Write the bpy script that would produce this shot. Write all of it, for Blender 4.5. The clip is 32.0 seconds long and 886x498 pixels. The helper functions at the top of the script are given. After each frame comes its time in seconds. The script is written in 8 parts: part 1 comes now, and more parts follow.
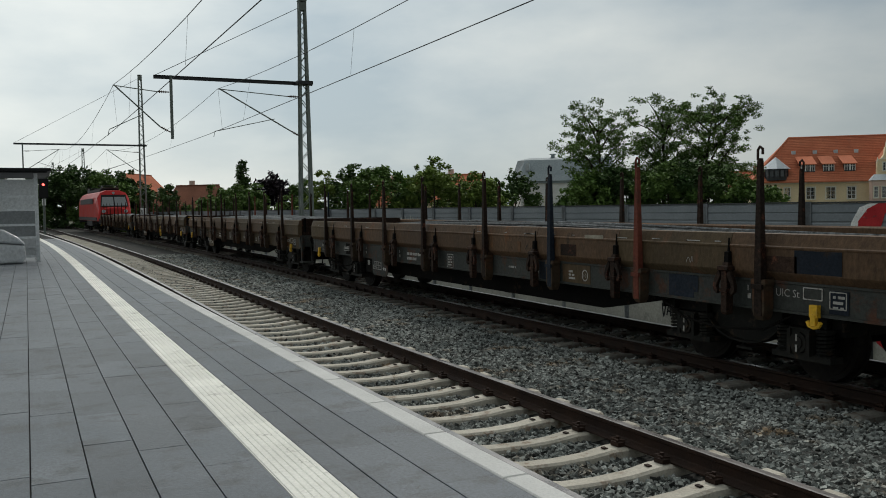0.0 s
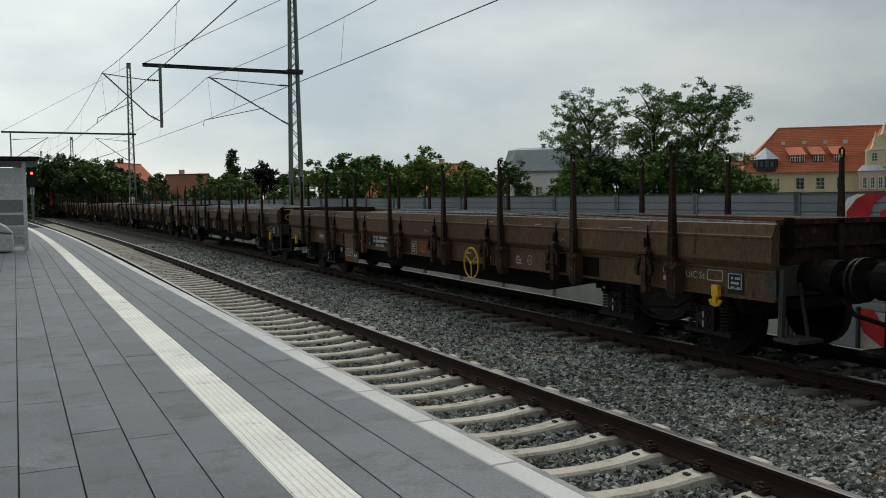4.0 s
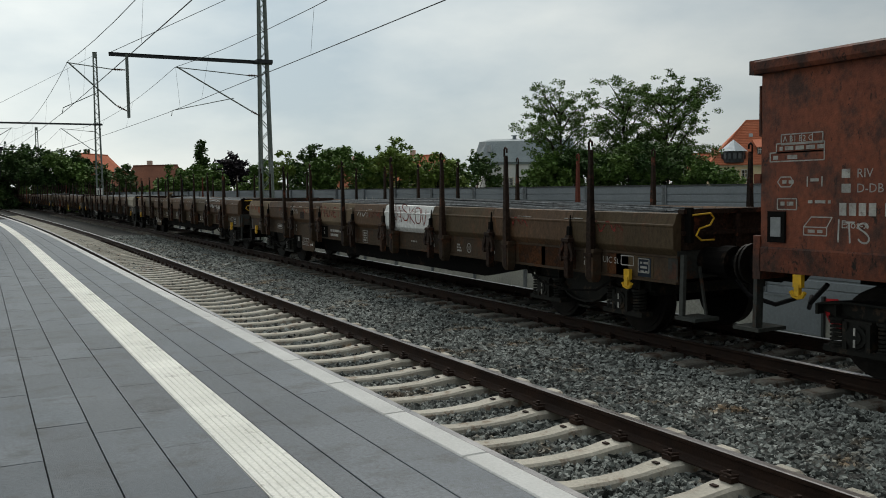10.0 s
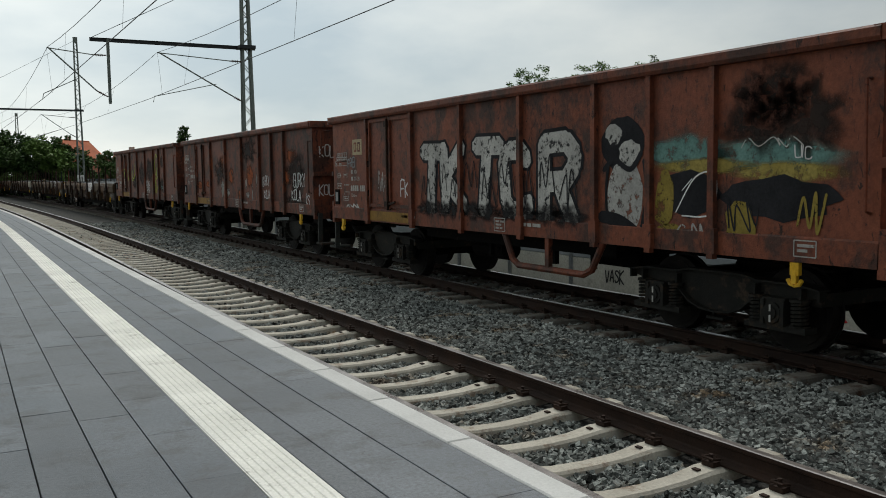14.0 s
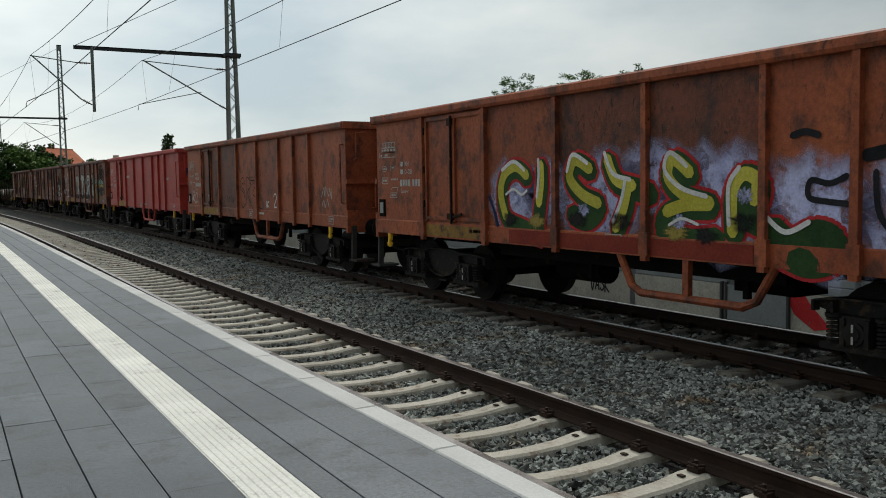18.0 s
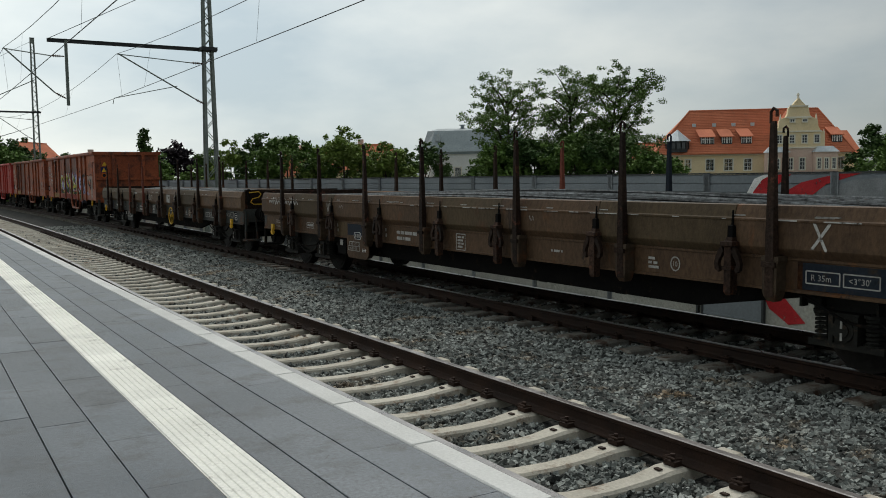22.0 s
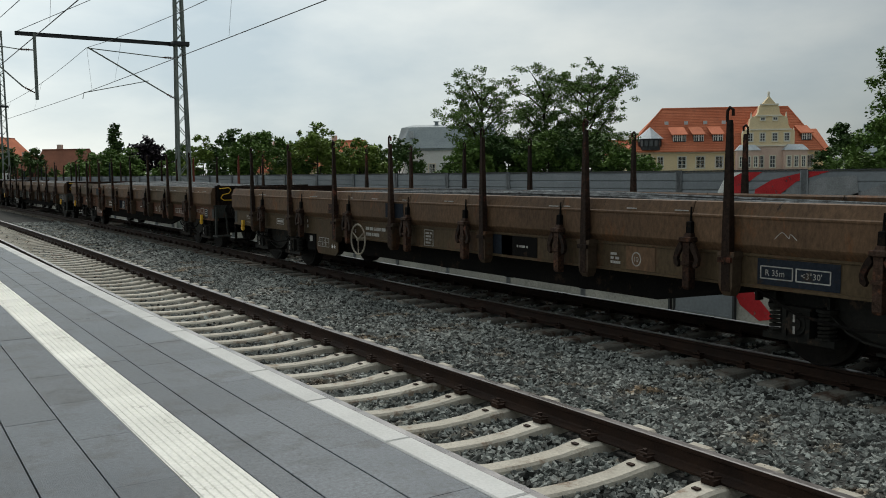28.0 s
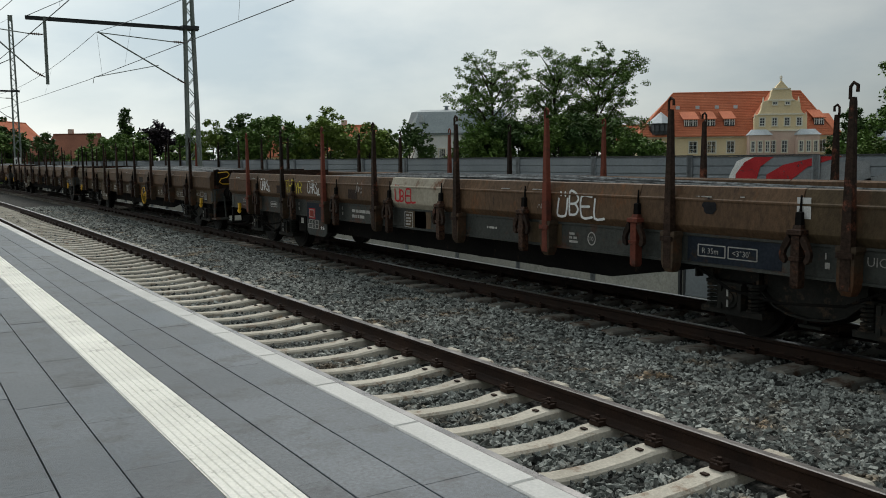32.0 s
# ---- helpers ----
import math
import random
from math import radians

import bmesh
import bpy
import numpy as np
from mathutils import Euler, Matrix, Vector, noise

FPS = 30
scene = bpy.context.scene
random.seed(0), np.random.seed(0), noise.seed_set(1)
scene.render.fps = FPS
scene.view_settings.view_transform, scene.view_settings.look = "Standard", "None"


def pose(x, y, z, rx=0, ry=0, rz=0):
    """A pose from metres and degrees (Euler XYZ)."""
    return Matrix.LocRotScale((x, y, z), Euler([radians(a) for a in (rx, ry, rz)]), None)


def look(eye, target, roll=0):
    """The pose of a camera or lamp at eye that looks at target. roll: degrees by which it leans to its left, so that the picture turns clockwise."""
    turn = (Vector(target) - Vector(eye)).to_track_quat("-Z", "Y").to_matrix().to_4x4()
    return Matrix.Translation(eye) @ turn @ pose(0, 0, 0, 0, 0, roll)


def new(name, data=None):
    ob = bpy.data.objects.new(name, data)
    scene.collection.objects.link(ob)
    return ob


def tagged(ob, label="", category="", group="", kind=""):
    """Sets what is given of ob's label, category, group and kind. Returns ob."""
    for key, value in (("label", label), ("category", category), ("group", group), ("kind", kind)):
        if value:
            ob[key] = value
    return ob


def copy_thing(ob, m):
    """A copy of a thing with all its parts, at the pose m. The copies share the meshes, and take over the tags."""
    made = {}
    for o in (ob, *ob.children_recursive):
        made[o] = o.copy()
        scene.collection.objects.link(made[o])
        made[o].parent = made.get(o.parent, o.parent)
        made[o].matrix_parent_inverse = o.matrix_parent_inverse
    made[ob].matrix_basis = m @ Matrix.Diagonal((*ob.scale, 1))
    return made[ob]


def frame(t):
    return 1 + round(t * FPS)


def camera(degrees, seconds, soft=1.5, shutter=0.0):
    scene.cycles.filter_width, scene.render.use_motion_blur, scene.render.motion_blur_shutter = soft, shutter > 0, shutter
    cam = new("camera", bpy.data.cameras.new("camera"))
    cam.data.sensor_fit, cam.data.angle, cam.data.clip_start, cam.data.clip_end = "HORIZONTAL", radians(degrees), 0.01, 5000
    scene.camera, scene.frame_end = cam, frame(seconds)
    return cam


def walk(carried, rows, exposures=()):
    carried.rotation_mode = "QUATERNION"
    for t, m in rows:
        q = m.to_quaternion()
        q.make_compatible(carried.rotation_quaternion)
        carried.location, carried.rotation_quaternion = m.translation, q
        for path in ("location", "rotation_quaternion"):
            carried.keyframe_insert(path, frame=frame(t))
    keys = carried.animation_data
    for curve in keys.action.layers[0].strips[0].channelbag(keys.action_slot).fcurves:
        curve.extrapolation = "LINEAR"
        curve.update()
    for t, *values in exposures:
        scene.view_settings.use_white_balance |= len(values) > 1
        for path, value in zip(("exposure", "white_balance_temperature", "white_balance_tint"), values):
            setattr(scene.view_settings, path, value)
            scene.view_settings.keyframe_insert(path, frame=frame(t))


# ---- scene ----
TN, TF = 4.05, 8.70          # centre lines of the platform track and of the train's track
RAIL = -0.55                 # rail head; the platform's top is z = 0
PATH = [
    (0, (-0.011, 0.008, 1.396, -25.278, -2.509, -0.920)),
    (0.5, (-0.005, 0.008, 1.398, -25.295, -2.610, -0.973)),
    (1, (-0.001, 0.006, 1.391, -25.245, -2.614, -0.927)),
    (1.5, (-0.007, 0.005, 1.395, -25.170, -2.734, -1.071)),
    (2, (-0.001, 0.010, 1.392, -25.117, -2.728, -1.061)),
    (2.5, (-0.004, 0.012, 1.395, -25.228, -2.865, -0.994)),
    (3, (-0.002, 0.004, 1.392, -25.422, -2.952, -0.928)),
    (3.5, (-0.005, -0.001, 1.391, -25.644, -3.099, -0.837)),
    (5.5, (-0.004, 0.005, 1.389, -26.605, -3.276, -0.779)),
    (6, (-0.001, 0.005, 1.392, -26.846, -3.297, -0.740)),
    (6.5, (0.000, 0.004, 1.392, -26.944, -3.448, -0.776)),
    (7, (-0.001, 0.008, 1.388, -26.982, -3.557, -0.664)),
    (7.5, (-0.004, 0.011, 1.388, -27.034, -3.724, -0.645)),
    (8, (-0.003, 0.015, 1.395, -27.124, -3.823, -0.677)),
    (8.5, (0.000, 0.007, 1.394, -27.225, -3.841, -0.765)),
    (9, (-0.001, 0.014, 1.396, -27.423, -3.802, -0.758)),
    (9.5, (-0.002, 0.001, 1.397, -27.604, -3.766, -0.787)),
    (10, (0.006, 0.013, 1.387, -27.742, -3.771, -0.794)),
    (10.5, (-0.009, 0.002, 1.397, -27.807, -3.856, -0.850)),
    (11, (-0.000, 0.006, 1.391, -27.926, -3.918, -0.842)),
    (11.5, (-0.004, -0.002, 1.391, -28.101, -4.073, -0.800)),
    (12, (-0.009, -0.004, 1.393, -28.355, -4.256, -0.712)),
    (12.5, (-0.002, 0.009, 1.391, -28.545, -4.409, -0.704)),
    (13, (-0.009, 0.003, 1.394, -28.671, -4.579, -0.686)),
    (13.5, (-0.012, 0.005, 1.391, -28.718, -4.647, -0.726)),
    (14, (0.000, 0.003, 1.391, -28.740, -4.664, -0.830)),
    (14.5, (-0.005, -0.000, 1.399, -28.813, -4.666, -0.856)),
    (16.5, (-0.020, -0.023, 1.401, -29.166, -4.146, -0.828)),
    (17, (-0.008, -0.014, 1.398, -29.368, -4.151, -0.806)),
    (17.5, (-0.010, -0.015, 1.395, -29.537, -4.104, -0.859)),
    (18, (-0.007, -0.011, 1.392, -29.668, -4.161, -0.882)),
    (18.5, (-0.011, -0.008, 1.394, -29.869, -4.187, -0.811)),
    (19, (-0.009, -0.018, 1.395, -29.947, -4.304, -0.837)),
    (19.5, (-0.009, -0.012, 1.396, -30.101, -4.378, -0.797)),
    (20, (-0.004, -0.006, 1.395, -30.322, -4.382, -0.834)),
    (20.5, (-0.003, -0.015, 1.395, -30.568, -4.321, -0.876)),
    (21, (-0.007, -0.017, 1.396, -30.790, -4.310, -0.814)),
    (21.5, (-0.006, -0.020, 1.398, -30.972, -4.356, -0.770)),
    (22, (-0.004, -0.005, 1.391, -31.084, -4.501, -0.806)),
    (22.5, (-0.002, -0.006, 1.392, -31.124, -4.561, -0.801)),
    (23, (-0.001, -0.014, 1.392, -31.200, -4.549, -0.811)),
    (23.5, (-0.005, -0.013, 1.395, -31.433, -4.514, -0.764)),
    (24, (-0.000, -0.015, 1.393, -31.685, -4.545, -0.731)),
    (24.5, (0.003, -0.012, 1.390, -31.907, -4.595, -0.743)),
    (25, (-0.002, -0.005, 1.392, -31.979, -4.667, -0.794)),
    (25.5, (-0.005, -0.011, 1.391, -32.002, -4.720, -0.796)),
    (27.5, (-0.004, -0.011, 1.392, -32.429, -4.655, -0.666)),
    (28, (0.002, 0.003, 1.388, -32.776, -4.738, -0.634)),
    (28.5, (0.003, -0.004, 1.384, -33.110, -4.858, -0.645)),
    (29, (0.005, -0.001, 1.387, -33.123, -4.944, -0.710)),
    (29.5, (0.016, 0.006, 1.384, -32.873, -5.072, -0.746)),
    (30, (0.022, -0.002, 1.381, -32.604, -5.304, -0.710)),
    (30.5, (0.020, -0.003, 1.386, -32.443, -5.443, -0.764)),
    (31, (0.014, 0.002, 1.387, -32.313, -5.560, -0.751)),
    (31.5, (0.017, 0.001, 1.383, -32.240, -5.661, -0.734)),
    (32, (0.012, 0.007, 1.387, -32.128, -5.713, -0.600)),]
cam = camera(53.4, 32.0, soft=0.95)
walk(cam, [(t, pose(x, y, z, 0, 0, yaw) @ pose(0, 0, 0, 90 + pitch) @ pose(0, 0, 0, 0, 0, roll)) for t, (x, y, z, yaw, pitch, roll) in PATH],
     exposures=[(0, 0.22), (5, 0.31), (10, 0.36), (18, 0.42), (32, 0.49)])

# ---- world and light: a bright overcast sky ----
SUN_EL, SUN_AZ = radians(52), radians(35)     # azimuth from +y towards +x
world = bpy.data.worlds.new("world")
scene.world = world
world.use_nodes = True
wt = world.node_tree
wt.nodes.clear()


def wnode(kind, **inputs):
    n = wt.nodes.new(kind)
    for k, v in inputs.items():
        n.inputs[k].default_value = v
    return n


sky = wnode("ShaderNodeTexSky")
sky.sky_type, sky.sun_disc = "NISHITA", False
sky.sun_elevation, sky.sun_rotation = SUN_EL, SUN_AZ
tc = wnode("ShaderNodeTexCoord")
stretch = wnode("ShaderNodeMapping", Scale=(1.0, 1.0, 2.6), Location=(0.35, 0.1, 0.2))
wt.links.new(tc.outputs["Generated"], stretch.inputs["Vector"])
clouds = wnode("ShaderNodeTexNoise", Scale=2.1, Detail=7.0, Roughness=0.52)
wt.links.new(stretch.outputs["Vector"], clouds.inputs["Vector"])
ramp = wnode("ShaderNodeValToRGB")
ramp.color_ramp.elements[0].position, ramp.color_ramp.elements[0].color = 0.36, (0.43, 0.507, 0.54, 1)
ramp.color_ramp.elements[1].position, ramp.color_ramp.elements[1].color = 0.63, (0.765, 0.795, 0.755, 1)
wt.links.new(clouds.outputs["Fac"], ramp.inputs["Fac"])
# the cloud cover is thinner and whiter along the line, greyer across it
side = wnode("ShaderNodeVectorMath")
side.operation = "DOT_PRODUCT"
side.inputs[1].default_value = (-0.20, 0.85, 0.60)
wt.links.new(tc.outputs["Generated"], side.inputs[0])
span = wnode("ShaderNodeMapRange")
for k, v in (("From Min", 0.25), ("From Max", 0.95), ("To Min", 0.40), ("To Max", 1.08)):
    span.inputs[k].default_value = v
wt.links.new(side.outputs["Value"], span.inputs["Value"])
gain = wnode("ShaderNodeMix")
gain.data_type, gain.blend_type = "RGBA", "MULTIPLY"
gain.inputs["Factor"].default_value = 1.0
wt.links.new(ramp.outputs["Color"], gain.inputs["A"])
wt.links.new(span.outputs["Result"], gain.inputs["B"])
veil = wnode("ShaderNodeMix")
veil.data_type = "RGBA"
veil.inputs["Factor"].default_value = 0.92
dim = wnode("ShaderNodeMix")
dim.data_type, dim.blend_type = "RGBA", "MULTIPLY"
dim.inputs["Factor"].default_value, dim.inputs["B"].default_value = 1.0, (0.1, 0.1, 0.1, 1)
wt.links.new(sky.outputs["Color"], dim.inputs["A"])
wt.links.new(dim.outputs["Result"], veil.inputs["A"])
wt.links.new(gain.outputs["Result"], veil.inputs["B"])
bg = wnode("ShaderNodeBackground", Strength=0.95)
wt.links.new(veil.outputs["Result"], bg.inputs["Color"])
wout = wnode("ShaderNodeOutputWorld")
wt.links.new(bg.outputs["Background"], wout.inputs["Surface"])
sun = new("sun", bpy.data.lights.new("sun", "SUN"))
sun.data.energy, sun.data.angle, sun.data.color = 1.2, radians(25), (1.0, 0.96, 0.9)
sun.matrix_world = look((0, 0, 0), (-math.sin(SUN_AZ) * math.cos(SUN_EL), -math.cos(SUN_AZ) * math.cos(SUN_EL), -math.sin(SUN_EL)))


# ---- materials ----
def mat(name, a, b, rough=0.7, metal=0.0, big=0.6, small=14.0, c=None, rust=0.35, bump=0.25, bumpscale=60.0, spread=0.12, streak=1.0, spec=0.18, world_space=False, island=0.0, grime=None, much=0.5, fleck=1.0):
    """Two base tones mixed by a large noise, grain on a small one, and, with c, patches of a third tone."""
    m = bpy.data.materials.new(name)
    m.use_nodes = True
    t = m.node_tree
    p = t.nodes["Principled BSDF"]
    p.inputs["Metallic"].default_value = metal
    p.inputs["Specular IOR Level"].default_value = spec

    def node(kind, **inputs):
        n = t.nodes.new(kind)
        for k, v in inputs.items():
            n.inputs[k].default_value = v
        return n

    link = t.links.new
    if world_space:
        source = node("ShaderNodeNewGeometry").outputs["Position"]
    else:
        source = node("ShaderNodeTexCoord").outputs["Object"]
    info = node("ShaderNodeObjectInfo")
    shift = node("ShaderNodeVectorMath")
    shift.operation = "MULTIPLY_ADD"
    shift.inputs[1].default_value = (1.0, 1.0, streak)
    link(source, shift.inputs[0])
    spin = node("ShaderNodeMath")
    spin.operation = "MULTIPLY"
    spin.inputs[1].default_value = 37.0 if not world_space else 0.0
    link(info.outputs["Random"], spin.inputs[0])
    link(spin.outputs[0], shift.inputs[2])
    n1 = node("ShaderNodeTexNoise", Scale=big, Detail=5.0, Roughness=0.6)
    n2 = node("ShaderNodeTexNoise", Scale=small, Detail=4.0, Roughness=0.65)
    link(shift.outputs[0], n1.inputs["Vector"])
    link(shift.outputs[0], n2.inputs["Vector"])
    r1 = node("ShaderNodeMapRange")
    for k, v in (("From Min", 0.35), ("From Max", 0.65)):
        r1.inputs[k].default_value = v
    link(n1.outputs["Fac"], r1.inputs["Value"])
    mix = node("ShaderNodeMix")
    mix.data_type = "RGBA"
    mix.inputs["A"].default_value, mix.inputs["B"].default_value = (*a, 1), (*b, 1)
    link(r1.outputs[0], mix.inputs["Factor"])
    col = mix.outputs["Result"]
    if c is not None:
        n3 = node("ShaderNodeTexNoise", Scale=big * 2.7, Detail=8.0, Roughness=0.7)
        link(shift.outputs[0], n3.inputs["Vector"])
        r3 = node("ShaderNodeMapRange")
        for k, v in (("From Min", 0.62 - rust * 0.3), ("From Max", 0.70 - rust * 0.2)):
            r3.inputs[k].default_value = v
        link(n3.outputs["Fac"], r3.inputs["Value"])
        m3 = node("ShaderNodeMix")
        m3.data_type = "RGBA"
        m3.inputs["B"].default_value = (*c, 1)
        link(col, m3.inputs["A"])
        link(r3.outputs[0], m3.inputs["Factor"])
        col = m3.outputs["Result"]
    if grime is not None:
        # flaked and scraped spots, drawn out downwards
        flat = node("ShaderNodeVectorMath")
        flat.operation = "MULTIPLY"
        flat.inputs[1].default_value = (1.0, 1.0, 0.55)
        link(shift.outputs[0], flat.inputs[0])
        n4 = node("ShaderNodeTexNoise", Scale=big * 4.5 * fleck, Detail=9.0, Roughness=0.78, Distortion=0.6)
        link(flat.outputs[0], n4.inputs["Vector"])
        r4 = node("ShaderNodeMapRange")
        for k, v in (("From Min", 0.66 - much * 0.16), ("From Max", 0.70 - much * 0.16)):
            r4.inputs[k].default_value = v
        link(n4.outputs["Fac"], r4.inputs["Value"])
        m4 = node("ShaderNodeMix")
        m4.data_type = "RGBA"
        m4.inputs["B"].default_value = (*grime, 1)
        link(col, m4.inputs["A"])
        link(r4.outputs[0], m4.inputs["Factor"])
        col = m4.outputs["Result"]
    # grain and a tone of its own for each object (or each island)
    g = node("ShaderNodeMapRange")
    for k, v in (("From Min", 0.3), ("From Max", 0.7), ("To Min", 1.0 - spread * 1.6), ("To Max", 1.0 + spread * 1.6)):
        g.inputs[k].default_value = v
    link(n2.outputs["Fac"], g.inputs["Value"])
    tone = node("ShaderNodeMapRange")
    for k, v in (("To Min", 1.0 - (island or spread)), ("To Max", 1.0 + (island or spread))):
        tone.inputs[k].default_value = v
    link(node("ShaderNodeNewGeometry").outputs["Random Per Island"] if island else info.outputs["Random"], tone.inputs["Value"])
    mul = node("ShaderNodeMath")
    mul.operation = "MULTIPLY"
    link(g.outputs[0], mul.inputs[0])
    link(tone.outputs[0], mul.inputs[1])
    fin = node("ShaderNodeMix")
    fin.data_type, fin.blend_type = "RGBA", "MULTIPLY"
    fin.inputs["Factor"].default_value = 1.0
    link(col, fin.inputs["A"])
    link(mul.outputs[0], fin.inputs["B"])
    link(fin.outputs["Result"], p.inputs["Base Color"])
    rr = node("ShaderNodeMapRange")
    for k, v in (("To Min", max(0.05, rough - 0.15)), ("To Max", min(1.0, rough + 0.15))):
        rr.inputs[k].default_value = v
    link(n1.outputs["Fac"], rr.inputs["Value"])
    link(rr.outputs[0], p.inputs["Roughness"])
    if bump:
        nb = node("ShaderNodeTexNoise", Scale=bumpscale, Detail=3.0)
        link(shift.outputs[0], nb.inputs["Vector"])
        bn = node("ShaderNodeBump", Strength=bump, Distance=0.02)
        link(nb.outputs["Fac"], bn.inputs["Height"])
        link(bn.outputs["Normal"], p.inputs["Normal"])
    return m


def glow(name, colour, strength):
    m = bpy.data.materials.new(name)
    m.use_nodes = True
    p = m.node_tree.nodes["Principled BSDF"]
    p.inputs["Base Color"].default_value = (*colour, 1)
    p.inputs["Emission Color"].default_value = (*colour, 1)
    p.inputs["Emission Strength"].default_value = strength
    return m


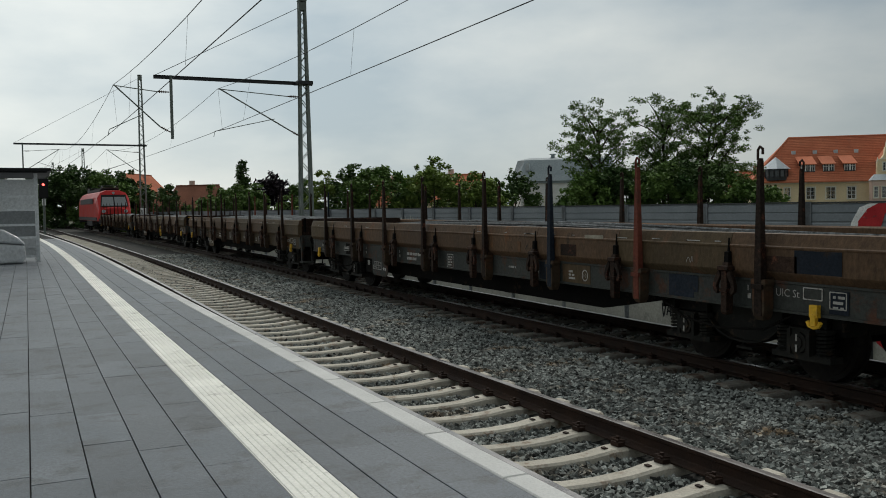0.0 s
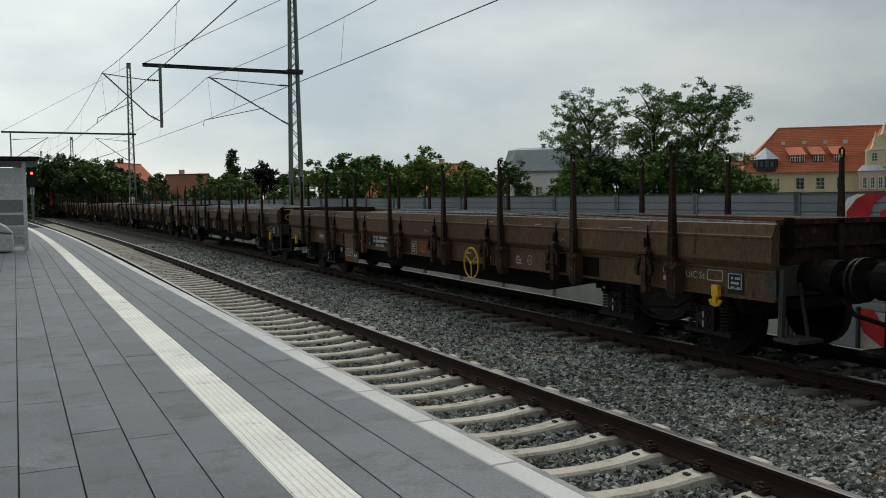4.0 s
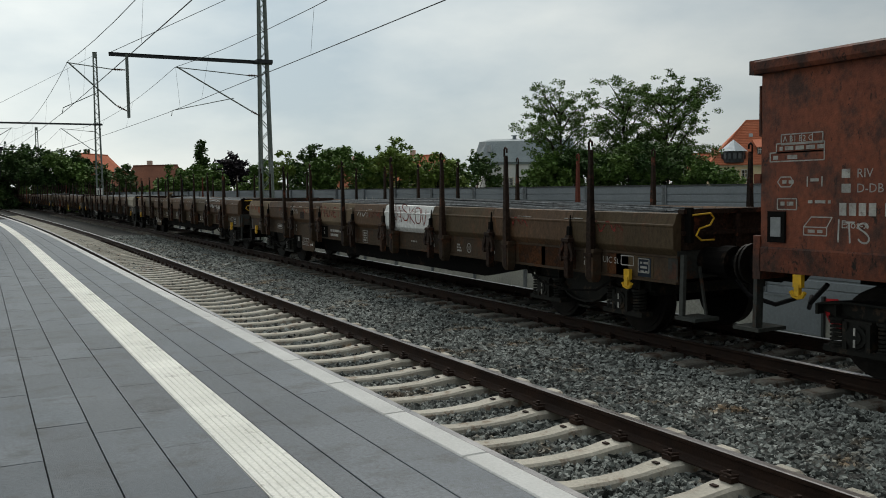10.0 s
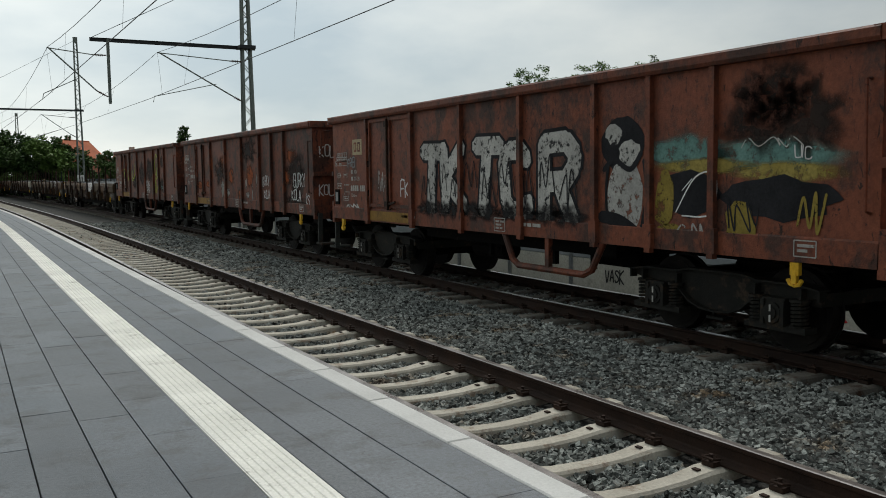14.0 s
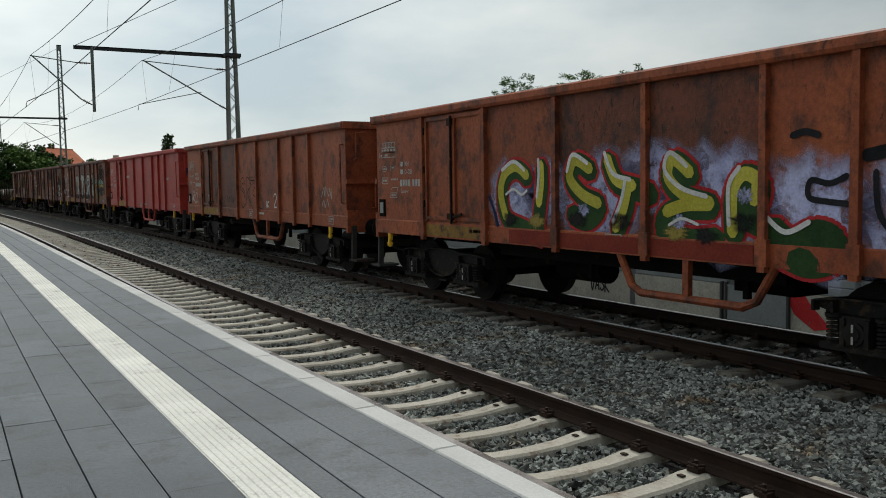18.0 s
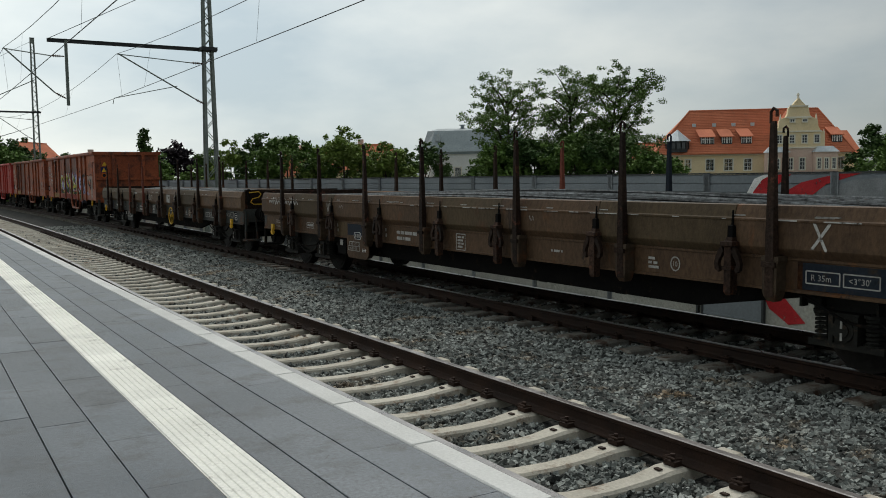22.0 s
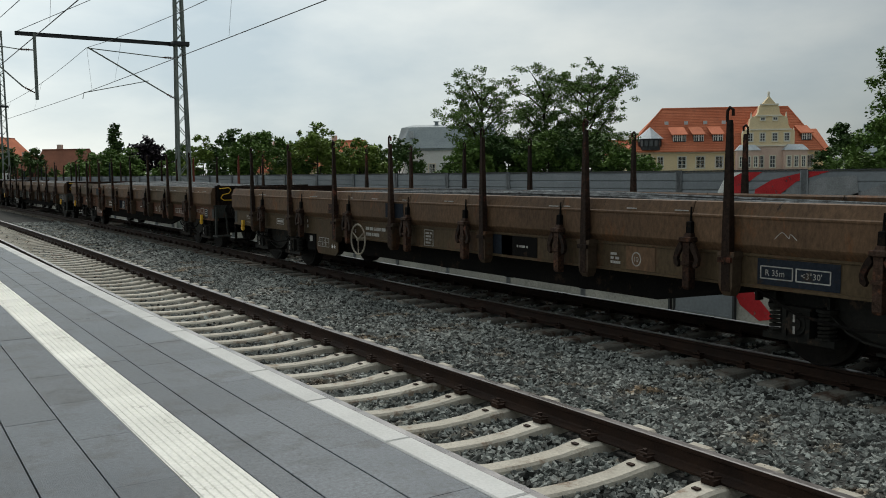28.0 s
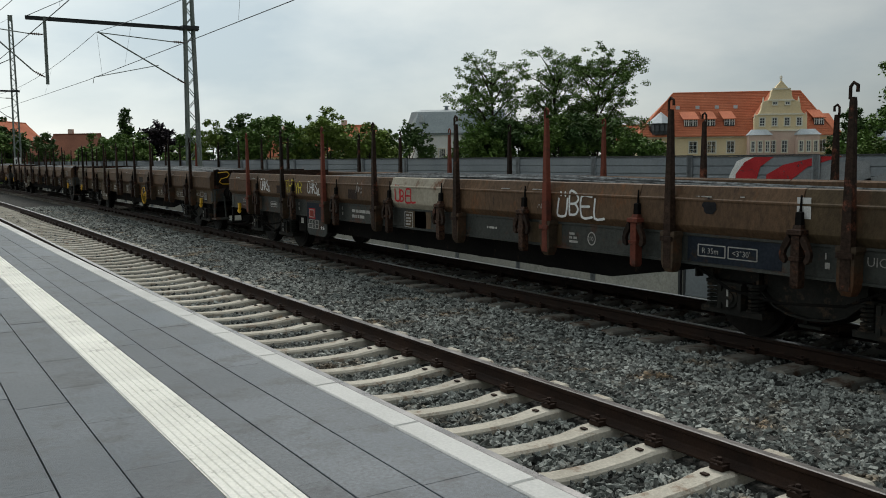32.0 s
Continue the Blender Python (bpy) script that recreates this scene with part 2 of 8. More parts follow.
M = {
    "slab": mat("dark_concrete_slab", (0.048, 0.061, 0.074), (0.104, 0.118, 0.131), 0.46, big=0.9, small=45, c=(0.040, 0.044, 0.048), rust=0.36, bump=0.22, bumpscale=160, spread=0.24, world_space=True, spec=0.42, grime=(0.036, 0.037, 0.036), much=0.22),
    "grout": mat("joint_sand", (0.012, 0.012, 0.012), (0.024, 0.022, 0.02), 0.95),
    "tactile": mat("white_tactile_stone", (0.76, 0.75, 0.69), (0.84, 0.83, 0.77), 0.7, big=1.2, small=40, c=(0.42, 0.40, 0.36), rust=0.15, spread=0.06, world_space=True),
    "coping": mat("pale_concrete_coping", (0.50, 0.50, 0.48), (0.60, 0.60, 0.58), 0.75, big=1.5, small=60, spread=0.06),
    "concrete": mat("grey_concrete", (0.26, 0.25, 0.23), (0.36, 0.35, 0.32), 0.85, big=1.1, small=30),
    "sleeper": mat("concrete_sleeper", (0.40, 0.37, 0.31), (0.52, 0.49, 0.42), 0.85, big=2.0, small=40, c=(0.26, 0.20, 0.15), rust=0.25, spread=0.10),
    # darker, brown-patched version of the concrete sleeper
    "dark_sleeper": mat("dark_concrete_sleeper", (0.14, 0.132, 0.115), (0.21, 0.20, 0.175), 0.9, big=2.0, small=40, c=(0.09, 0.06, 0.045), rust=0.4, spec=0.05),
    "rail": mat("rusty_rail_steel", (0.022, 0.0135, 0.0105), (0.040, 0.0225, 0.0155), 0.75, big=3, small=50, metal=0.2),
    "rail_top": mat("worn_rail_head", (0.24, 0.22, 0.21), (0.36, 0.34, 0.33), 0.30, metal=0.9, big=2, small=60, bump=0.05),
    "stone": mat("crushed_stone_ballast", (0.140, 0.152, 0.144), (0.240, 0.250, 0.232), 0.85, big=0.45, small=45, c=(0.200, 0.150, 0.100), rust=0.22, bump=0.4, spread=0.22, world_space=True, island=0.88, spec=0.09),
    # much darker than the stones: shade in the gaps is put into this colour
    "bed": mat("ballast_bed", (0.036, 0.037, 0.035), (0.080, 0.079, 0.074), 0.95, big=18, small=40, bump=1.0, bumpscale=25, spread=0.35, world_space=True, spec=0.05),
    "earth": mat("weedy_earth", (0.10, 0.095, 0.07), (0.07, 0.085, 0.045), 0.95, big=0.5, small=9, spread=0.2, world_space=True, spec=0.09),
    "barrier": mat("grey_barrier_board", (0.165, 0.185, 0.205), (0.215, 0.236, 0.256), 0.6, big=0.5, small=12, spread=0.06),
    "barrier_post": mat("galvanised_post", (0.17, 0.185, 0.20), (0.22, 0.235, 0.25), 0.55, metal=0.3, big=1.0),
    "barrier_base": mat("pale_concrete_plinth", (0.31, 0.305, 0.28), (0.41, 0.40, 0.36), 0.85, big=0.7, c=(0.30, 0.30, 0.27), rust=0.3),
    "mast": mat("green_grey_mast_paint", (0.153, 0.18, 0.162), (0.225, 0.252, 0.234), 0.6, big=1.0, small=20, c=(0.12, 0.09, 0.07), rust=0.1),
    "dark_steel": mat("dark_galvanised_steel", (0.042, 0.045, 0.048), (0.066, 0.069, 0.072), 0.55, metal=0.4),
    "wire": mat("copper_wire_dark", (0.06, 0.06, 0.06), (0.09, 0.09, 0.09), 0.6, metal=0.3, bump=0),
    "insul": mat("brown_insulator", (0.06, 0.03, 0.02), (0.09, 0.05, 0.03), 0.3, bump=0),
    "white": mat("white_paint", (0.72, 0.72, 0.70), (0.80, 0.80, 0.78), 0.5, big=2, c=(0.5, 0.48, 0.44), rust=0.2),
    "brown": mat("brown_wagon_paint", (0.078, 0.048, 0.029), (0.118, 0.071, 0.041), 0.6, big=0.9, small=22, c=(0.135, 0.060, 0.026), rust=0.18, streak=0.5, spread=0.20, spec=0.12, grime=(0.030, 0.022, 0.017), much=0.30),
    "olive": mat("faded_olive_wagon_paint", (0.066, 0.047, 0.028), (0.098, 0.070, 0.041), 0.6, big=0.9, small=22, c=(0.11, 0.06, 0.035), rust=0.25, streak=0.5, spread=0.16, spec=0.09),
    "beige": mat("beige_primer_patch", (0.30, 0.27, 0.21), (0.40, 0.36, 0.29), 0.7, big=1.0, c=(0.15, 0.08, 0.05), rust=0.2),
    "sill": mat("grey_green_sill_paint", (0.040, 0.044, 0.041), (0.060, 0.062, 0.056), 0.6, big=0.8, small=20, c=(0.085, 0.042, 0.028), rust=0.3, spread=0.15, spec=0.09),
    "sill_brown": mat("brown_grey_sill_paint", (0.046, 0.034, 0.024), (0.068, 0.048, 0.032), 0.65, big=0.8, small=20, c=(0.095, 0.045, 0.024), rust=0.3, spread=0.15, spec=0.08),
    "stake": mat("rusty_stake_steel", (0.020, 0.0135, 0.0105), (0.036, 0.021, 0.0145), 0.65, big=1.5, small=25, c=(0.14, 0.05, 0.03), rust=0.15, spread=0.35, spec=0.09),
    "stake_red": mat("red_lead_stake", (0.130, 0.040, 0.028), (0.180, 0.055, 0.036), 0.7, big=1.5, small=25, c=(0.09, 0.04, 0.03), rust=0.3, spec=0.09),
    # near-black: grime plus the deep shade under the wagons put into the colour
    "iron": mat("grimy_shade_dark_gear", (0.0060, 0.0060, 0.0060), (0.011, 0.010, 0.009), 0.85, big=1.5, small=25, c=(0.035, 0.023, 0.016), rust=0.12, spec=0.04),
    "bogie": mat("oily_bogie_steel", (0.011, 0.0118, 0.0105), (0.022, 0.021, 0.018), 0.65, big=2.0, small=25, c=(0.060, 0.042, 0.028), rust=0.22, spec=0.12),
    "wheel": mat("dark_wheel_steel", (0.015, 0.014, 0.0135), (0.025, 0.0225, 0.02), 0.6, metal=0.4, big=2, spec=0.05),
    "tread": mat("bright_wheel_tread", (0.25, 0.25, 0.25), (0.35, 0.35, 0.34), 0.35, metal=0.9, big=2, bump=0),
    "yellow": mat("yellow_paint", (0.62, 0.36, 0.02), (0.70, 0.42, 0.04), 0.5, big=3, c=(0.3, 0.17, 0.03), rust=0.1),
    "load": mat("wet_grey_steel_bars", (0.065, 0.070, 0.072), (0.12, 0.125, 0.128), 0.42, metal=0.5, big=0.8, small=8, c=(0.07, 0.050, 0.04), rust=0.12, spread=0.55),
    "ochre": mat("ochre_sill_band", (0.22, 0.125, 0.03), (0.30, 0.17, 0.045), 0.7, big=1.2, c=(0.08, 0.045, 0.03), rust=0.3),
    "leaf": mat("green_leaves", (0.082, 0.150, 0.038), (0.140, 0.215, 0.058), 0.6, big=0.35, small=3, bump=0, spread=0.20, island=0.24, spec=0.09),
    "leaf_light": mat("light_green_leaves", (0.145, 0.215, 0.048), (0.195, 0.260, 0.066), 0.6, big=0.35, small=3, bump=0, spread=0.20, island=0.24, spec=0.09),
    "leaf_dark": mat("dark_green_leaves", (0.050, 0.096, 0.032), (0.086, 0.138, 0.044), 0.6, big=0.35, small=3, bump=0, spread=0.20, island=0.24, spec=0.09),
    "leaf_purple": mat("copper_beech_leaves", (0.013, 0.012, 0.016), (0.026, 0.019, 0.024), 0.6, big=0.35, small=3, bump=0, spread=0.20, island=0.24, spec=0.05),
    "bark": mat("grey_brown_bark", (0.045, 0.038, 0.03), (0.075, 0.065, 0.052), 0.9, big=2, small=20, bump=0.6, spec=0.09),
    "rooftile": mat("orange_clay_tiles", (0.44, 0.140, 0.076), (0.55, 0.195, 0.108), 0.8, big=0.25, small=6, c=(0.38, 0.14, 0.085), rust=0.15, spread=0.10, spec=0.09),
    "slate": mat("grey_slate_roof", (0.25, 0.295, 0.31), (0.33, 0.375, 0.39), 0.6, big=0.3, small=5),
    "ochre_wall": mat("yellow_plaster", (0.82, 0.66, 0.41), (0.87, 0.73, 0.49), 0.85, big=0.3, small=5, spread=0.05),
    "pale_wall": mat("cream_plaster", (0.76, 0.70, 0.57), (0.82, 0.77, 0.65), 0.85, big=0.3, small=5, spread=0.05),
    "pink_wall": mat("pink_sandstone", (0.62, 0.45, 0.38), (0.70, 0.54, 0.46), 0.85, big=0.3, small=5, spread=0.05),
    "white_wall": mat("white_plaster", (0.80, 0.80, 0.78), (0.86, 0.86, 0.84), 0.85, big=0.3, small=5, spread=0.05),
    "pane": mat("dark_window_glass", (0.025, 0.03, 0.035), (0.05, 0.055, 0.06), 0.12, bump=0, spec=0.8),
    "zinc": mat("pale_zinc_sheet", (0.45, 0.50, 0.53), (0.55, 0.60, 0.63), 0.5, metal=0.3, big=1.0),
    "loco": mat("traffic_red_paint", (0.50, 0.030, 0.030), (0.58, 0.040, 0.038), 0.35, big=0.6, small=10, spread=0.05, bump=0.03),
    "loco_grey": mat("dark_grey_underframe", (0.05, 0.05, 0.052), (0.08, 0.08, 0.082), 0.6),
    "aluminium": mat("grey_shelter_aluminium", (0.62, 0.64, 0.65), (0.70, 0.72, 0.73), 0.4, metal=0.2, bump=0),
    "frosted": mat("frosted_sky_grey_panel", (0.24, 0.255, 0.26), (0.29, 0.305, 0.31), 0.35, bump=0),
    "shelter_panel": mat("pale_frosted_panel", (0.54, 0.555, 0.56), (0.62, 0.635, 0.64), 0.35, bump=0),
    "black": mat("black_sheet", (0.012, 0.012, 0.013), (0.02, 0.02, 0.02), 0.5, bump=0),
    "rust": mat("orange_rust_steel", (0.046, 0.021, 0.011), (0.078, 0.033, 0.015), 0.8, big=3, small=30, c=(0.035, 0.022, 0.016), rust=0.4, spread=0.3, spec=0.06),
    "roof_brown": mat("weathered_brown_tiles", (0.17, 0.075, 0.05), (0.23, 0.10, 0.065), 0.85, big=0.3, small=6, spec=0.08),
    "stencil": mat("faded_stencil_paint", (0.30, 0.29, 0.27), (0.44, 0.43, 0.40), 0.7, big=4, small=30, c=(0.16, 0.13, 0.11), rust=0.2),
    "blue_patch": mat("dark_blue_paint", (0.012, 0.017, 0.026), (0.022, 0.028, 0.038), 0.65, big=2.0, small=30, spread=0.2, bump=0.1, spec=0.09, c=(0.04, 0.03, 0.022), rust=0.15),
    "latch": mat("brown_latch_steel", (0.030, 0.019, 0.014), (0.052, 0.029, 0.020), 0.7, big=3, small=30, c=(0.085, 0.036, 0.020), rust=0.25, spread=0.4, spec=0.10),
    "red_lamp": glow("red_signal_light", (1.0, 0.06, 0.05), 6.0),
}


# ---- building kit ----
def bend(y):
    """The line swings gently to the left past 25 m."""
    d = y - 25.0
    return 0.0 if d <= 0 else (-0.035 * d * d / 80.0 if d < 40 else -0.035 * (d - 20.0))


def climb(y):
    return 0.0055 * max(0.0, y - 12.0)


def on_line(x, y, z):
    return (x + bend(y), y, z + climb(y))


class Kit:
    """Gathers plain solids into one mesh."""

    def __init__(self):
        self.v, self.f, self.m = [], [], None

    def add(self, verts, faces):
        n = len(self.v)
        self.v += [tuple(p) for p in verts]
        self.f += [tuple(i + n for i in f) for f in faces]
        return self

    def box(self, c, s, turn=None):
        x, y, z = (v / 2 for v in s)
        vs = [Vector((a * x, b * y, d * z)) for a in (-1, 1) for b in (-1, 1) for d in (-1, 1)]
        if turn is not None:
            vs = [turn @ v for v in vs]
        vs = [v + Vector(c) for v in vs]
        return self.add(vs, [(0, 1, 3, 2), (4, 6, 7, 5), (0, 4, 5, 1), (2, 3, 7, 6), (0, 2, 6, 4), (1, 5, 7, 3)])

    def rod(self, p, q, r, n=8, r2=None):
        p, q = Vector(p), Vector(q)
        d = (q - p).normalized()
        a = d.orthogonal().normalized()
        b = d.cross(a)
        r2 = r if r2 is None else r2
        vs = []
        for e, k in ((p, r), (q, r2)):
            vs += [e + k * (math.cos(2 * math.pi * i / n) * a + math.sin(2 * math.pi * i / n) * b) for i in range(n)]
        fs = [(i, (i + 1) % n, n + (i + 1) % n, n + i) for i in range(n)] + [tuple(range(n))[::-1], tuple(range(n, 2 * n))]
        return self.add(vs, fs)

    def bar(self, p, q, w, h, up=(0, 0, 1)):
        """A square bar from p to q, w across and h along up."""
        p, q = Vector(p), Vector(q)
        d = (q - p).normalized()
        s = d.cross(Vector(up)).normalized() * (w / 2)
        u = s.cross(d).normalized() * (h / 2)
        vs = [e + i * s + j * u for e in (p, q) for i, j in ((-1, -1), (1, -1), (1, 1), (-1, 1))]
        return self.add(vs, [(0, 1, 2, 3), (7, 6, 5, 4), (0, 4, 5, 1), (1, 5, 6, 2), (2, 6, 7, 3), (3, 7, 4, 0)])

    def pipe(self, pts, r, n=8):
        """A round tube through all pts, in one piece."""
        pts = [Vector(p) for p in pts]
        vs, fs, a = [], [], None
        for i, p in enumerate(pts):
            d = (pts[min(i + 1, len(pts) - 1)] - pts[max(i - 1, 0)]).normalized()
            a = d.orthogonal().normalized() if a is None else (a - a.dot(d) * d).normalized()
            b = d.cross(a)
            vs += [p + r * (math.cos(2 * math.pi * j / n) * a + math.sin(2 * math.pi * j / n) * b) for j in range(n)]
        for i in range(len(pts) - 1):
            fs += [(i * n + j, i * n + (j + 1) % n, i * n + n + (j + 1) % n, i * n + n + j) for j in range(n)]
        m = (len(pts) - 1) * n
        return self.add(vs, fs + [tuple(range(n))[::-1], tuple(range(m, m + n))])

    def prism(self, poly, y0, y1):
        """A polygon of (x, z) drawn out along y."""
        n = len(poly)
        vs = [(x, y0, z) for x, z in poly] + [(x, y1, z) for x, z in poly]
        return self.add(vs, [tuple(range(n))[::-1], tuple(range(n, 2 * n))] + [(i, (i + 1) % n, n + (i + 1) % n, n + i) for i in range(n)])

    def plate(self, poly, depth, at):
        """A flat polygon of (u, v), given depth; at(u, v, d) places a point."""
        n = len(poly)
        vs = [at(u, v, 0) for u, v in poly] + [at(u, v, depth) for u, v in poly]
        return self.add(vs, [tuple(range(n)), tuple(range(n, 2 * n))[::-1]] + [(i, (i + 1) % n, n + (i + 1) % n, n + i) for i in range(n)])

    def mesh(self, name, material):
        me = bpy.data.meshes.new(name)
        me.from_pydata(self.v, [], self.f)
        me.materials.append(material)
        bm = bmesh.new()
        bm.from_mesh(me)
        bmesh.ops.recalc_face_normals(bm, faces=bm.faces)
        bm.to_mesh(me)
        bm.free()
        return me

    def put(self, name, material, parent=None, label="", smooth=False, bevel=0.0):
        ob = new(name, self.mesh(name, material))
        ob.parent = parent
        if label:
            ob["label"] = label
        if smooth:
            for p in ob.data.polygons:
                p.use_smooth = True
        if bevel:
            b = ob.modifiers.new("edge", "BEVEL")
            b.width, b.segments, b.limit_method = bevel, 2, "ANGLE"
        return ob


def thing(name, label, category, group="", kind="", at=None):
    ob = new(name)
    ob.empty_display_size = 0.2
    if at is not None:
        ob.matrix_basis = at
    return tagged(ob, label, category, group, kind)


def share(name, mesh, parent, m):
    ob = new(name, mesh)
    ob.parent = parent
    ob.matrix_basis = m
    return ob


def sweep(profile, ys, closed=True, line=True):
    """Draws a profile of (x, z) along the line, through all stations ys."""
    k = Kit()
    n = len(profile)
    for y in ys:
        k.v += [on_line(x, y, z) if line else (x + bend(y), y, z) for x, z in profile]
    m = n if closed else n - 1
    for j in range(len(ys) - 1):
        k.f += [(j * n + i, j * n + (i + 1) % n, (j + 1) * n + (i + 1) % n, (j + 1) * n + i) for i in range(m)]
    if closed:
        k.f += [tuple(range(n)), tuple(range((len(ys) - 1) * n, len(ys) * n))]
    return k


STATIONS = [-40, -20, -8] + [float(v) for v in range(0, 120, 4)] + [float(v) for v in range(120, 420, 15)]

# ---- ground, ballast and platform ----
ground = sweep([(-1500, -1.6), (-60, -1.6), (-12, -1.3), (-6, -1.05), (9.9, -1.05), (10.7, -1.10), (14.2, -3.0), (60, -3.0), (1800, -3.0)], [-600, -60] + STATIONS[1:] + [700, 1800], closed=False)
tagged(ground.put("ground", M["earth"]), "weedy earth falling away behind the embankment", "ground", kind="structure")
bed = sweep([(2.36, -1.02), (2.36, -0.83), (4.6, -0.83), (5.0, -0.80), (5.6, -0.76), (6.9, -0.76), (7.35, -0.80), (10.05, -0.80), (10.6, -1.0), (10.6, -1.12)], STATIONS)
ballast_bed = tagged(bed.put("ballast_bed", M["bed"]), "crushed stone bed under both tracks, darkened as shade between the stones", "ballast", kind="structure")


def rocks(name, label, parent, zones, size, seed):
    """Loose angular stones laid over the bed; zones of (x0, x1, y0, y1, z, number, growth)."""
    rng = np.random.default_rng(seed)
    cube = np.array([(x, y, z) for x in (-1, 1) for y in (-1, 1) for z in (-1, 1)]) * 0.60
    tri = np.array([(0, 1, 3), (0, 3, 2), (4, 6, 7), (4, 7, 5), (0, 4, 5), (0, 5, 1), (2, 3, 7), (2, 7, 6), (0, 2, 6), (0, 6, 4), (1, 5, 7), (1, 7, 3)])
    octa = np.array([(1, 0, 0), (-1, 0, 0), (0, 1, 0), (0, -1, 0), (0, 0, 1), (0, 0, -1)]) * 1.0
    tri8 = np.array([(0, 2, 4), (2, 1, 4), (1, 3, 4), (3, 0, 4), (2, 0, 5), (1, 2, 5), (3, 1, 5), (0, 3, 5)])
    kinds = np.array([cube * rng.uniform(0.62, 1.22, (8, 1)) * rng.uniform(0.80, 1.2, (8, 3)) * np.array([1.25, 0.92, 0.86]) * rng.uniform(0.85, 1.15, 3) for _ in range(32)])
    far_kinds = np.array([octa * rng.uniform(0.7, 1.2, (6, 1)) * np.array([1.2, 0.95, 0.85]) for _ in range(32)])
    allf, count = [], 0
    allv = []
    for x0, x1, y0, y1, z, number, grow in zones:
        px, py = rng.uniform(x0, x1, number), rng.uniform(y0, y1, number)
        a, b, c = rng.uniform(0, 6.283, number), rng.uniform(-1.2, 1.2, number), rng.uniform(-0.6, 0.6, number)
        o, i = np.zeros(number), np.ones(number)
        rz = np.array([[np.cos(a), -np.sin(a), o], [np.sin(a), np.cos(a), o], [o, o, i]]).transpose(2, 0, 1)
        rx = np.array([[i, o, o], [o, np.cos(b), -np.sin(b)], [o, np.sin(b), np.cos(b)]]).transpose(2, 0, 1)
        ry = np.array([[np.cos(c), o, np.sin(c)], [o, i, o], [-np.sin(c), o, np.cos(c)]]).transpose(2, 0, 1)
        scale = size * grow * np.clip(rng.lognormal(0.0, 0.26, number), 0.5, 1.6)
        v = np.einsum("nij,nkj->nki", rz @ rx @ ry, (far_kinds if y0 >= 14.0 else kinds)[rng.integers(0, 32, number)]) * scale[:, None, None]
        lift = np.array([climb(y) for y in py])
        swing = np.array([bend(y) for y in py])
        v += np.stack([px + swing, py, z + rng.uniform(-0.016, 0.026, number) + lift], 1)[:, None, :]
        allv.append(v.reshape(-1, 3))
        face, corners = (tri8, 6) if y0 >= 14.0 else (tri, 8)
        allf.append((face[None] + count + corners * np.arange(number)[:, None, None]).reshape(-1, 3))
        count += corners * number
    v, f = np.concatenate(allv), np.concatenate(allf)
    me = bpy.data.meshes.new(name)
    me.from_pydata(v.tolist(), [], f.tolist())
    me.materials.append(M["stone"])
    ob = new(name, me)
    ob.parent = parent
    return tagged(ob, label, kind="stuff")


rocks("ballast_stones", "loose grey crushed stones between and beside the rails", ballast_bed, [
    (3.0, 4.72, 1.0, 9.0, -0.825, 17000, 0.74), (2.36, 3.0, 1.0, 9.0, -0.825, 3500, 0.9), (4.90, 7.45, 1.5, 8.0, -0.780, 24000, 0.74),
    (4.90, 7.45, 8.0, 14.0, -0.780, 17000, 0.80), (4.90, 7.45, 14.0, 24.0, -0.780, 20000, 1.0),
    (4.90, 7.45, 24.0, 45.0, -0.780, 18000, 1.4), (2.45, 4.72, 9.0, 14.0, -0.830, 8000, 0.85), (2.45, 4.72, 14.0, 24.0, -0.830, 9000, 1.0),
    (2.45, 4.72, 24.0, 45.0, -0.830, 8000, 1.4), (7.40, 8.0, 2.0, 14.0, -0.815, 6000, 0.80), (7.40, 8.0, 14.0, 20.0, -0.815, 2200, 1.0),
    (8.0, 10.3, 3.0, 14.0, -0.815, 7500, 1.0), (7.4, 10.3, 14.0, 40.0, -0.81, 9000, 1.5), (9.9, 10.65, 3.0, 30.0, -0.95, 1500, 1.4)], 0.034, 5)

# sleepers: waisted concrete, lower in the middle
def sleeper_mesh():
    k = Kit()
    xs = [-1.30, -1.28, -0.98, -0.55, -0.30, 0.0, 0.30, 0.55, 0.98, 1.28, 1.30]
    top = [-0.03, 0.0, 0.0, -0.004, -0.035, -0.045, -0.035, -0.004, 0.0, 0.0, -0.03]
    wid = [0.13, 0.145, 0.145, 0.14, 0.115, 0.11, 0.115, 0.14, 0.145, 0.145, 0.13]
    for x, t, w in zip(xs, top, wid):
        k.v += [(x, -w, -0.2), (x, -w * 0.80, t - 0.02), (x, -w * 0.62, t), (x, w * 0.62, t), (x, w * 0.80, t - 0.02), (x, w, -0.2)]
    for j in range(len(xs) - 1):
        k.f += [(j * 6 + i, j * 6 + (i + 1) % 6, j * 6 + 6 + (i + 1) % 6, j * 6 + 6 + i) for i in range(6)]
    k.f += [tuple(range(6)), tuple(range(60, 66))]
    return k.mesh("sleeper", M["sleeper"])


def clip_mesh():
    k = Kit()
    for s in (-1, 1):
        for e in (-1, 1):
            c = 0.7525 * s + e * 0.115
            k.box((c, 0, 0.018), (0.075, 0.11, 0.036)).pipe([(c - e * 0.04, -0.05, 0.05), (c + e * 0.03, -0.05, 0.06), (c + e * 0.03, 0.05, 0.06), (c - e * 0.04, 0.05, 0.05)], 0.011, 5)
            k.rod((c, 0, 0.03), (c, 0, 0.085), 0.018, 6)
        k.box((0.7525 * s - 0.26 * s, 0, -0.003), (0.038, 0.055, 0.010))
    return k.mesh("rail_fastening", M["rail"])


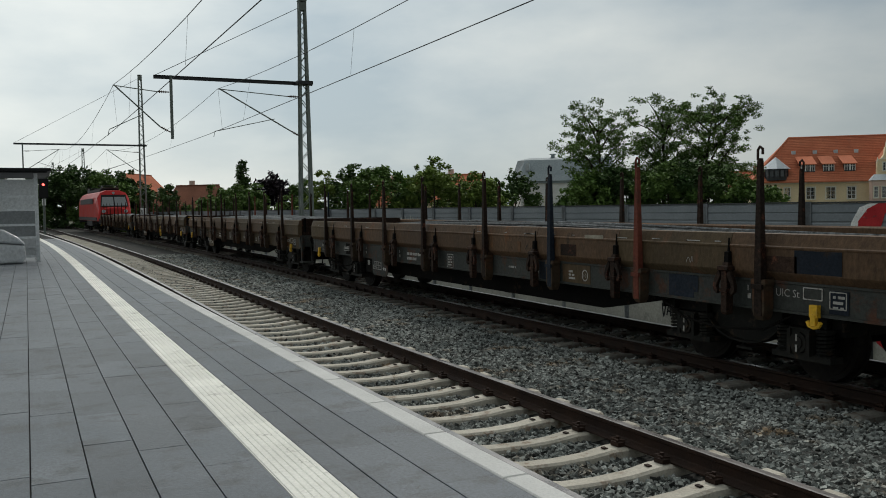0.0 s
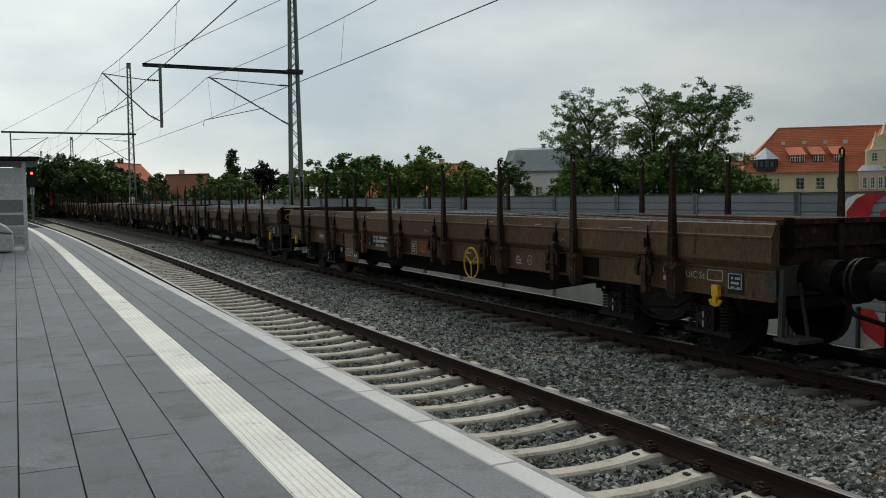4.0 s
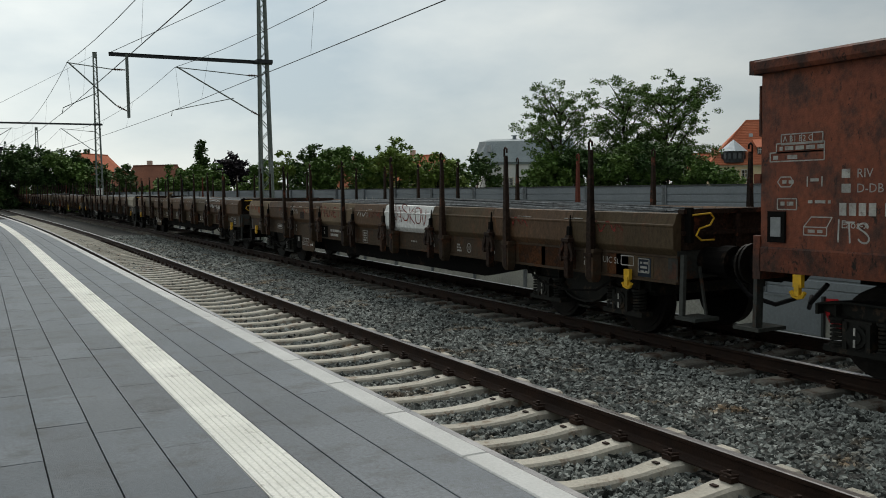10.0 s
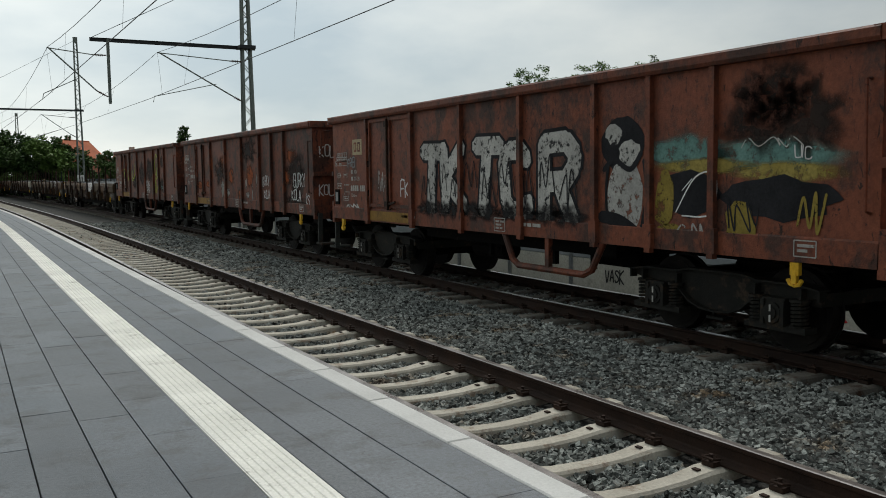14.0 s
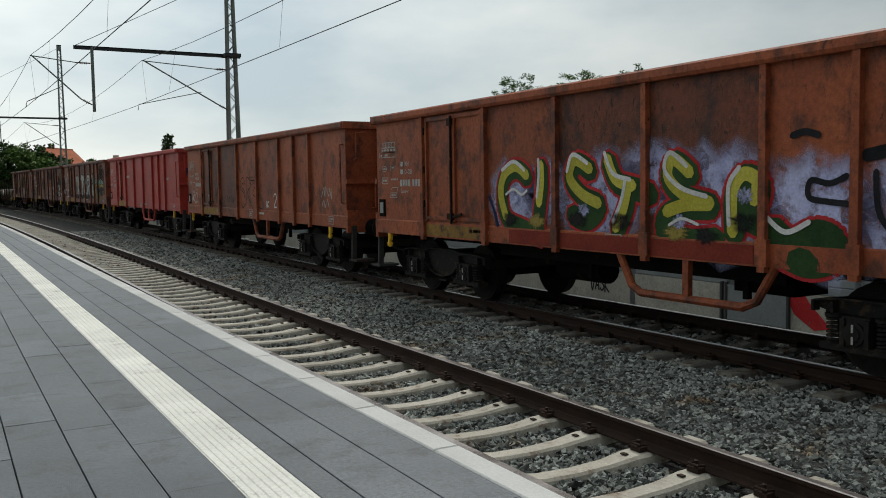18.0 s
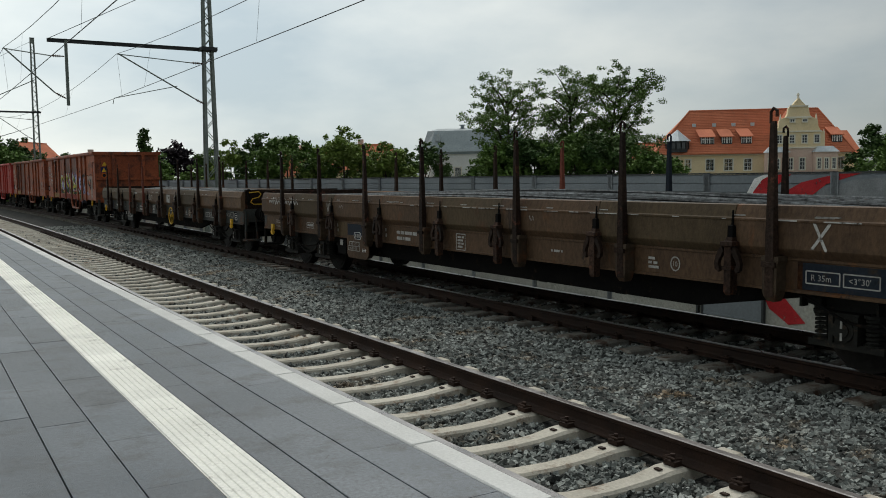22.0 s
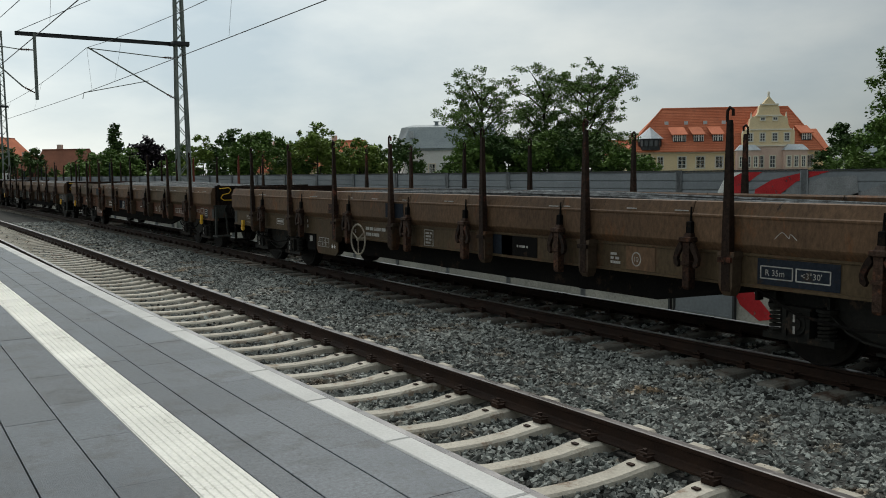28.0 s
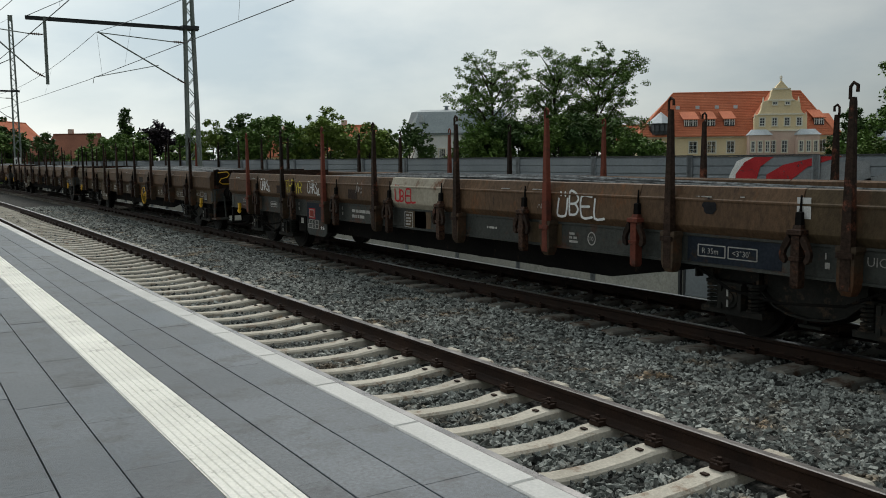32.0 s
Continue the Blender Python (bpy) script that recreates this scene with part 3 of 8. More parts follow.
def rail_profile(x):
    z = RAIL
    return [(x + a, z + b) for a, b in ((-0.075, -0.172), (0.075, -0.172), (0.075, -0.158), (0.018, -0.140), (0.010, -0.120), (0.010, -0.050), (0.034, -0.036), (0.036, -0.008), (-0.036, -0.008), (-0.034, -0.036), (-0.010, -0.050), (-0.010, -0.120), (-0.018, -0.140), (-0.075, -0.158))]


SLEEPER, CLIP = sleeper_mesh(), clip_mesh()
DARK_SLEEPER = SLEEPER.copy()
DARK_SLEEPER.materials.clear()
DARK_SLEEPER.materials.append(M["dark_sleeper"])
for name, centre, me, words, first, z0 in (("platform_track", TN, SLEEPER, "rusty rails on pale concrete sleepers beside the platform", 3.94, -0.722), ("train_track", TF, DARK_SLEEPER, "dark rails on stained concrete sleepers under the train", 4.35, -0.722)):
    track = thing(name, words, "railway track", kind="structure")
    for s in (-1, 1):
        rail = sweep(rail_profile(centre + s * 0.7525), STATIONS).put("rail", M["rail"], track)
        head = sweep([(centre + s * 0.7525 + a, RAIL + b) for a, b in ((-0.034, -0.010), (0.034, -0.010), (0.036, -0.006), (0.028, 0.0), (-0.028, 0.0), (-0.036, -0.006))], STATIONS).put("rail_head", M["rail_top"], rail)
    rng = random.Random(3)
    for i in range(-28, 140):
        y = first + 0.61 * i
        p = on_line(centre, y, z0)
        m = Matrix.Translation(p) @ pose(0, 0, 0, 0, 0, rng.uniform(-0.5, 0.5) + (2.0 * min(1, max(0, (y - 25) / 40))))
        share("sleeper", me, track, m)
        if i < 60:
            share("rail_fastening", CLIP, track, m)

# the platform: wall, coping stones, tactile strip, slabs
platform = thing("platform", "railway platform of dark slabs with a pale edge", "platform", kind="structure")
sweep([(-7.0, -1.1), (2.27, -1.1), (2.27, -0.07), (-7.0, -0.07)], STATIONS, line=False).put("platform_core", M["concrete"], platform)
sweep([(-7.0, -0.069), (2.25, -0.069), (2.25, -0.012), (-7.0, -0.012)], STATIONS, line=False).put("joint_bed", M["grout"], platform)


def chamfered(sx, sy, top, deep, c, ends=1.0):
    k = Kit()
    for z, e in ((top - deep, 0), (top - c, 0), (top, c)):
        f = e * ends
        k.v += [(-sx / 2 + e, -sy / 2 + f, z), (sx / 2 - e, -sy / 2 + f, z), (sx / 2 - e, sy / 2 - f, z), (-sx / 2 + e, sy / 2 - f, z)]
    for j in range(2):
        k.f += [(j * 4 + i, j * 4 + (i + 1) % 4, j * 4 + 4 + (i + 1) % 4, j * 4 + 4 + i) for i in range(4)]
    k.f += [(0, 3, 2, 1), (8, 9, 10, 11)]
    return k


COPING = chamfered(0.152, 1.000, 0.0, 0.12, 0.008).mesh("coping_stone", M["coping"])
for i in range(-18, 110):
    y = 4.475 + 1.011 * i
    share("coping_stone", COPING, platform, pose(2.262 + bend(y), y, 0.004, 0, 0, 2.0 * min(1, max(0, (y - 25) / 40))))
strip = Kit()
for z, e in ((-0.05, 0), (-0.002, 0)):
    strip.v += [(-0.1415, -0.145, z), (0.1415, -0.145, z), (0.1415, 0.145, z), (-0.1415, 0.145, z)]
strip.f += [(i, (i + 1) % 4, 4 + (i + 1) % 4, 4 + i) for i in range(4)] + [(0, 3, 2, 1), (4, 5, 6, 7)]
for i in range(7):
    x = -0.1415 + 0.0404 * (i + 0.5)
    strip.prism([(x - 0.0165, -0.004), (x + 0.0165, -0.004), (x + 0.011, 0.004), (x - 0.011, 0.004)], -0.145, 0.145)
TACTILE = strip.mesh("tactile_tile", M["tactile"])
for i in range(-52, 210):
    y = 1.85 + 0.2925 * i
    share("tactile_tile", TACTILE, platform, pose(1.2735 + bend(y), y, 0.0, 0, 0, 2.0 * min(1, max(0, (y - 25) / 40))))
# slabs in long rows; the rows near the edge as single slabs, the rest as one sheet of slabs
ROWS_X = [-0.036 - 0.2905 * i for i in range(0, 22)] + [0.254, 0.544]
rest = Kit()
rng = random.Random(8)
SLABS = {w: chamfered(w, 0.8752, 0.0, 0.06, 0.002, 0.2).mesh("slab", M["slab"]) for w in (0.2832, 0.290, 0.1555, 0.2915, 0.2955)}
centres = [(x + 0.145, 0.2832) for x in ROWS_X] + [(0.9825, 0.290), (1.4975, 0.1555), (1.7285, 0.2915), (2.0305, 0.2955)]
for x, w in centres:
    off = rng.uniform(0, 0.88)
    for j in range(-16, 70):
        y = off + 0.877 * j
        near = x > -0.95 and 1.0 < y < 20.5
        z = rng.uniform(-0.0012, 0.0012)
        if near:
            share("slab", SLABS[w], platform, pose(x, y, z))
        else:
            k = chamfered(w, 0.8752, z, 0.06, 0.002, 0.2)
            rest.add([(a + x + bend(y), b + y, c) for a, b, c in k.v], k.f)
rest_ob = rest.put("slab_field", M["slab"], platform)
rest_ob["kind"] = "stuff"

# ---- noise barrier on the lower ground behind the embankment ----
XB = 19.2
barrier = thing("noise_barrier", "grey ribbed noise barrier with red and white spray paint", "noise barrier", kind="structure")
POST = Kit().box((0, 0, -0.72), (0.16, 0.16, 4.3)).box((-0.07, 0, -0.72), (0.02, 0.22, 4.3)).mesh("barrier_post", M["barrier_post"])
board = Kit()
board.v += [(x, y, z) for y in (-1.955, 1.955) for x, z in ((0.05, 0.0), (-0.035, 0.0), (-0.05, 0.02), (-0.05, 0.20), (-0.026, 0.215), (-0.026, 0.235), (-0.05, 0.25), (-0.05, 0.44), (-0.028, 0.462), (-0.028, 0.49), (0.05, 0.49))]
board.f += [(i, (i + 1) % 11, 11 + (i + 1) % 11, 11 + i) for i in range(11)] + [tuple(range(11)), tuple(range(11, 22))]
BOARD = board.mesh("barrier_board", M["barrier"])
PLINTH = Kit().box((0, 0, 0), (0.12, 3.9, 1.0)).mesh("plinth", M["barrier_base"])
CAP = Kit().box((0, 0, 0), (0.14, 4.0, 0.035)).mesh("cap_rail", M["dark_steel"])
for i in range(0, 52):
    y = 19.37 - 12.0 + 4.0 * (i - 1)
    lift = 0.0035 * max(0, y - 12)
    b = bend(y) * 1.0
    share("barrier_post", POST, barrier, pose(XB + b, y - 2.0, lift))
    for j in range(6):
        share("barrier_board", BOARD, barrier, pose(XB + b, y, -1.54 + 0.492 * j + lift, 0, 0, 2.0 * min(1, max(0, (y - 25) / 40))))
    for z in (-2.05, -3.06):
        share("plinth", PLINTH, barrier, pose(XB + b, y, z + lift))
    share("cap_rail", CAP, barrier, pose(XB + b, y, 1.43 + lift))

LOW_PANEL = Kit().box((-0.09, 0, 0), (0.06, 2.0, 0.96)).box((-0.125, 0, 0.46), (0.02, 2.0, 0.06)).box((-0.125, 0, -0.46), (0.02, 2.0, 0.06)).mesh("service_panel", M["barrier"])
share("service_panel", LOW_PANEL, barrier, pose(XB, 16.4, -2.0))
for y in (15.36, 17.44, 17.62):
    Kit().box((XB - 0.10, y, -2.0), (0.10, 0.07, 1.1)).put("panel_post", M["dark_steel"], barrier)

# ---- overhead line ----
def lattice_mast(x, y, z0, arm_z, top_z, arm_to, posts, label):
    """Four tapering angle legs laced on each face, with a long cross arm that carries drop posts."""
    t = thing("catenary_mast", label, "catenary mast", "masts of the overhead line", at=Matrix.Translation((x, y, z0)))
    h, a0, a1 = top_z - z0, 0.30, 0.13
    leg = lambda i, j, s: (i * (a0 + (a1 - a0) * s), j * (a0 + (a1 - a0) * s) * 0.8, h * s)
    for i in (-1, 1):
        for j in (-1, 1):
            Kit().bar(leg(i, j, 0), leg(i, j, 1), 0.085, 0.085).put("leg", M["mast"], t)
    steps = [0.0]
    while steps[-1] < 1:
        w = a0 + (a1 - a0) * steps[-1]
        steps.append(steps[-1] + 2.3 * w / h)
    steps[-1] = 1.0
    for face in range(4):
        zigzag = []
        for n, q in enumerate(steps):
            e = 1 if n % 2 else -1
            zigzag.append(leg(e, 1 if face else -1, q) if face < 2 else leg(1 if face == 2 else -1, e, q))
        k = Kit().pipe(zigzag, 0.027, 4)
        k.put("lacing", M["mast"], t)
    Kit().box((0, 0, h + 0.02), (2 * a1 + 0.14, 2 * a1 + 0.10, 0.05)).box((0, 0, h - 0.25), (2 * a1 + 0.10, 2 * a1 + 0.06, 0.4)).put("cap", M["mast"], t)
    Kit().box((0, 0, -0.25), (0.95, 0.95, 0.7)).put("footing", M["concrete"], t)
    if arm_to is not None:
        az = arm_z - z0
        Kit().box((arm_to - x + (x - arm_to + 0.5) / 2, 0.25, az), (x - arm_to + 0.5, 0.09, 0.14)).box((arm_to - x + (x - arm_to + 0.5) / 2, 0.25, az + 0.08), (x - arm_to + 0.5, 0.16, 0.02)).put("cross_arm", M["dark_steel"], t)
        Kit().box((0, 0, az), (0.75, 0.66, 0.16)).put("clamp", M["dark_steel"], t)
        Kit().rod((arm_to - x, 0.25, az + 0.05), (-0.15, 0.1, h - 0.3), 0.014, 5).put("stay_wire", M["wire"], t)
        for px, drop in posts:
            Kit().bar((px - x, 0.25, az + 0.1), (px - x, 0.25, az - drop), 0.12, 0.12, (0, 1, 0)).put("drop_post", M["mast"], t)
    return t


def cantilever(x, y, z, reach, h, contact, turn=0):
    """Tube bracket: top tie and raking tube that meet at the messenger wire, with a registration arm to the contact wire."""
    t = thing("wire_bracket", "hinged tube bracket with brown insulators on the mast", "wire bracket", "brackets of the overhead line", at=pose(x, y, z, 0, 0, turn))
    Kit().rod((-0.55, 0, h * 0.9), (-reach, 0, h), 0.022, 6).put("top_tie", M["mast"], t)
    Kit().rod((-0.45, 0, 0.24), (-reach + 0.05, 0, h + 0.02), 0.032, 6).put("raking_tube", M["mast"], t)
    for p, q in (((0, 0, h * 0.9), (-0.55, 0, h * 0.9)), ((0, 0, 0), (-0.45, 0, 0.24))):
        p, q = Vector(p), Vector(q)
        ins = Kit().rod(p, q, 0.028, 8)
        for i in range(4):
            c = p.lerp(q, 0.3 + 0.15 * i)
            ins.rod(c, p.lerp(q, 0.34 + 0.15 * i), 0.062, 8)
        ins.put("insulator", M["insul"], t)
    Kit().pipe([(-1.2, 0, 0.62 * h / 1.9 + 0.1), (-reach - 0.2, 0, contact + 0.28), (-reach - 0.25, 0, contact + 0.02)], 0.018, 6).put("registration_arm", M["mast"], t)
    Kit().rod((-reach, 0, h), (-reach + 0.15, 0, contact + 0.33), 0.006, 4).put("drop_wire", M["wire"], t)
    return t


MASTS = [(12.2, 41.2, -1.1, 7.58, 11.45, 5.35), (10.35, 90.0, -0.7, 8.15, 14.9, -0.85), (8.4, 150.0, -0.3, 8.6, 12.0, 3.0), (5.2, 195.0, 0.0, 9.0, 12.3, 0.5)]
for n, (x, y, z0, az, top, tip) in enumerate(MASTS):
    px = tip + 0.75
    lattice_mast(x, y, z0, az, top, tip, [(px, 2.75)], "grey-green lattice mast with a cross arm over both tracks")
    cantilever(x - 0.25, y, az - 2.52, 3.80 if n == 0 else 3.0, 2.07, -0.15)
    cantilever(px + (-0.08 if n == 0 else 0.08), y + 0.25, az - 2.45, 2.4 if n == 0 else 3.1, 2.0, -0.22, 0 if n == 0 else 180)
xs1 = [8.13, 7.1, 5.2, 2.2]
xs2 = [3.64, 3.0, 0.6, -1.2]
for name, xs, st in (("train_track_wires", xs1, 0), ("platform_track_wires", xs2, 1)):
    w = thing(name, "messenger and contact wire with thin droppers", "overhead wire", "overhead wires")
    pts = [(7.92 if st == 0 else 3.94, -14.0, MASTS[0][3])] + [(x, m[1], m[3]) for x, m in zip(xs, MASTS)] + [(xs[-1] - 6, 260.0, MASTS[-1][3] + 0.4)]
    low = [(8.40 if st == 0 else 3.95, -14.0, MASTS[0][3])] + [(x - (0.43 if st == 0 else 0.14), m[1], m[3]) for n, (x, m) in enumerate(zip(xs, MASTS))] + pts[-1:]
    for level, sag, r in ((-0.45, 0.95, 0.011), (-2.52, 0.05, 0.012)):
        k = Kit()
        line = pts if level > -1 else low
        whole = []
        for a, b in zip(line, line[1:]):
            run = [Vector(a).lerp(Vector(b), s / 12) + Vector((0, 0, level - sag * 4 * (s / 12) * (1 - s / 12))) for s in range(13)]
            whole += run[1:] if whole else run
        k.pipe(whole, r, 5)
        k.put("messenger_wire" if level > -1 else "contact_wire", M["wire"], w)
    for a, b, c, d in zip(pts, pts[1:], low, low[1:]):
        for s in (0.22, 0.44, 0.66, 0.88):
            p, q = Vector(a).lerp(Vector(b), float(s)), Vector(c).lerp(Vector(d), float(s))
            Kit().rod(p + Vector((0, 0, -0.45 - 0.95 * 4 * s * (1 - s))), q + Vector((0, 0, -2.52)), 0.0045, 4).put("dropper", M["wire"], w)


# ---- houses beyond the barrier ----
def at_bearing(deg, dist, z=-3.0):
    return (dist * math.sin(radians(deg)), dist * math.cos(radians(deg)), z)


def window(parent, u, v, w, h, y, bars=(2, 3), frame_mat="white", arch=False):
    """A window set into the wall: surround, pane behind it and glazing bars."""
    k = Kit()
    for du in (-1, 1):
        k.box((u + du * (w / 2 + 0.06), y - 0.04, v), (0.12, 0.16, h + 0.24))
    k.box((u, y - 0.04, v + h / 2 + 0.06), (w, 0.16, 0.12)).box((u, y - 0.06, v - h / 2 - 0.06), (w + 0.2, 0.22, 0.12))
    win = k.put("window", M["pale_wall"], parent)
    Kit().box((u, y + 0.02, v), (w, 0.04, h)).put("pane", M["pane"], win)
    b = Kit()
    for i in range(1, bars[0]):
        b.box((u - w / 2 + w * i / bars[0], y - 0.015, v), (0.07, 0.04, h))
    for j in range(1, bars[1]):
        b.box((u, y - 0.017, v - h / 2 + h * j / bars[1]), (w, 0.036, 0.06))
    b.box((u - w / 2 + 0.04, y - 0.015, v), (0.08, 0.04, h)).box((u + w / 2 - 0.04, y - 0.015, v), (0.08, 0.04, h))
    b.box((u, y - 0.019, v + h / 2 - 0.04), (w, 0.04, 0.08)).box((u, y - 0.019, v - h / 2 + 0.04), (w, 0.04, 0.08))
    b.put("glazing_bar", M[frame_mat], win)


def manor():
    """The long yellow house: two storeys, hipped tile roof with dormers, a scrolled gable and zinc-roofed bays."""
    bx, by, _ = at_bearing(51.02, 151)
    t = thing("manor_house", "yellow plastered house with orange tile roof and scrolled gable", "house", at=pose(bx, by, -3.0, 0, 0, -39.0))
    x0, x1, D, E, R = -16.5, 13.3, 13.0, 8.05, 15.3     # ends, depth, eaves, ridge
    L = x1 - x0
    Kit().box((x0 + L / 2, D / 2, E / 2), (L, D, E)).put("wall", M["ochre_wall"], t)
    Kit().box((x0 + L / 2, -0.06, E - 0.25), (L + 0.3, 0.3, 0.4)).put("cornice", M["pale_wall"], t)
    Kit().box((x0 + L / 2, -0.04, 4.4), (L + 0.1, 0.2, 0.25)).put("string_course", M["pale_wall"], t)
    roof = Kit()
    a, b, c, d = x0 - 0.7, x1 + 0.5, -10.6, 10.0
    roof.add([(a, -0.7, E), (b, -0.7, E), (b, D + 0.7, E), (a, D + 0.7, E), (c, D / 2, R), (d, D / 2, R), (a, -0.7, E - 0.2), (b, -0.7, E - 0.2), (b, D + 0.7, E - 0.2), (a, D + 0.7, E - 0.2)],
             [(0, 1, 5, 4), (1, 2, 5), (2, 3, 4, 5), (3, 0, 4), (0, 6, 7, 1), (1, 7, 8, 2), (2, 8, 9, 3), (3, 9, 6, 0), (6, 9, 8, 7)])
    rf = roof.put("roof", M["rooftile"], t)
    Kit().rod((c, D / 2, R), (d, D / 2, R), 0.16, 6).rod((c, D / 2, R), (a, -0.7, E), 0.14, 6).rod((d, D / 2, R), (b, -0.7, E), 0.14, 6).put("ridge_tiles", M["rooftile"], rf)
    slope = (R - E) / (D / 2 + 0.7)
    for i in range(1, 26):
        z = E + (R - E) * i / 26
        y = -0.7 + (z - E) / slope
        s = i / 26
        Kit().bar((a + (c - a) * s + 0.1, y - 0.03, z + 0.01), (b + (d - b) * s - 0.1, y - 0.03, z + 0.01), 0.05, 0.04).put("tile_course", M["rooftile"], rf)

    def dormer(u, w, z):
        """A shed dormer: tiled slope running out over a dark front with white casements."""
        y = -0.7 + (z - E) / slope
        w2 = w / 2 + 0.25
        yt = y + 2.5
        zt = E + (yt + 0.7) * slope + 0.04
        dm = Kit().add([(u - w2 - 0.3, yt, zt), (u + w2 - 0.3, yt, zt), (u + w2, y - 0.35, z + 1.22), (u - w2, y - 0.35, z + 1.22), (u + w2, y - 0.35, z + 1.10), (u - w2, y - 0.35, z + 1.10), (u - w2 - 0.3, yt, zt - 0.2), (u + w2 - 0.3, yt, zt - 0.2)], [(0, 3, 2, 1), (3, 5, 4, 2), (0, 6, 5, 3), (2, 4, 7, 1), (5, 6, 7, 4), (0, 1, 7, 6)]).put("dormer", M["rooftile"], t)
        Kit().box((u, y + 0.9, z + 0.50), (w, 1.8, 1.2)).put("dormer_front", M["dark_steel"], dm)
        n = 3 if w > 1.8 else 2
        for i in range(n):
            e = u + (i - (n - 1) / 2) * w / n
            Kit().box((e, y - 0.03, z + 0.65), (w / n - 0.12, 0.06, 0.95)).put("pane", M["pane"], dm)
            g = Kit().box((e, y - 0.07, z + 0.65), (0.08, 0.03, 0.95)).box((e, y - 0.07, z + 0.80), (w / n - 0.1, 0.03, 0.07))
            for f in (-1, 1):
                g.box((e + f * (w / n / 2 - 0.05), y - 0.07, z + 0.65), (0.10, 0.03, 1.05))
            g.put("casement", M["white"], dm)

    for u, w in ((-8.5, 2.1), (-5.45, 1.6), (-2.4, 1.6), (11.5, 1.5)):
        dormer(u, w, E + 1.45)
    for u in (-10.2, -7.0, -3.9, -0.9):             # small skylights
        z = E + 4.6
        y = -0.7 + (z - E) / slope
        Kit().box((u, y - 0.08, z + 0.1), (0.6, 0.35, 0.55)).put("skylight", M["zinc"], t)
    for u, w in ((-13.3, 0.9), (-11.65, 0.9), (-8.2, 1.3), (-5.3, 1.4), (-2.3, 1.2), (11.9, 0.9)):
        window(t, u, 6.15, w, 1.9, 0.0)
    for u in (-13.3, -11.65, -8.2, -5.3, -2.3):
        window(t, u, 2.4, 1.2, 1.9, 0.0)
    # corner turret with a pointed zinc roof
    tx = -13.3
    tw = Kit().rod((tx, 0.6, E + 0.2), (tx, 0.6, E + 2.0), 1.9, 8).put("turret", M["dark_steel"], t)
    Kit().rod((tx, 0.6, E + 2.0), (tx, 0.6, E + 3.9), 2.25, 8, 0.05).put("turret_roof", M["zinc"], tw)
    for i in range(-3, 4):
        an = radians(-90 + i * 24)
        Kit().box((tx + 1.86 * math.cos(an), 0.6 + 1.86 * math.sin(an), E + 1.25), (0.55, 0.1, 0.95), Matrix.Rotation(an + math.pi / 2, 3, "Z")).put("turret_pane", M["pane"], tw)
    # middle bay with the stepped and scrolled gable
    c0 = 5.03
    Kit().box((c0, -0.5, E / 2 + 0.3), (8.0, 2.0, E + 0.6)).put("bay_wall", M["pink_wall"], t)
    half = [(4.0, 0), (4.0, 2.0), (3.8, 2.45), (3.35, 2.65), (3.0, 3.3), (2.9, 4.25), (2.5, 4.6), (1.9, 4.8), (1.65, 5.3), (1.5, 6.25), (1.05, 6.55), (0.6, 7.1), (0.0, 7.75)]
    outline = half + [(-u, v) for u, v in reversed(half[:-1])]
    gb = Kit().plate(outline, 1.0, lambda u, v, d: (c0 + u, -1.5 + d, E + 0.6 + v)).put("gable", M["ochre_wall"], t)
    for z, w in ((0.6, 8.4), (3.15, 7.0), (5.35, 3.9), (7.1, 2.8)):
        Kit().box((c0, -1.52, E + z), (w, 0.34, 0.24)).put("gable_moulding", M["pale_wall"], gb)
    Kit().rod((c0, -1.0, E + 8.3), (c0, -1.0, E + 8.9), 0.25, 8, 0.08).rod((c0, -1.0, E + 8.8), (c0, -1.0, E + 9.2), 0.28, 8, 0.1).put("finial", M["pale_wall"], gb)
    for e in (-3.9, 3.9, -2.7, 2.7):
        z = 2.5 if abs(e) > 3 else 5.0
        Kit().rod((c0 + e, -1.2, E + z), (c0 + e, -1.2, E + z + 0.9), 0.2, 6, 0.05).put("finial", M["pale_wall"], gb)
    for u in (-2.85, -0.95, 0.95, 2.8):
        window(t, c0 + u, E + 1.95, 0.8, 1.3, -1.52)
    for u in (-0.95, 0.95):
        window(t, c0 + u, E + 4.85, 0.7, 0.5, -1.52, (2, 1))
    for u in (-1.15, 0.65):
        window(t, c0 + u, 6.1, 0.85, 1.9, -1.52)
    for u in (-3.4, 3.9):                           # side bays with pale roofs
        bay = Kit().box((c0 + u, -2.2, 3.95), (3.4, 1.6, 7.9)).put("side_bay", M["pink_wall"], t)
        v = c0 + u
        Kit().add([(v - 1.9, -3.2, 7.9), (v + 1.9, -3.2, 7.9), (v + 1.9, -1.4, 7.9), (v - 1.9, -1.4, 7.9), (v - 1.1, -2.3, 8.8), (v + 1.1, -2.3, 8.8), (v + 1.1, -1.4, 8.8), (v - 1.1, -1.4, 8.8)], [(0, 1, 5, 4), (1, 2, 6, 5), (3, 0, 4, 7), (4, 5, 6, 7), (0, 3, 2, 1), (2, 3, 7, 6)]).put("bay_roof", M["zinc"], bay)
        for e in (-1.1, 0.0, 1.1):
            window(t, v + e, 6.1, 0.6, 1.7, -3.02)
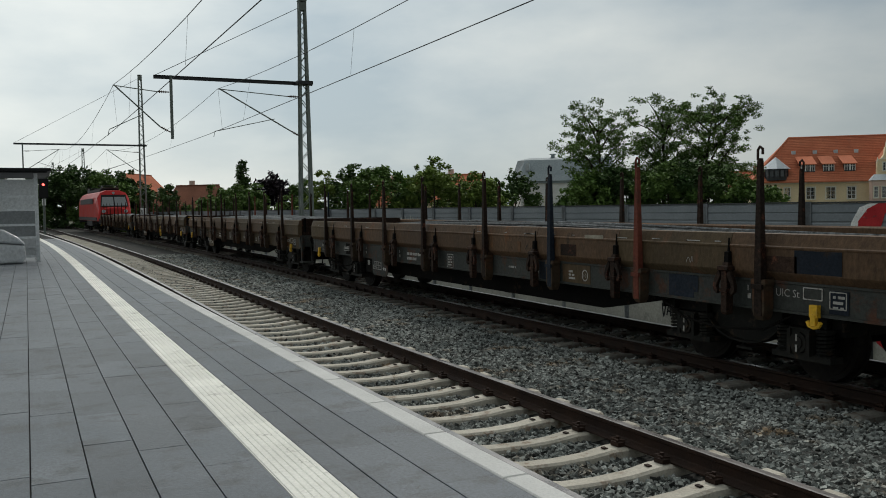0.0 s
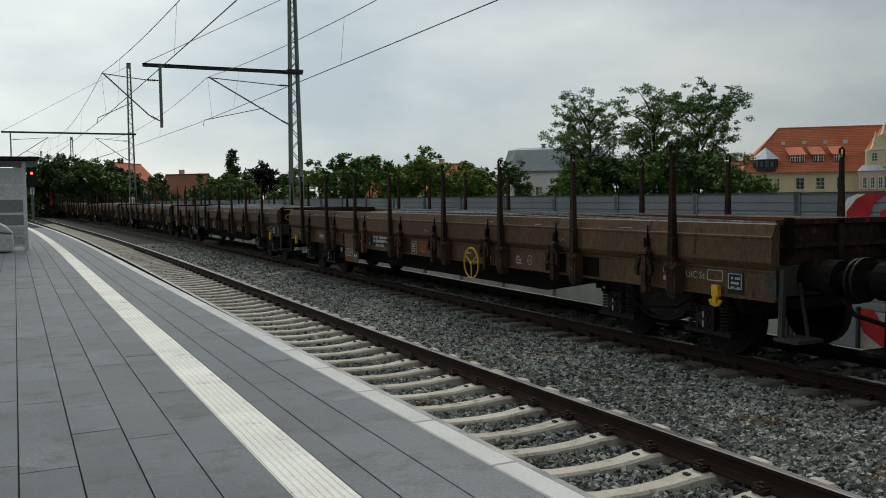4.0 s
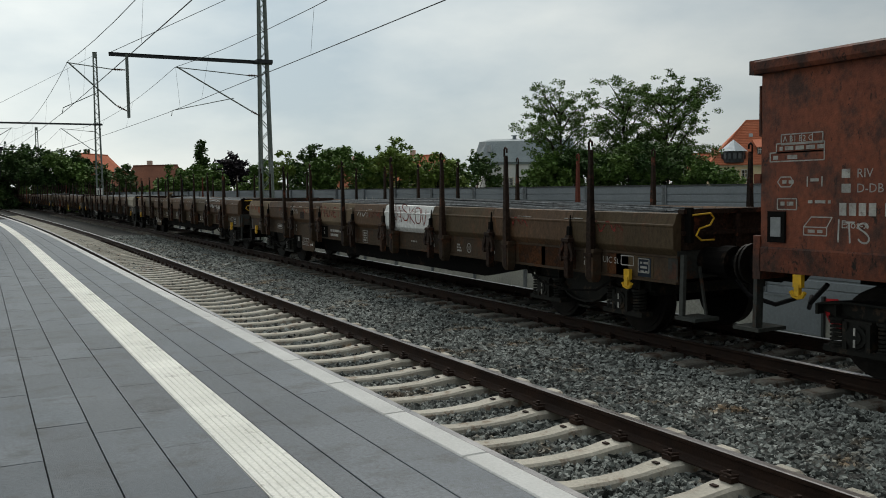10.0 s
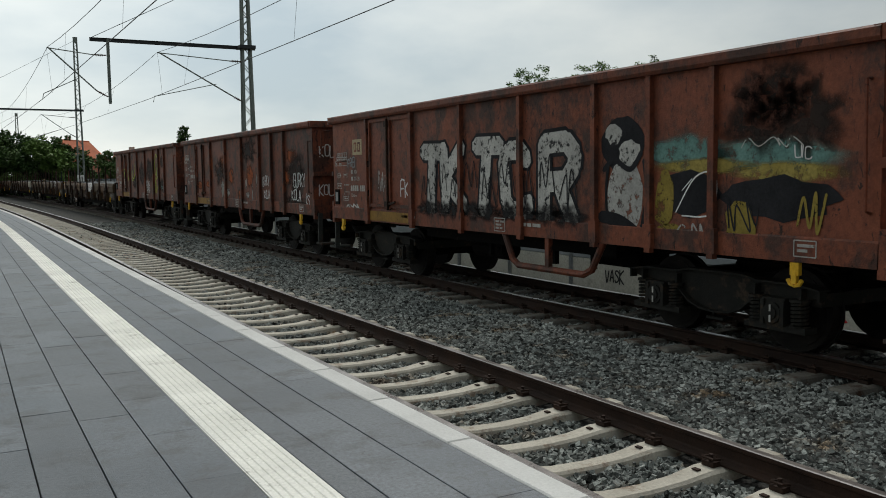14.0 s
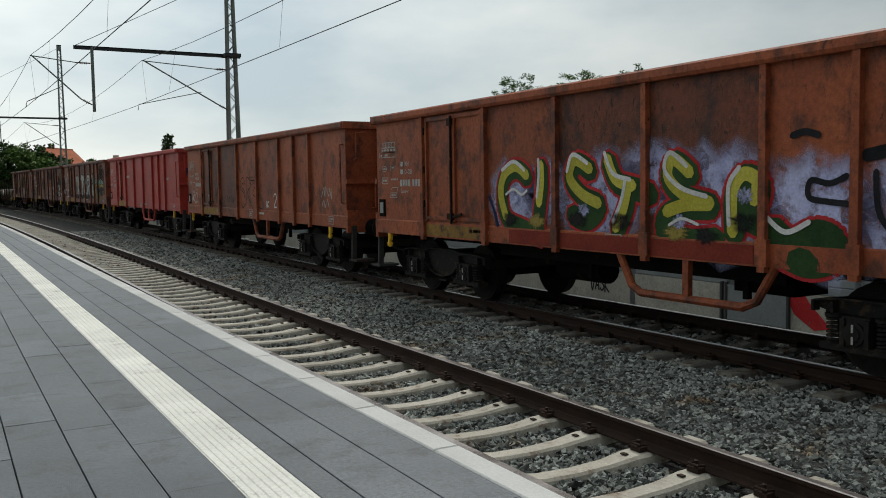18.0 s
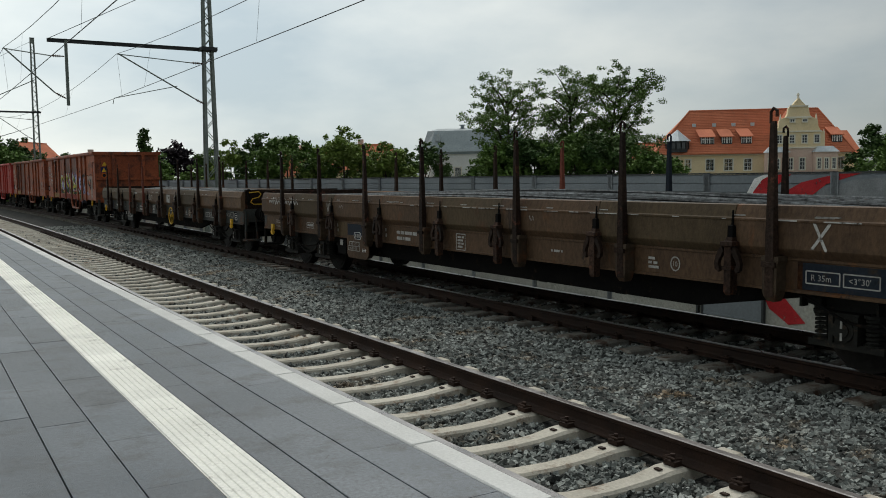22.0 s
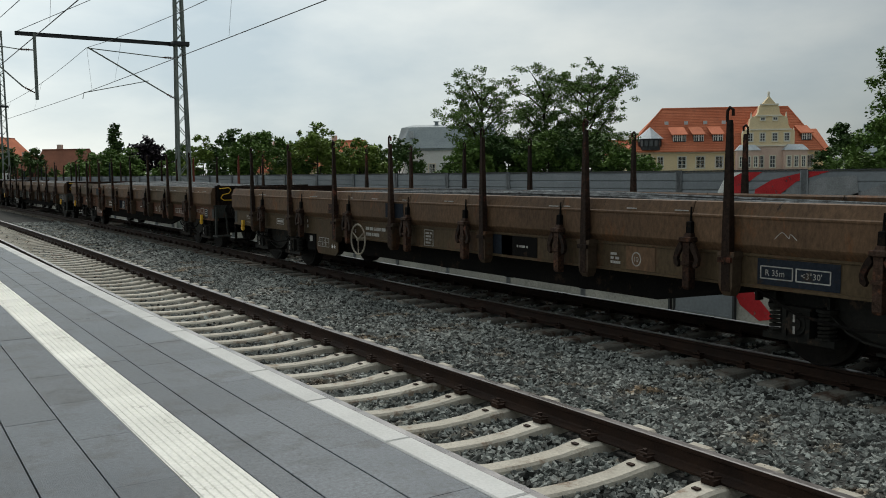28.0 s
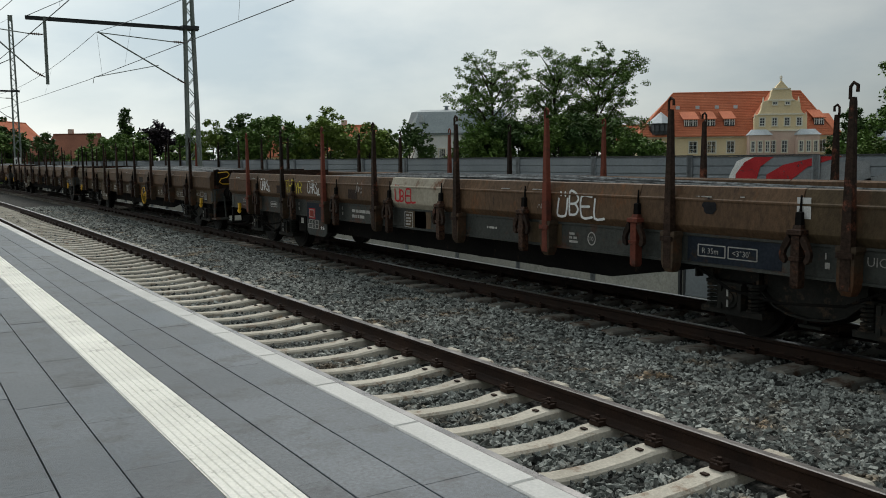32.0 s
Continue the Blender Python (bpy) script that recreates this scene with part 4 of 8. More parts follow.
    Kit().add([(c0 - 3.6, -0.6, E + 2.9), (c0 + 3.6, -0.6, E + 2.9), (c0, -0.6, R - 0.1), (c0, D / 2, R - 0.1), (c0 - 3.6, 3.0, E + 2.9), (c0 + 3.6, 3.0, E + 2.9)], [(0, 2, 3, 4), (2, 1, 5, 3), (0, 1, 2)]).put("gable_roof", M["rooftile"], t)
    # lower wing at the far end
    Kit().box((x1 + 1.0, D / 2, 3.9), (2.4, 9.0, 7.8)).put("wing_wall", M["ochre_wall"], t)
    Kit().add([(x1 - 3.0, 1.4, 7.6), (x1 + 2.4, 1.4, 7.6), (x1 + 1.4, D / 2, 11.6), (x1 - 3.0, D / 2, 11.6), (x1 - 3.0, 11.6, 7.6), (x1 + 2.4, 11.6, 7.6)], [(0, 1, 2, 3), (3, 2, 5, 4), (1, 5, 2), (0, 3, 4), (0, 4, 5, 1)]).put("wing_roof", M["rooftile"], t)


def hip_house(name, label, bearing, dist, turn, L, D, E, R, hip, wall_m, roof_m, category="house"):
    bx, by, _ = at_bearing(bearing, dist)
    t = thing(name, label, category, at=pose(bx, by, -3.0, 0, 0, -bearing + turn))
    Kit().box((0, 0, E / 2), (L, D, E)).put("wall", M[wall_m], t)
    a, b = L / 2 + 0.5, D / 2 + 0.6
    c = a - hip
    r = Kit().add([(-a, -b, E), (a, -b, E), (a, b, E), (-a, b, E), (-c, 0, R), (c, 0, R), (-a, -b, E - 0.25), (a, -b, E - 0.25), (a, b, E - 0.25), (-a, b, E - 0.25)],
                  [(0, 1, 5, 4), (1, 2, 5), (2, 3, 4, 5), (3, 0, 4), (0, 6, 7, 1), (1, 7, 8, 2), (2, 8, 9, 3), (3, 9, 6, 0), (6, 9, 8, 7)]).put("roof", M[roof_m], t)
    Kit().rod((-c, 0, R + 0.02), (c, 0, R + 0.02), 0.14, 6).put("ridge_tiles", M[roof_m], r)
    Kit().box((-c * 0.3, 0.4, R + 0.3), (0.8, 0.7, 1.3)).put("chimney", M["pink_wall"], r)
    for i in range(int(L // 2.6)):
        for z in ((E - 1.5,) if E < 5.5 else (E - 1.6, E - 4.4)):
            window(t, -L / 2 + 1.6 + 2.6 * i, z, 1.0, 1.4, -D / 2)
    return t


manor()


def chapel():
    bx, by, _ = at_bearing(33.2, 152)
    t = thing("chapel", "white chapel with steep grey slate roof and rounded end", "church", at=pose(bx, by, -3.0, 0, 0, -38.0))
    L, D, E, R = 17.0, 9.0, 9.0, 13.1
    ring = [(-L / 2 + 1.5, -D / 2), (L / 2, -D / 2), (L / 2, D / 2), (-L / 2 + 1.5, D / 2), (-L / 2, D / 4), (-L / 2, -D / 4)]
    n = len(ring)
    Kit().add([(x, y, 0) for x, y in ring] + [(x, y, E) for x, y in ring], [tuple(range(n))[::-1], tuple(range(n, 2 * n))] + [(i, (i + 1) % n, n + (i + 1) % n, n + i) for i in range(n)]).put("wall", M["white_wall"], t)
    k = Kit()
    k.v = [(x * 1.05, y * 1.10, E) for x, y in ring] + [(x * 0.93, y * 0.50, R - 0.45) for x, y in ring] + [(-L / 2 + 2.4, 0, R), (L / 2, 0, R)]
    k.f = [(i, (i + 1) % n, n + (i + 1) % n, n + i) for i in range(n)] + [(6, 7, 13, 12), (7, 8, 13), (8, 9, 12, 13), (9, 10, 12), (10, 11, 12), (11, 6, 12), tuple(range(n))[::-1]]
    r = k.put("roof", M["slate"], t)
    Kit().rod((-2.0, 0, R), (-2.0, 0, R + 0.5), 0.35, 8, 0.3).box((-2.0, 0, R + 0.55), (1.0, 0.9, 0.12)).put("roof_vent", M["slate"], r)
    Kit().box((-L / 2 + 2.6, -D / 2 * 0.8, E + 2.4), (0.7, 0.5, 1.2)).put("skylight", M["zinc"], r)
    for i in range(5):
        window(t, -L / 2 + 3.2 + 2.9 * i, 4.6, 1.1, 3.6, -D / 2, (2, 5))
    Kit().box((L / 2 - 8, -D / 2 - 0.08, E - 0.2), (L - 1.2, 0.3, 0.35)).put("cornice", M["slate"], t)


chapel()
for b, d, turn, L, D, E, R, hip, roof_m, label in (
        (6.3, 235, 60, 13, 10, 9.0, 14.6, 0.5, "rooftile", "steep orange-roofed house above the trees"),
        (8.0, 185, 20, 9, 8, 4.2, 8.8, 0.4, "roof_brown", "brown-roofed house behind the hedge"),
        (9.8, 175, -30, 9, 9, 4.6, 9.9, 0.4, "roof_brown", "red-roofed house with white gable boards"),
        (11.6, 190, 10, 14, 9, 4.6, 9.3, 0.4, "roof_brown", "long red-roofed house behind trees"),
        (22.7, 150, 20, 9, 9, 5.5, 9.5, 0.4, "rooftile", "red roof showing between trees"),
        (26.3, 145, -15, 8, 9, 6.0, 10.2, 0.4, "rooftile", "orange roof showing between trees"),
        (45.5, 165, 10, 12, 9, 6.0, 10.4, 0.4, "rooftile", "red-roofed neighbour beside the yellow house"),
        (60.5, 150, 12, 12, 10, 6.5, 11.4, 0.4, "slate", "grey-roofed house behind trees")):
    hip_house("house", label, b, d, turn, L, D, E, R, hip, "white_wall" if d > 160 else "ochre_wall", roof_m)


# ---- trees ----
def limb(name, pts, radii, parent, n=6):
    """A tapered branch through pts, in one piece."""
    k = Kit()
    pts = [Vector(p) for p in pts]
    a = None
    for i, (p, r) in enumerate(zip(pts, radii)):
        d = (pts[min(i + 1, len(pts) - 1)] - pts[max(i - 1, 0)]).normalized()
        a = d.orthogonal().normalized() if a is None else (a - a.dot(d) * d).normalized()
        b = d.cross(a)
        k.v += [p + r * (math.cos(2 * math.pi * j / n) * a + math.sin(2 * math.pi * j / n) * b) for j in range(n)]
    for i in range(len(pts) - 1):
        k.f += [(i * n + j, i * n + (j + 1) % n, i * n + n + (j + 1) % n, i * n + n + j) for j in range(n)]
    m = (len(pts) - 1) * n
    k.f += [tuple(range(n))[::-1], tuple(range(m, m + n))]
    return k.put(name, M["bark"], parent, smooth=True)


def foliage(parent, clumps, leaf, size, density, flat, rng, droop=0.0):
    """Leaves of all clumps (x, y, z, radius) as one crown; each leaf a bent pair of triangles."""
    c = np.array(clumps)
    per = np.maximum(10, (density * (c[:, 3] / size) ** 2)).astype(int)
    at = np.repeat(np.arange(len(c)), per)
    n = len(at)
    d = rng.normal(size=(n, 3))
    d /= np.linalg.norm(d, axis=1)[:, None]
    rad = rng.uniform(0, 1, n) ** 0.45 * rng.uniform(0.85, 1.22, n)
    p = c[at, :3] + d * (c[at, 3] * rad)[:, None] * np.array([1, 1, flat])
    p[:, 2] -= droop * rng.uniform(0, 1, n) ** 2
    p[:, 2] = np.maximum(p[:, 2], 0.1)
    u = rng.normal(size=(n, 3)) * np.array([1, 1, 0.6])
    u /= np.linalg.norm(u, axis=1)[:, None]
    w = np.cross(u, rng.normal(size=(n, 3)) * 0.6 + np.array([0, 0, 1.0]))
    w /= np.linalg.norm(w, axis=1)[:, None]
    s = (size * rng.uniform(0.6, 1.35, n))[:, None]
    v = np.stack([p - u * s, p + w * s * 0.6 - u * s * 0.1, p + u * s, p - w * s * 0.6 + u * s * 0.12], 1).reshape(-1, 3)
    f = (np.array([(0, 1, 2), (0, 2, 3)])[None] + 4 * np.arange(n)[:, None, None]).reshape(-1, 3)
    me = bpy.data.meshes.new("crown")
    me.from_pydata(v.tolist(), [], f.tolist())
    me.materials.append(M[leaf])
    ob = new("crown", me)
    ob.parent = parent
    return ob


def tree(name, bearing, dist, top, width, leaf, style, seed, label, lean=0.0):
    """Tapered trunk, limbs, and a crown of leaf clumps; each style has its own habit."""
    rng = np.random.default_rng(seed)
    bx, by, _ = at_bearing(bearing, dist)
    H, R = top + 3.0, width / 2
    t = thing(name, label, "tree", "trees beyond the barrier", at=pose(bx, by, -3.0, 0, 0, -bearing))
    base = max(0.14, H * 0.016)
    bow = rng.uniform(-0.4, 0.4, 2)
    spine = [Vector((bow[0] * math.sin(q * 3) + lean * q * q, bow[1] * math.sin(q * 2.4), H * 0.9 * q)) for q in np.linspace(0, 1, 9)]
    limb("trunk", spine, [base * (1 - 0.11 * i) for i in range(9)], t, 8)
    size = (0.045 if style == "airy" else 0.085) + dist * (0.0007 if style == "airy" else 0.0011)
    clumps = []
    if style == "airy":
        # limbs leave the trunk steeply and carry tiers of feathery sprays
        for i in range(15):
            q = 0.26 + 0.62 * (i + rng.random()) / 15
            foot = spine[0].lerp(spine[8], q)
            a = i * 2.399 + rng.uniform(-0.5, 0.5)
            reach = R * (1.08 - 0.85 * max(0.0, q - 0.42)) * rng.uniform(0.62, 1.08)
            rise = H * (0.10 + 0.20 * rng.random()) * (1.0 if q < 0.7 else 0.7)
            tip = foot + Vector((reach * math.cos(a), reach * math.sin(a), rise))
            tip.z = min(tip.z, H - 0.5)
            mid = foot.lerp(tip, 0.5) + Vector((0, 0, 0.12 * reach))
            curve = [foot, foot.lerp(mid, 0.6), mid, mid.lerp(tip, 0.55), tip]
            limb("limb", curve, [base * e for e in (0.42, 0.34, 0.26, 0.16, 0.06)], t, 5)
            for e in np.linspace(0.30, 1.0, 9):
                g = curve[0].lerp(mid, e / 0.5) if e < 0.5 else mid.lerp(tip, (e - 0.5) / 0.5)
                for _ in range(3 if q < 0.75 else 2):
                    o = rng.normal(size=3) * np.array([0.85, 0.85, 0.50])
                    clumps.append((g.x + o[0], g.y + o[1], min(g.z + o[2] + 0.15, H - 0.35), rng.uniform(0.28, 0.64)))
        for i in range(60):                                 # the denser skirt round the lower crown
            a, q = rng.uniform(0, 6.283), rng.uniform(0.2, 0.52)
            w = R * rng.uniform(0.1, 0.85)
            clumps.append((w * math.cos(a), w * math.sin(a), H * q, rng.uniform(0.5, 0.85)))
        for i in range(7):
            clumps.append((spine[8].x + rng.uniform(-0.7, 0.7), spine[8].y + rng.uniform(-0.7, 0.7), H - rng.uniform(0.3, 1.5), rng.uniform(0.3, 0.5)))
        foliage(t, clumps, leaf, size, 3.6 if width > 8 else 2.5, 0.62, rng)
        return t
    if style == "column":
        for i in range(18):
            q = (i + 0.5) / 18
            r = R * (0.45 + 0.7 * math.sin(math.pi * min(1, 0.12 + q * 0.84)))
            for _ in range(3):
                a = rng.uniform(0, 6.283)
                clumps.append((r * 0.45 * math.cos(a), r * 0.45 * math.sin(a), H * (0.10 + 0.86 * q), r * 0.62))
    elif style == "weep":
        for i in range(90):
            q, a = rng.uniform(0.15, 0.98), rng.uniform(0, 6.283)
            w = R * rng.uniform(0.15, 1.0) * (1.15 - q * 0.75)
            clumps.append((w * math.cos(a), w * math.sin(a), H * q - 0.3, R * rng.uniform(0.10, 0.18)))
    else:
        # a few great boughs, each a lobe of the crown, over a full skirt
        lobes = []
        count = 12
        for i in range(count):
            a = i * 2.399 + rng.uniform(-0.5, 0.5)
            q = (0.48, 0.58, 0.68, 0.77)[i % 4] + rng.uniform(-0.04, 0.04)
            w = R * (0.74 - 0.8 * max(0.0, q - 0.62)) * rng.uniform(0.8, 1.15)
            lobes.append((w * math.cos(a), w * math.sin(a), H * q, min(R * 0.5, H * 0.2) * rng.uniform(0.8, 1.1)))
        lobes.append((rng.uniform(-0.2, 0.2) * R, rng.uniform(-0.2, 0.2) * R, H - R * 0.42, R * 0.44))
        lobes += [(R * 0.55 * math.cos(a), R * 0.55 * math.sin(a), H * 0.20, R * 0.5) for a in (0.4, 1.9, 3.5, 5.0)]
        for i, (x, y, z, r) in enumerate(lobes):
            if i % 3 == 0 and i < count:
                foot = spine[2 + i // 3]
                limb("limb", [foot, foot.lerp(Vector((x, y, z)), 0.5) + Vector((0, 0, 0.03 * H)), (x, y, z)], [base * 0.4, base * 0.25, base * 0.08], t, 5)
            for _ in range(10):
                d = rng.normal(size=3)
                d /= np.linalg.norm(d)
                e = rng.uniform(0.45, 1.0)
                p = (x + d[0] * r * e, y + d[1] * r * e, max(0.5, z + d[2] * r * e * 0.85))
                k = r * rng.uniform(0.24, 0.40)
                clumps.append((p[0], p[1], min(p[2], H - k * 0.8), k))
    foliage(t, clumps, leaf, size, 8.0, 0.85, rng, 1.0 if style == "weep" else 0.0)
    return t


TREE_WORDS = {"leaf": "leafy green deciduous tree", "leaf_dark": "dark green dense tree", "leaf_light": "light green bushy tree", "leaf_purple": "copper beech with blackish purple leaves"}
STYLE_WORDS = {"round": "with a rounded uneven crown", "airy": "with an open feathery crown and visible limbs", "column": "with a narrow upright crown", "weep": "with hanging branches"}
for seed, (b, d, top, w, leaf, style, name) in enumerate((
    (10.4, 118, 4.2, 5.0, "leaf", "round", "tree"),
    (11.9, 110, 5.4, 6.4, "leaf", "round", "tree"),
    (13.2, 112, 5.2, 5.6, "leaf", "round", "tree"),
    (14.55, 120, 7.1, 6.6, "leaf_purple", "round", "tree"),
    (12.57, 150, 10.7, 2.7, "leaf_dark", "column", "poplar"),
    (17.62, 100, 6.2, 4.2, "leaf_light", "round", "tree"),
    (19.45, 97, 6.7, 4.6, "leaf_dark", "round", "tree"),
    (21.1, 92, 6.9, 7.4, "leaf", "round", "tree"),
    (22.9, 98, 5.6, 4.0, "leaf_dark", "round", "tree"),
    (24.75, 90, 7.1, 6.0, "leaf_light", "round", "tree"),
    (26.5, 95, 5.6, 4.4, "leaf", "round", "tree"),
    (27.6, 90, 5.5, 4.4, "leaf_light", "round", "tree"),
    (28.7, 94, 5.0, 3.8, "leaf", "round", "tree"),
    (30.15, 140, 7.9, 5.6, "leaf_dark", "round", "tree"),
    (35.3, 85, 12.0, 7.6, "leaf", "airy", "robinia"),
    (39.3, 88, 12.3, 7.0, "leaf", "airy", "robinia"),
    (41.9, 86, 12.7, 8.8, "leaf", "airy", "robinia"),
    (34.6, 80, 4.8, 5.0, "leaf", "round", "shrub"),
    (36.85, 82, 5.6, 5.6, "leaf_dark", "round", "shrub"),
    (39.4, 80, 5.9, 5.4, "leaf", "round", "shrub"),
    (41.9, 80, 5.9, 5.6, "leaf_dark", "round", "shrub"),
    (44.1, 78, 4.5, 4.6, "leaf", "round", "shrub"),
    (45.9, 80, 3.3, 3.4, "leaf", "round", "shrub"),
    (57.33, 95, 6.5, 4.6, "leaf_dark", "round", "tree"),
    (59.76, 80, 6.2, 6.2, "leaf", "round", "tree"),
    (59.3, 95, 13.7, 6.1, "leaf", "weep", "birch"),
    (63.22, 85, 7.1, 6.0, "leaf", "round", "tree"),
    (3.23, 130, 8.9, 8.0, "leaf_dark", "round", "tree"),
    (5.47, 130, 7.8, 6.4, "leaf_dark", "round", "tree"),
    (1.13, 140, 6.6, 6.0, "leaf_dark", "round", "tree"),
    (7.9, 170, 7.4, 5.6, "leaf_dark", "round", "tree"),
    (2.1, 125, 8.0, 7.0, "leaf_dark", "round", "tree"),
    (4.4, 126, 7.8, 6.6, "leaf", "round", "tree"),
    (16.2, 104, 5.4, 4.4, "leaf", "round", "tree"),
    (-1.12, 120, 6.6, 7.6, "leaf_dark", "round", "tree"),
    (-4.00, 110, 7.3, 6.6, "leaf", "round", "tree"),
)):
    tree(name, b, d, top, w * (1.18 if style == "round" else 1.0), leaf, style, 100 + seed, TREE_WORDS[leaf] + " " + STYLE_WORDS[style], 0.9 if b == 41.9 and style == "airy" else 0.0)

# ---- on the platform ----
def shelter():
    t = thing("platform_shelter", "grey metal and glass waiting shelter with a dark flat roof", "shelter", at=Matrix.Translation((0.30, 30.8, 0.0)))
    Kit().box((-1.6, 1.9, 2.87), (4.1, 4.9, 0.10)).box((-1.6, 1.9, 2.80), (3.9, 4.7, 0.05)).put("roof", M["black"], t, bevel=0.02)
    for x in (0.0, -3.0):
        for y in (0.0, 3.8):
            Kit().box((x, y, 1.39), (0.11, 0.11, 2.78)).put("post", M["aluminium"], t)
    for x in (-1.5,):
        for z in (0.15, 0.45, 0.75, 1.15, 1.62, 2.05, 2.55):
            Kit().box((x, 0, z), (2.9, 0.05, 0.07)).put("rail", M["aluminium"], t)
        Kit().box((x, 0.0, 2.30), (2.9, 0.02, 0.44)).put("upper_panel", M["shelter_panel"], t)
        Kit().box((x, 0.0, 1.84), (2.9, 0.02, 0.38)).put("middle_panel", M["shelter_panel"], t)
        Kit().box((x, 0.0, 1.18), (2.9, 0.012, 0.86)).put("glass_pane", M["frosted"], t)
        Kit().box((x, 0.0, 0.45), (2.9, 0.02, 0.55)).put("lower_panel", M["shelter_panel"], t)
    Kit().box((-3.0, 1.9, 1.4), (0.03, 3.7, 2.4)).put("back_panel", M["shelter_panel"], t)


shelter()
gb = thing("grit_bin", "rounded grey plastic grit bin with sloping lid", "grit bin", at=pose(-0.55, 29.6, 0.0) @ Matrix.Diagonal((1.0, 1.0, 1.32, 1.0)))
Kit().prism([(-0.55, 0.02), (0.42, 0.02), (0.50, 0.15), (0.46, 0.42), (-0.6, 0.5)], -0.4, 0.4).put("bin", M["shelter_panel"], gb, bevel=0.05)
Kit().prism([(-0.62, 0.52), (0.50, 0.43), (0.30, 0.60), (-0.1, 0.78), (-0.55, 0.80)], -0.44, 0.44).put("lid", M["aluminium"], gb, bevel=0.05)
sg = thing("railway_signal", "dark signal post showing a red light", "signal", at=pose(1.36, 80.0, 0.0))
Kit().rod((0, 0, -0.1), (0, 0, 3.2), 0.10, 8).put("post", M["mast"], sg)
Kit().box((0, 0, 3.75), (0.62, 0.35, 1.5)).box((0, -0.06, 3.75), (0.72, 0.1, 1.6)).put("head", M["black"], sg)
Kit().rod((0, -0.2, 4.05), (0, -0.13, 4.05), 0.10, 10).put("lamp", M["red_lamp"], sg, "glowing red lens")
Kit().box((0, -0.06, 2.6), (0.30, 0.04, 0.55)).put("sign_plate", M["white"], sg)
bd = thing("kilometre_board", "small white board on a short post beside the mast", "sign", at=pose(9.6, 84.0, -0.4))
Kit().rod((0, 0, -0.5), (0, 0, 1.6), 0.04, 6).put("post", M["mast"], bd)
Kit().box((0, -0.05, 2.0), (0.55, 0.03, 0.9)).put("board", M["white"], bd)
Kit().box((-0.1, -0.07, 2.0), (0.09, 0.01, 0.6)).box((0.1, -0.07, 2.0), (0.09, 0.01, 0.6)).put("bars", M["black"], bd)


# ---- strokes of paint ----
LAYER = [0]


def ribbon(k, pts, w, at, x):
    """A flat stroke along pts of (u, v), rounded by short end pieces."""
    for p, q in zip(pts, pts[1:]):
        LAYER[0] = (LAYER[0] + 1) % 40
        d = x + 0.00012 * LAYER[0]
        du, dv = q[0] - p[0], q[1] - p[1]
        n = math.hypot(du, dv) or 1e-6
        du, dv = du / n * w / 2, dv / n * w / 2
        ring = [(p[0] - dv, p[1] + du), (p[0] - du * 0.8 - dv * 0.4, p[1] - dv * 0.8 + du * 0.4), (p[0] - du * 0.8 + dv * 0.4, p[1] - dv * 0.8 - du * 0.4), (p[0] + dv, p[1] - du), (q[0] + dv, q[1] - du), (q[0] + du * 0.8 + dv * 0.4, q[1] + dv * 0.8 - du * 0.4), (q[0] + du * 0.8 - dv * 0.4, q[1] + dv * 0.8 + du * 0.4), (q[0] - dv, q[1] + du)]
        k.add([at(u, v, d) for u, v in ring], [tuple(range(8))])


def rounded(pts, n=5):
    """Catmull-Rom through pts."""
    if len(pts) < 3:
        return pts
    out = []
    for i in range(len(pts) - 1):
        a, b, c, d = pts[max(0, i - 1)], pts[i], pts[i + 1], pts[min(len(pts) - 1, i + 2)]
        for j in range(n):
            t = j / n
            out.append(tuple(0.5 * (2 * b[e] + (c[e] - a[e]) * t + (2 * a[e] - 5 * b[e] + 4 * c[e] - d[e]) * t * t + (3 * b[e] - a[e] - 3 * c[e] + d[e]) * t ** 3) for e in (0, 1)))
    return out + [pts[-1]]


def on_side(x):
    return lambda u, v, d: (x - d, -u, v)


# ---- the train ----
# Wagon space: origin on the rail heads under the wagon's middle, +y the way it runs, -x towards the platform.
def wheel_mesh():
    k = Kit()
    for x0, x1, r in ((-0.065, 0.07, 0.46), (0.07, 0.10, 0.485), (-0.075, -0.06, 0.40)):
        k.rod((x0, 0, 0.46), (x1, 0, 0.46), r, 28)
    k.rod((-0.16, 0, 0.46), (0.12, 0, 0.46), 0.13, 12)
    return k.mesh("wheel", M["wheel"])


WHEEL = wheel_mesh()
AXLE = Kit().rod((-1.0, 0, 0.46), (1.0, 0, 0.46), 0.085, 10).mesh("axle", M["iron"])
BELLY = [(-0.66, 0.62), (-0.54, 0.53), (-0.40, 0.42), (-0.22, 0.355), (0.0, 0.335), (0.22, 0.355), (0.40, 0.42), (0.54, 0.53), (0.66, 0.62)]


def flange(k, path, x0, x1, thick):
    """A strip of plate that follows a path of (y, z), standing from x0 to x1."""
    n = len(path)
    base = [(x, y, z + d) for d in (0, thick) for x in (x0, x1) for y, z in path]
    fs = []
    for i in range(n - 1):
        fs += [(i, i + 1, n + i + 1, n + i), (2 * n + i, 3 * n + i, 3 * n + i + 1, 2 * n + i + 1), (i, 2 * n + i, 2 * n + i + 1, i + 1), (n + i, n + i + 1, 3 * n + i + 1, 3 * n + i)]
    return k.add(base, fs + [(0, n, 3 * n, 2 * n), (n - 1, 3 * n - 1, 4 * n - 1, 2 * n - 1)])


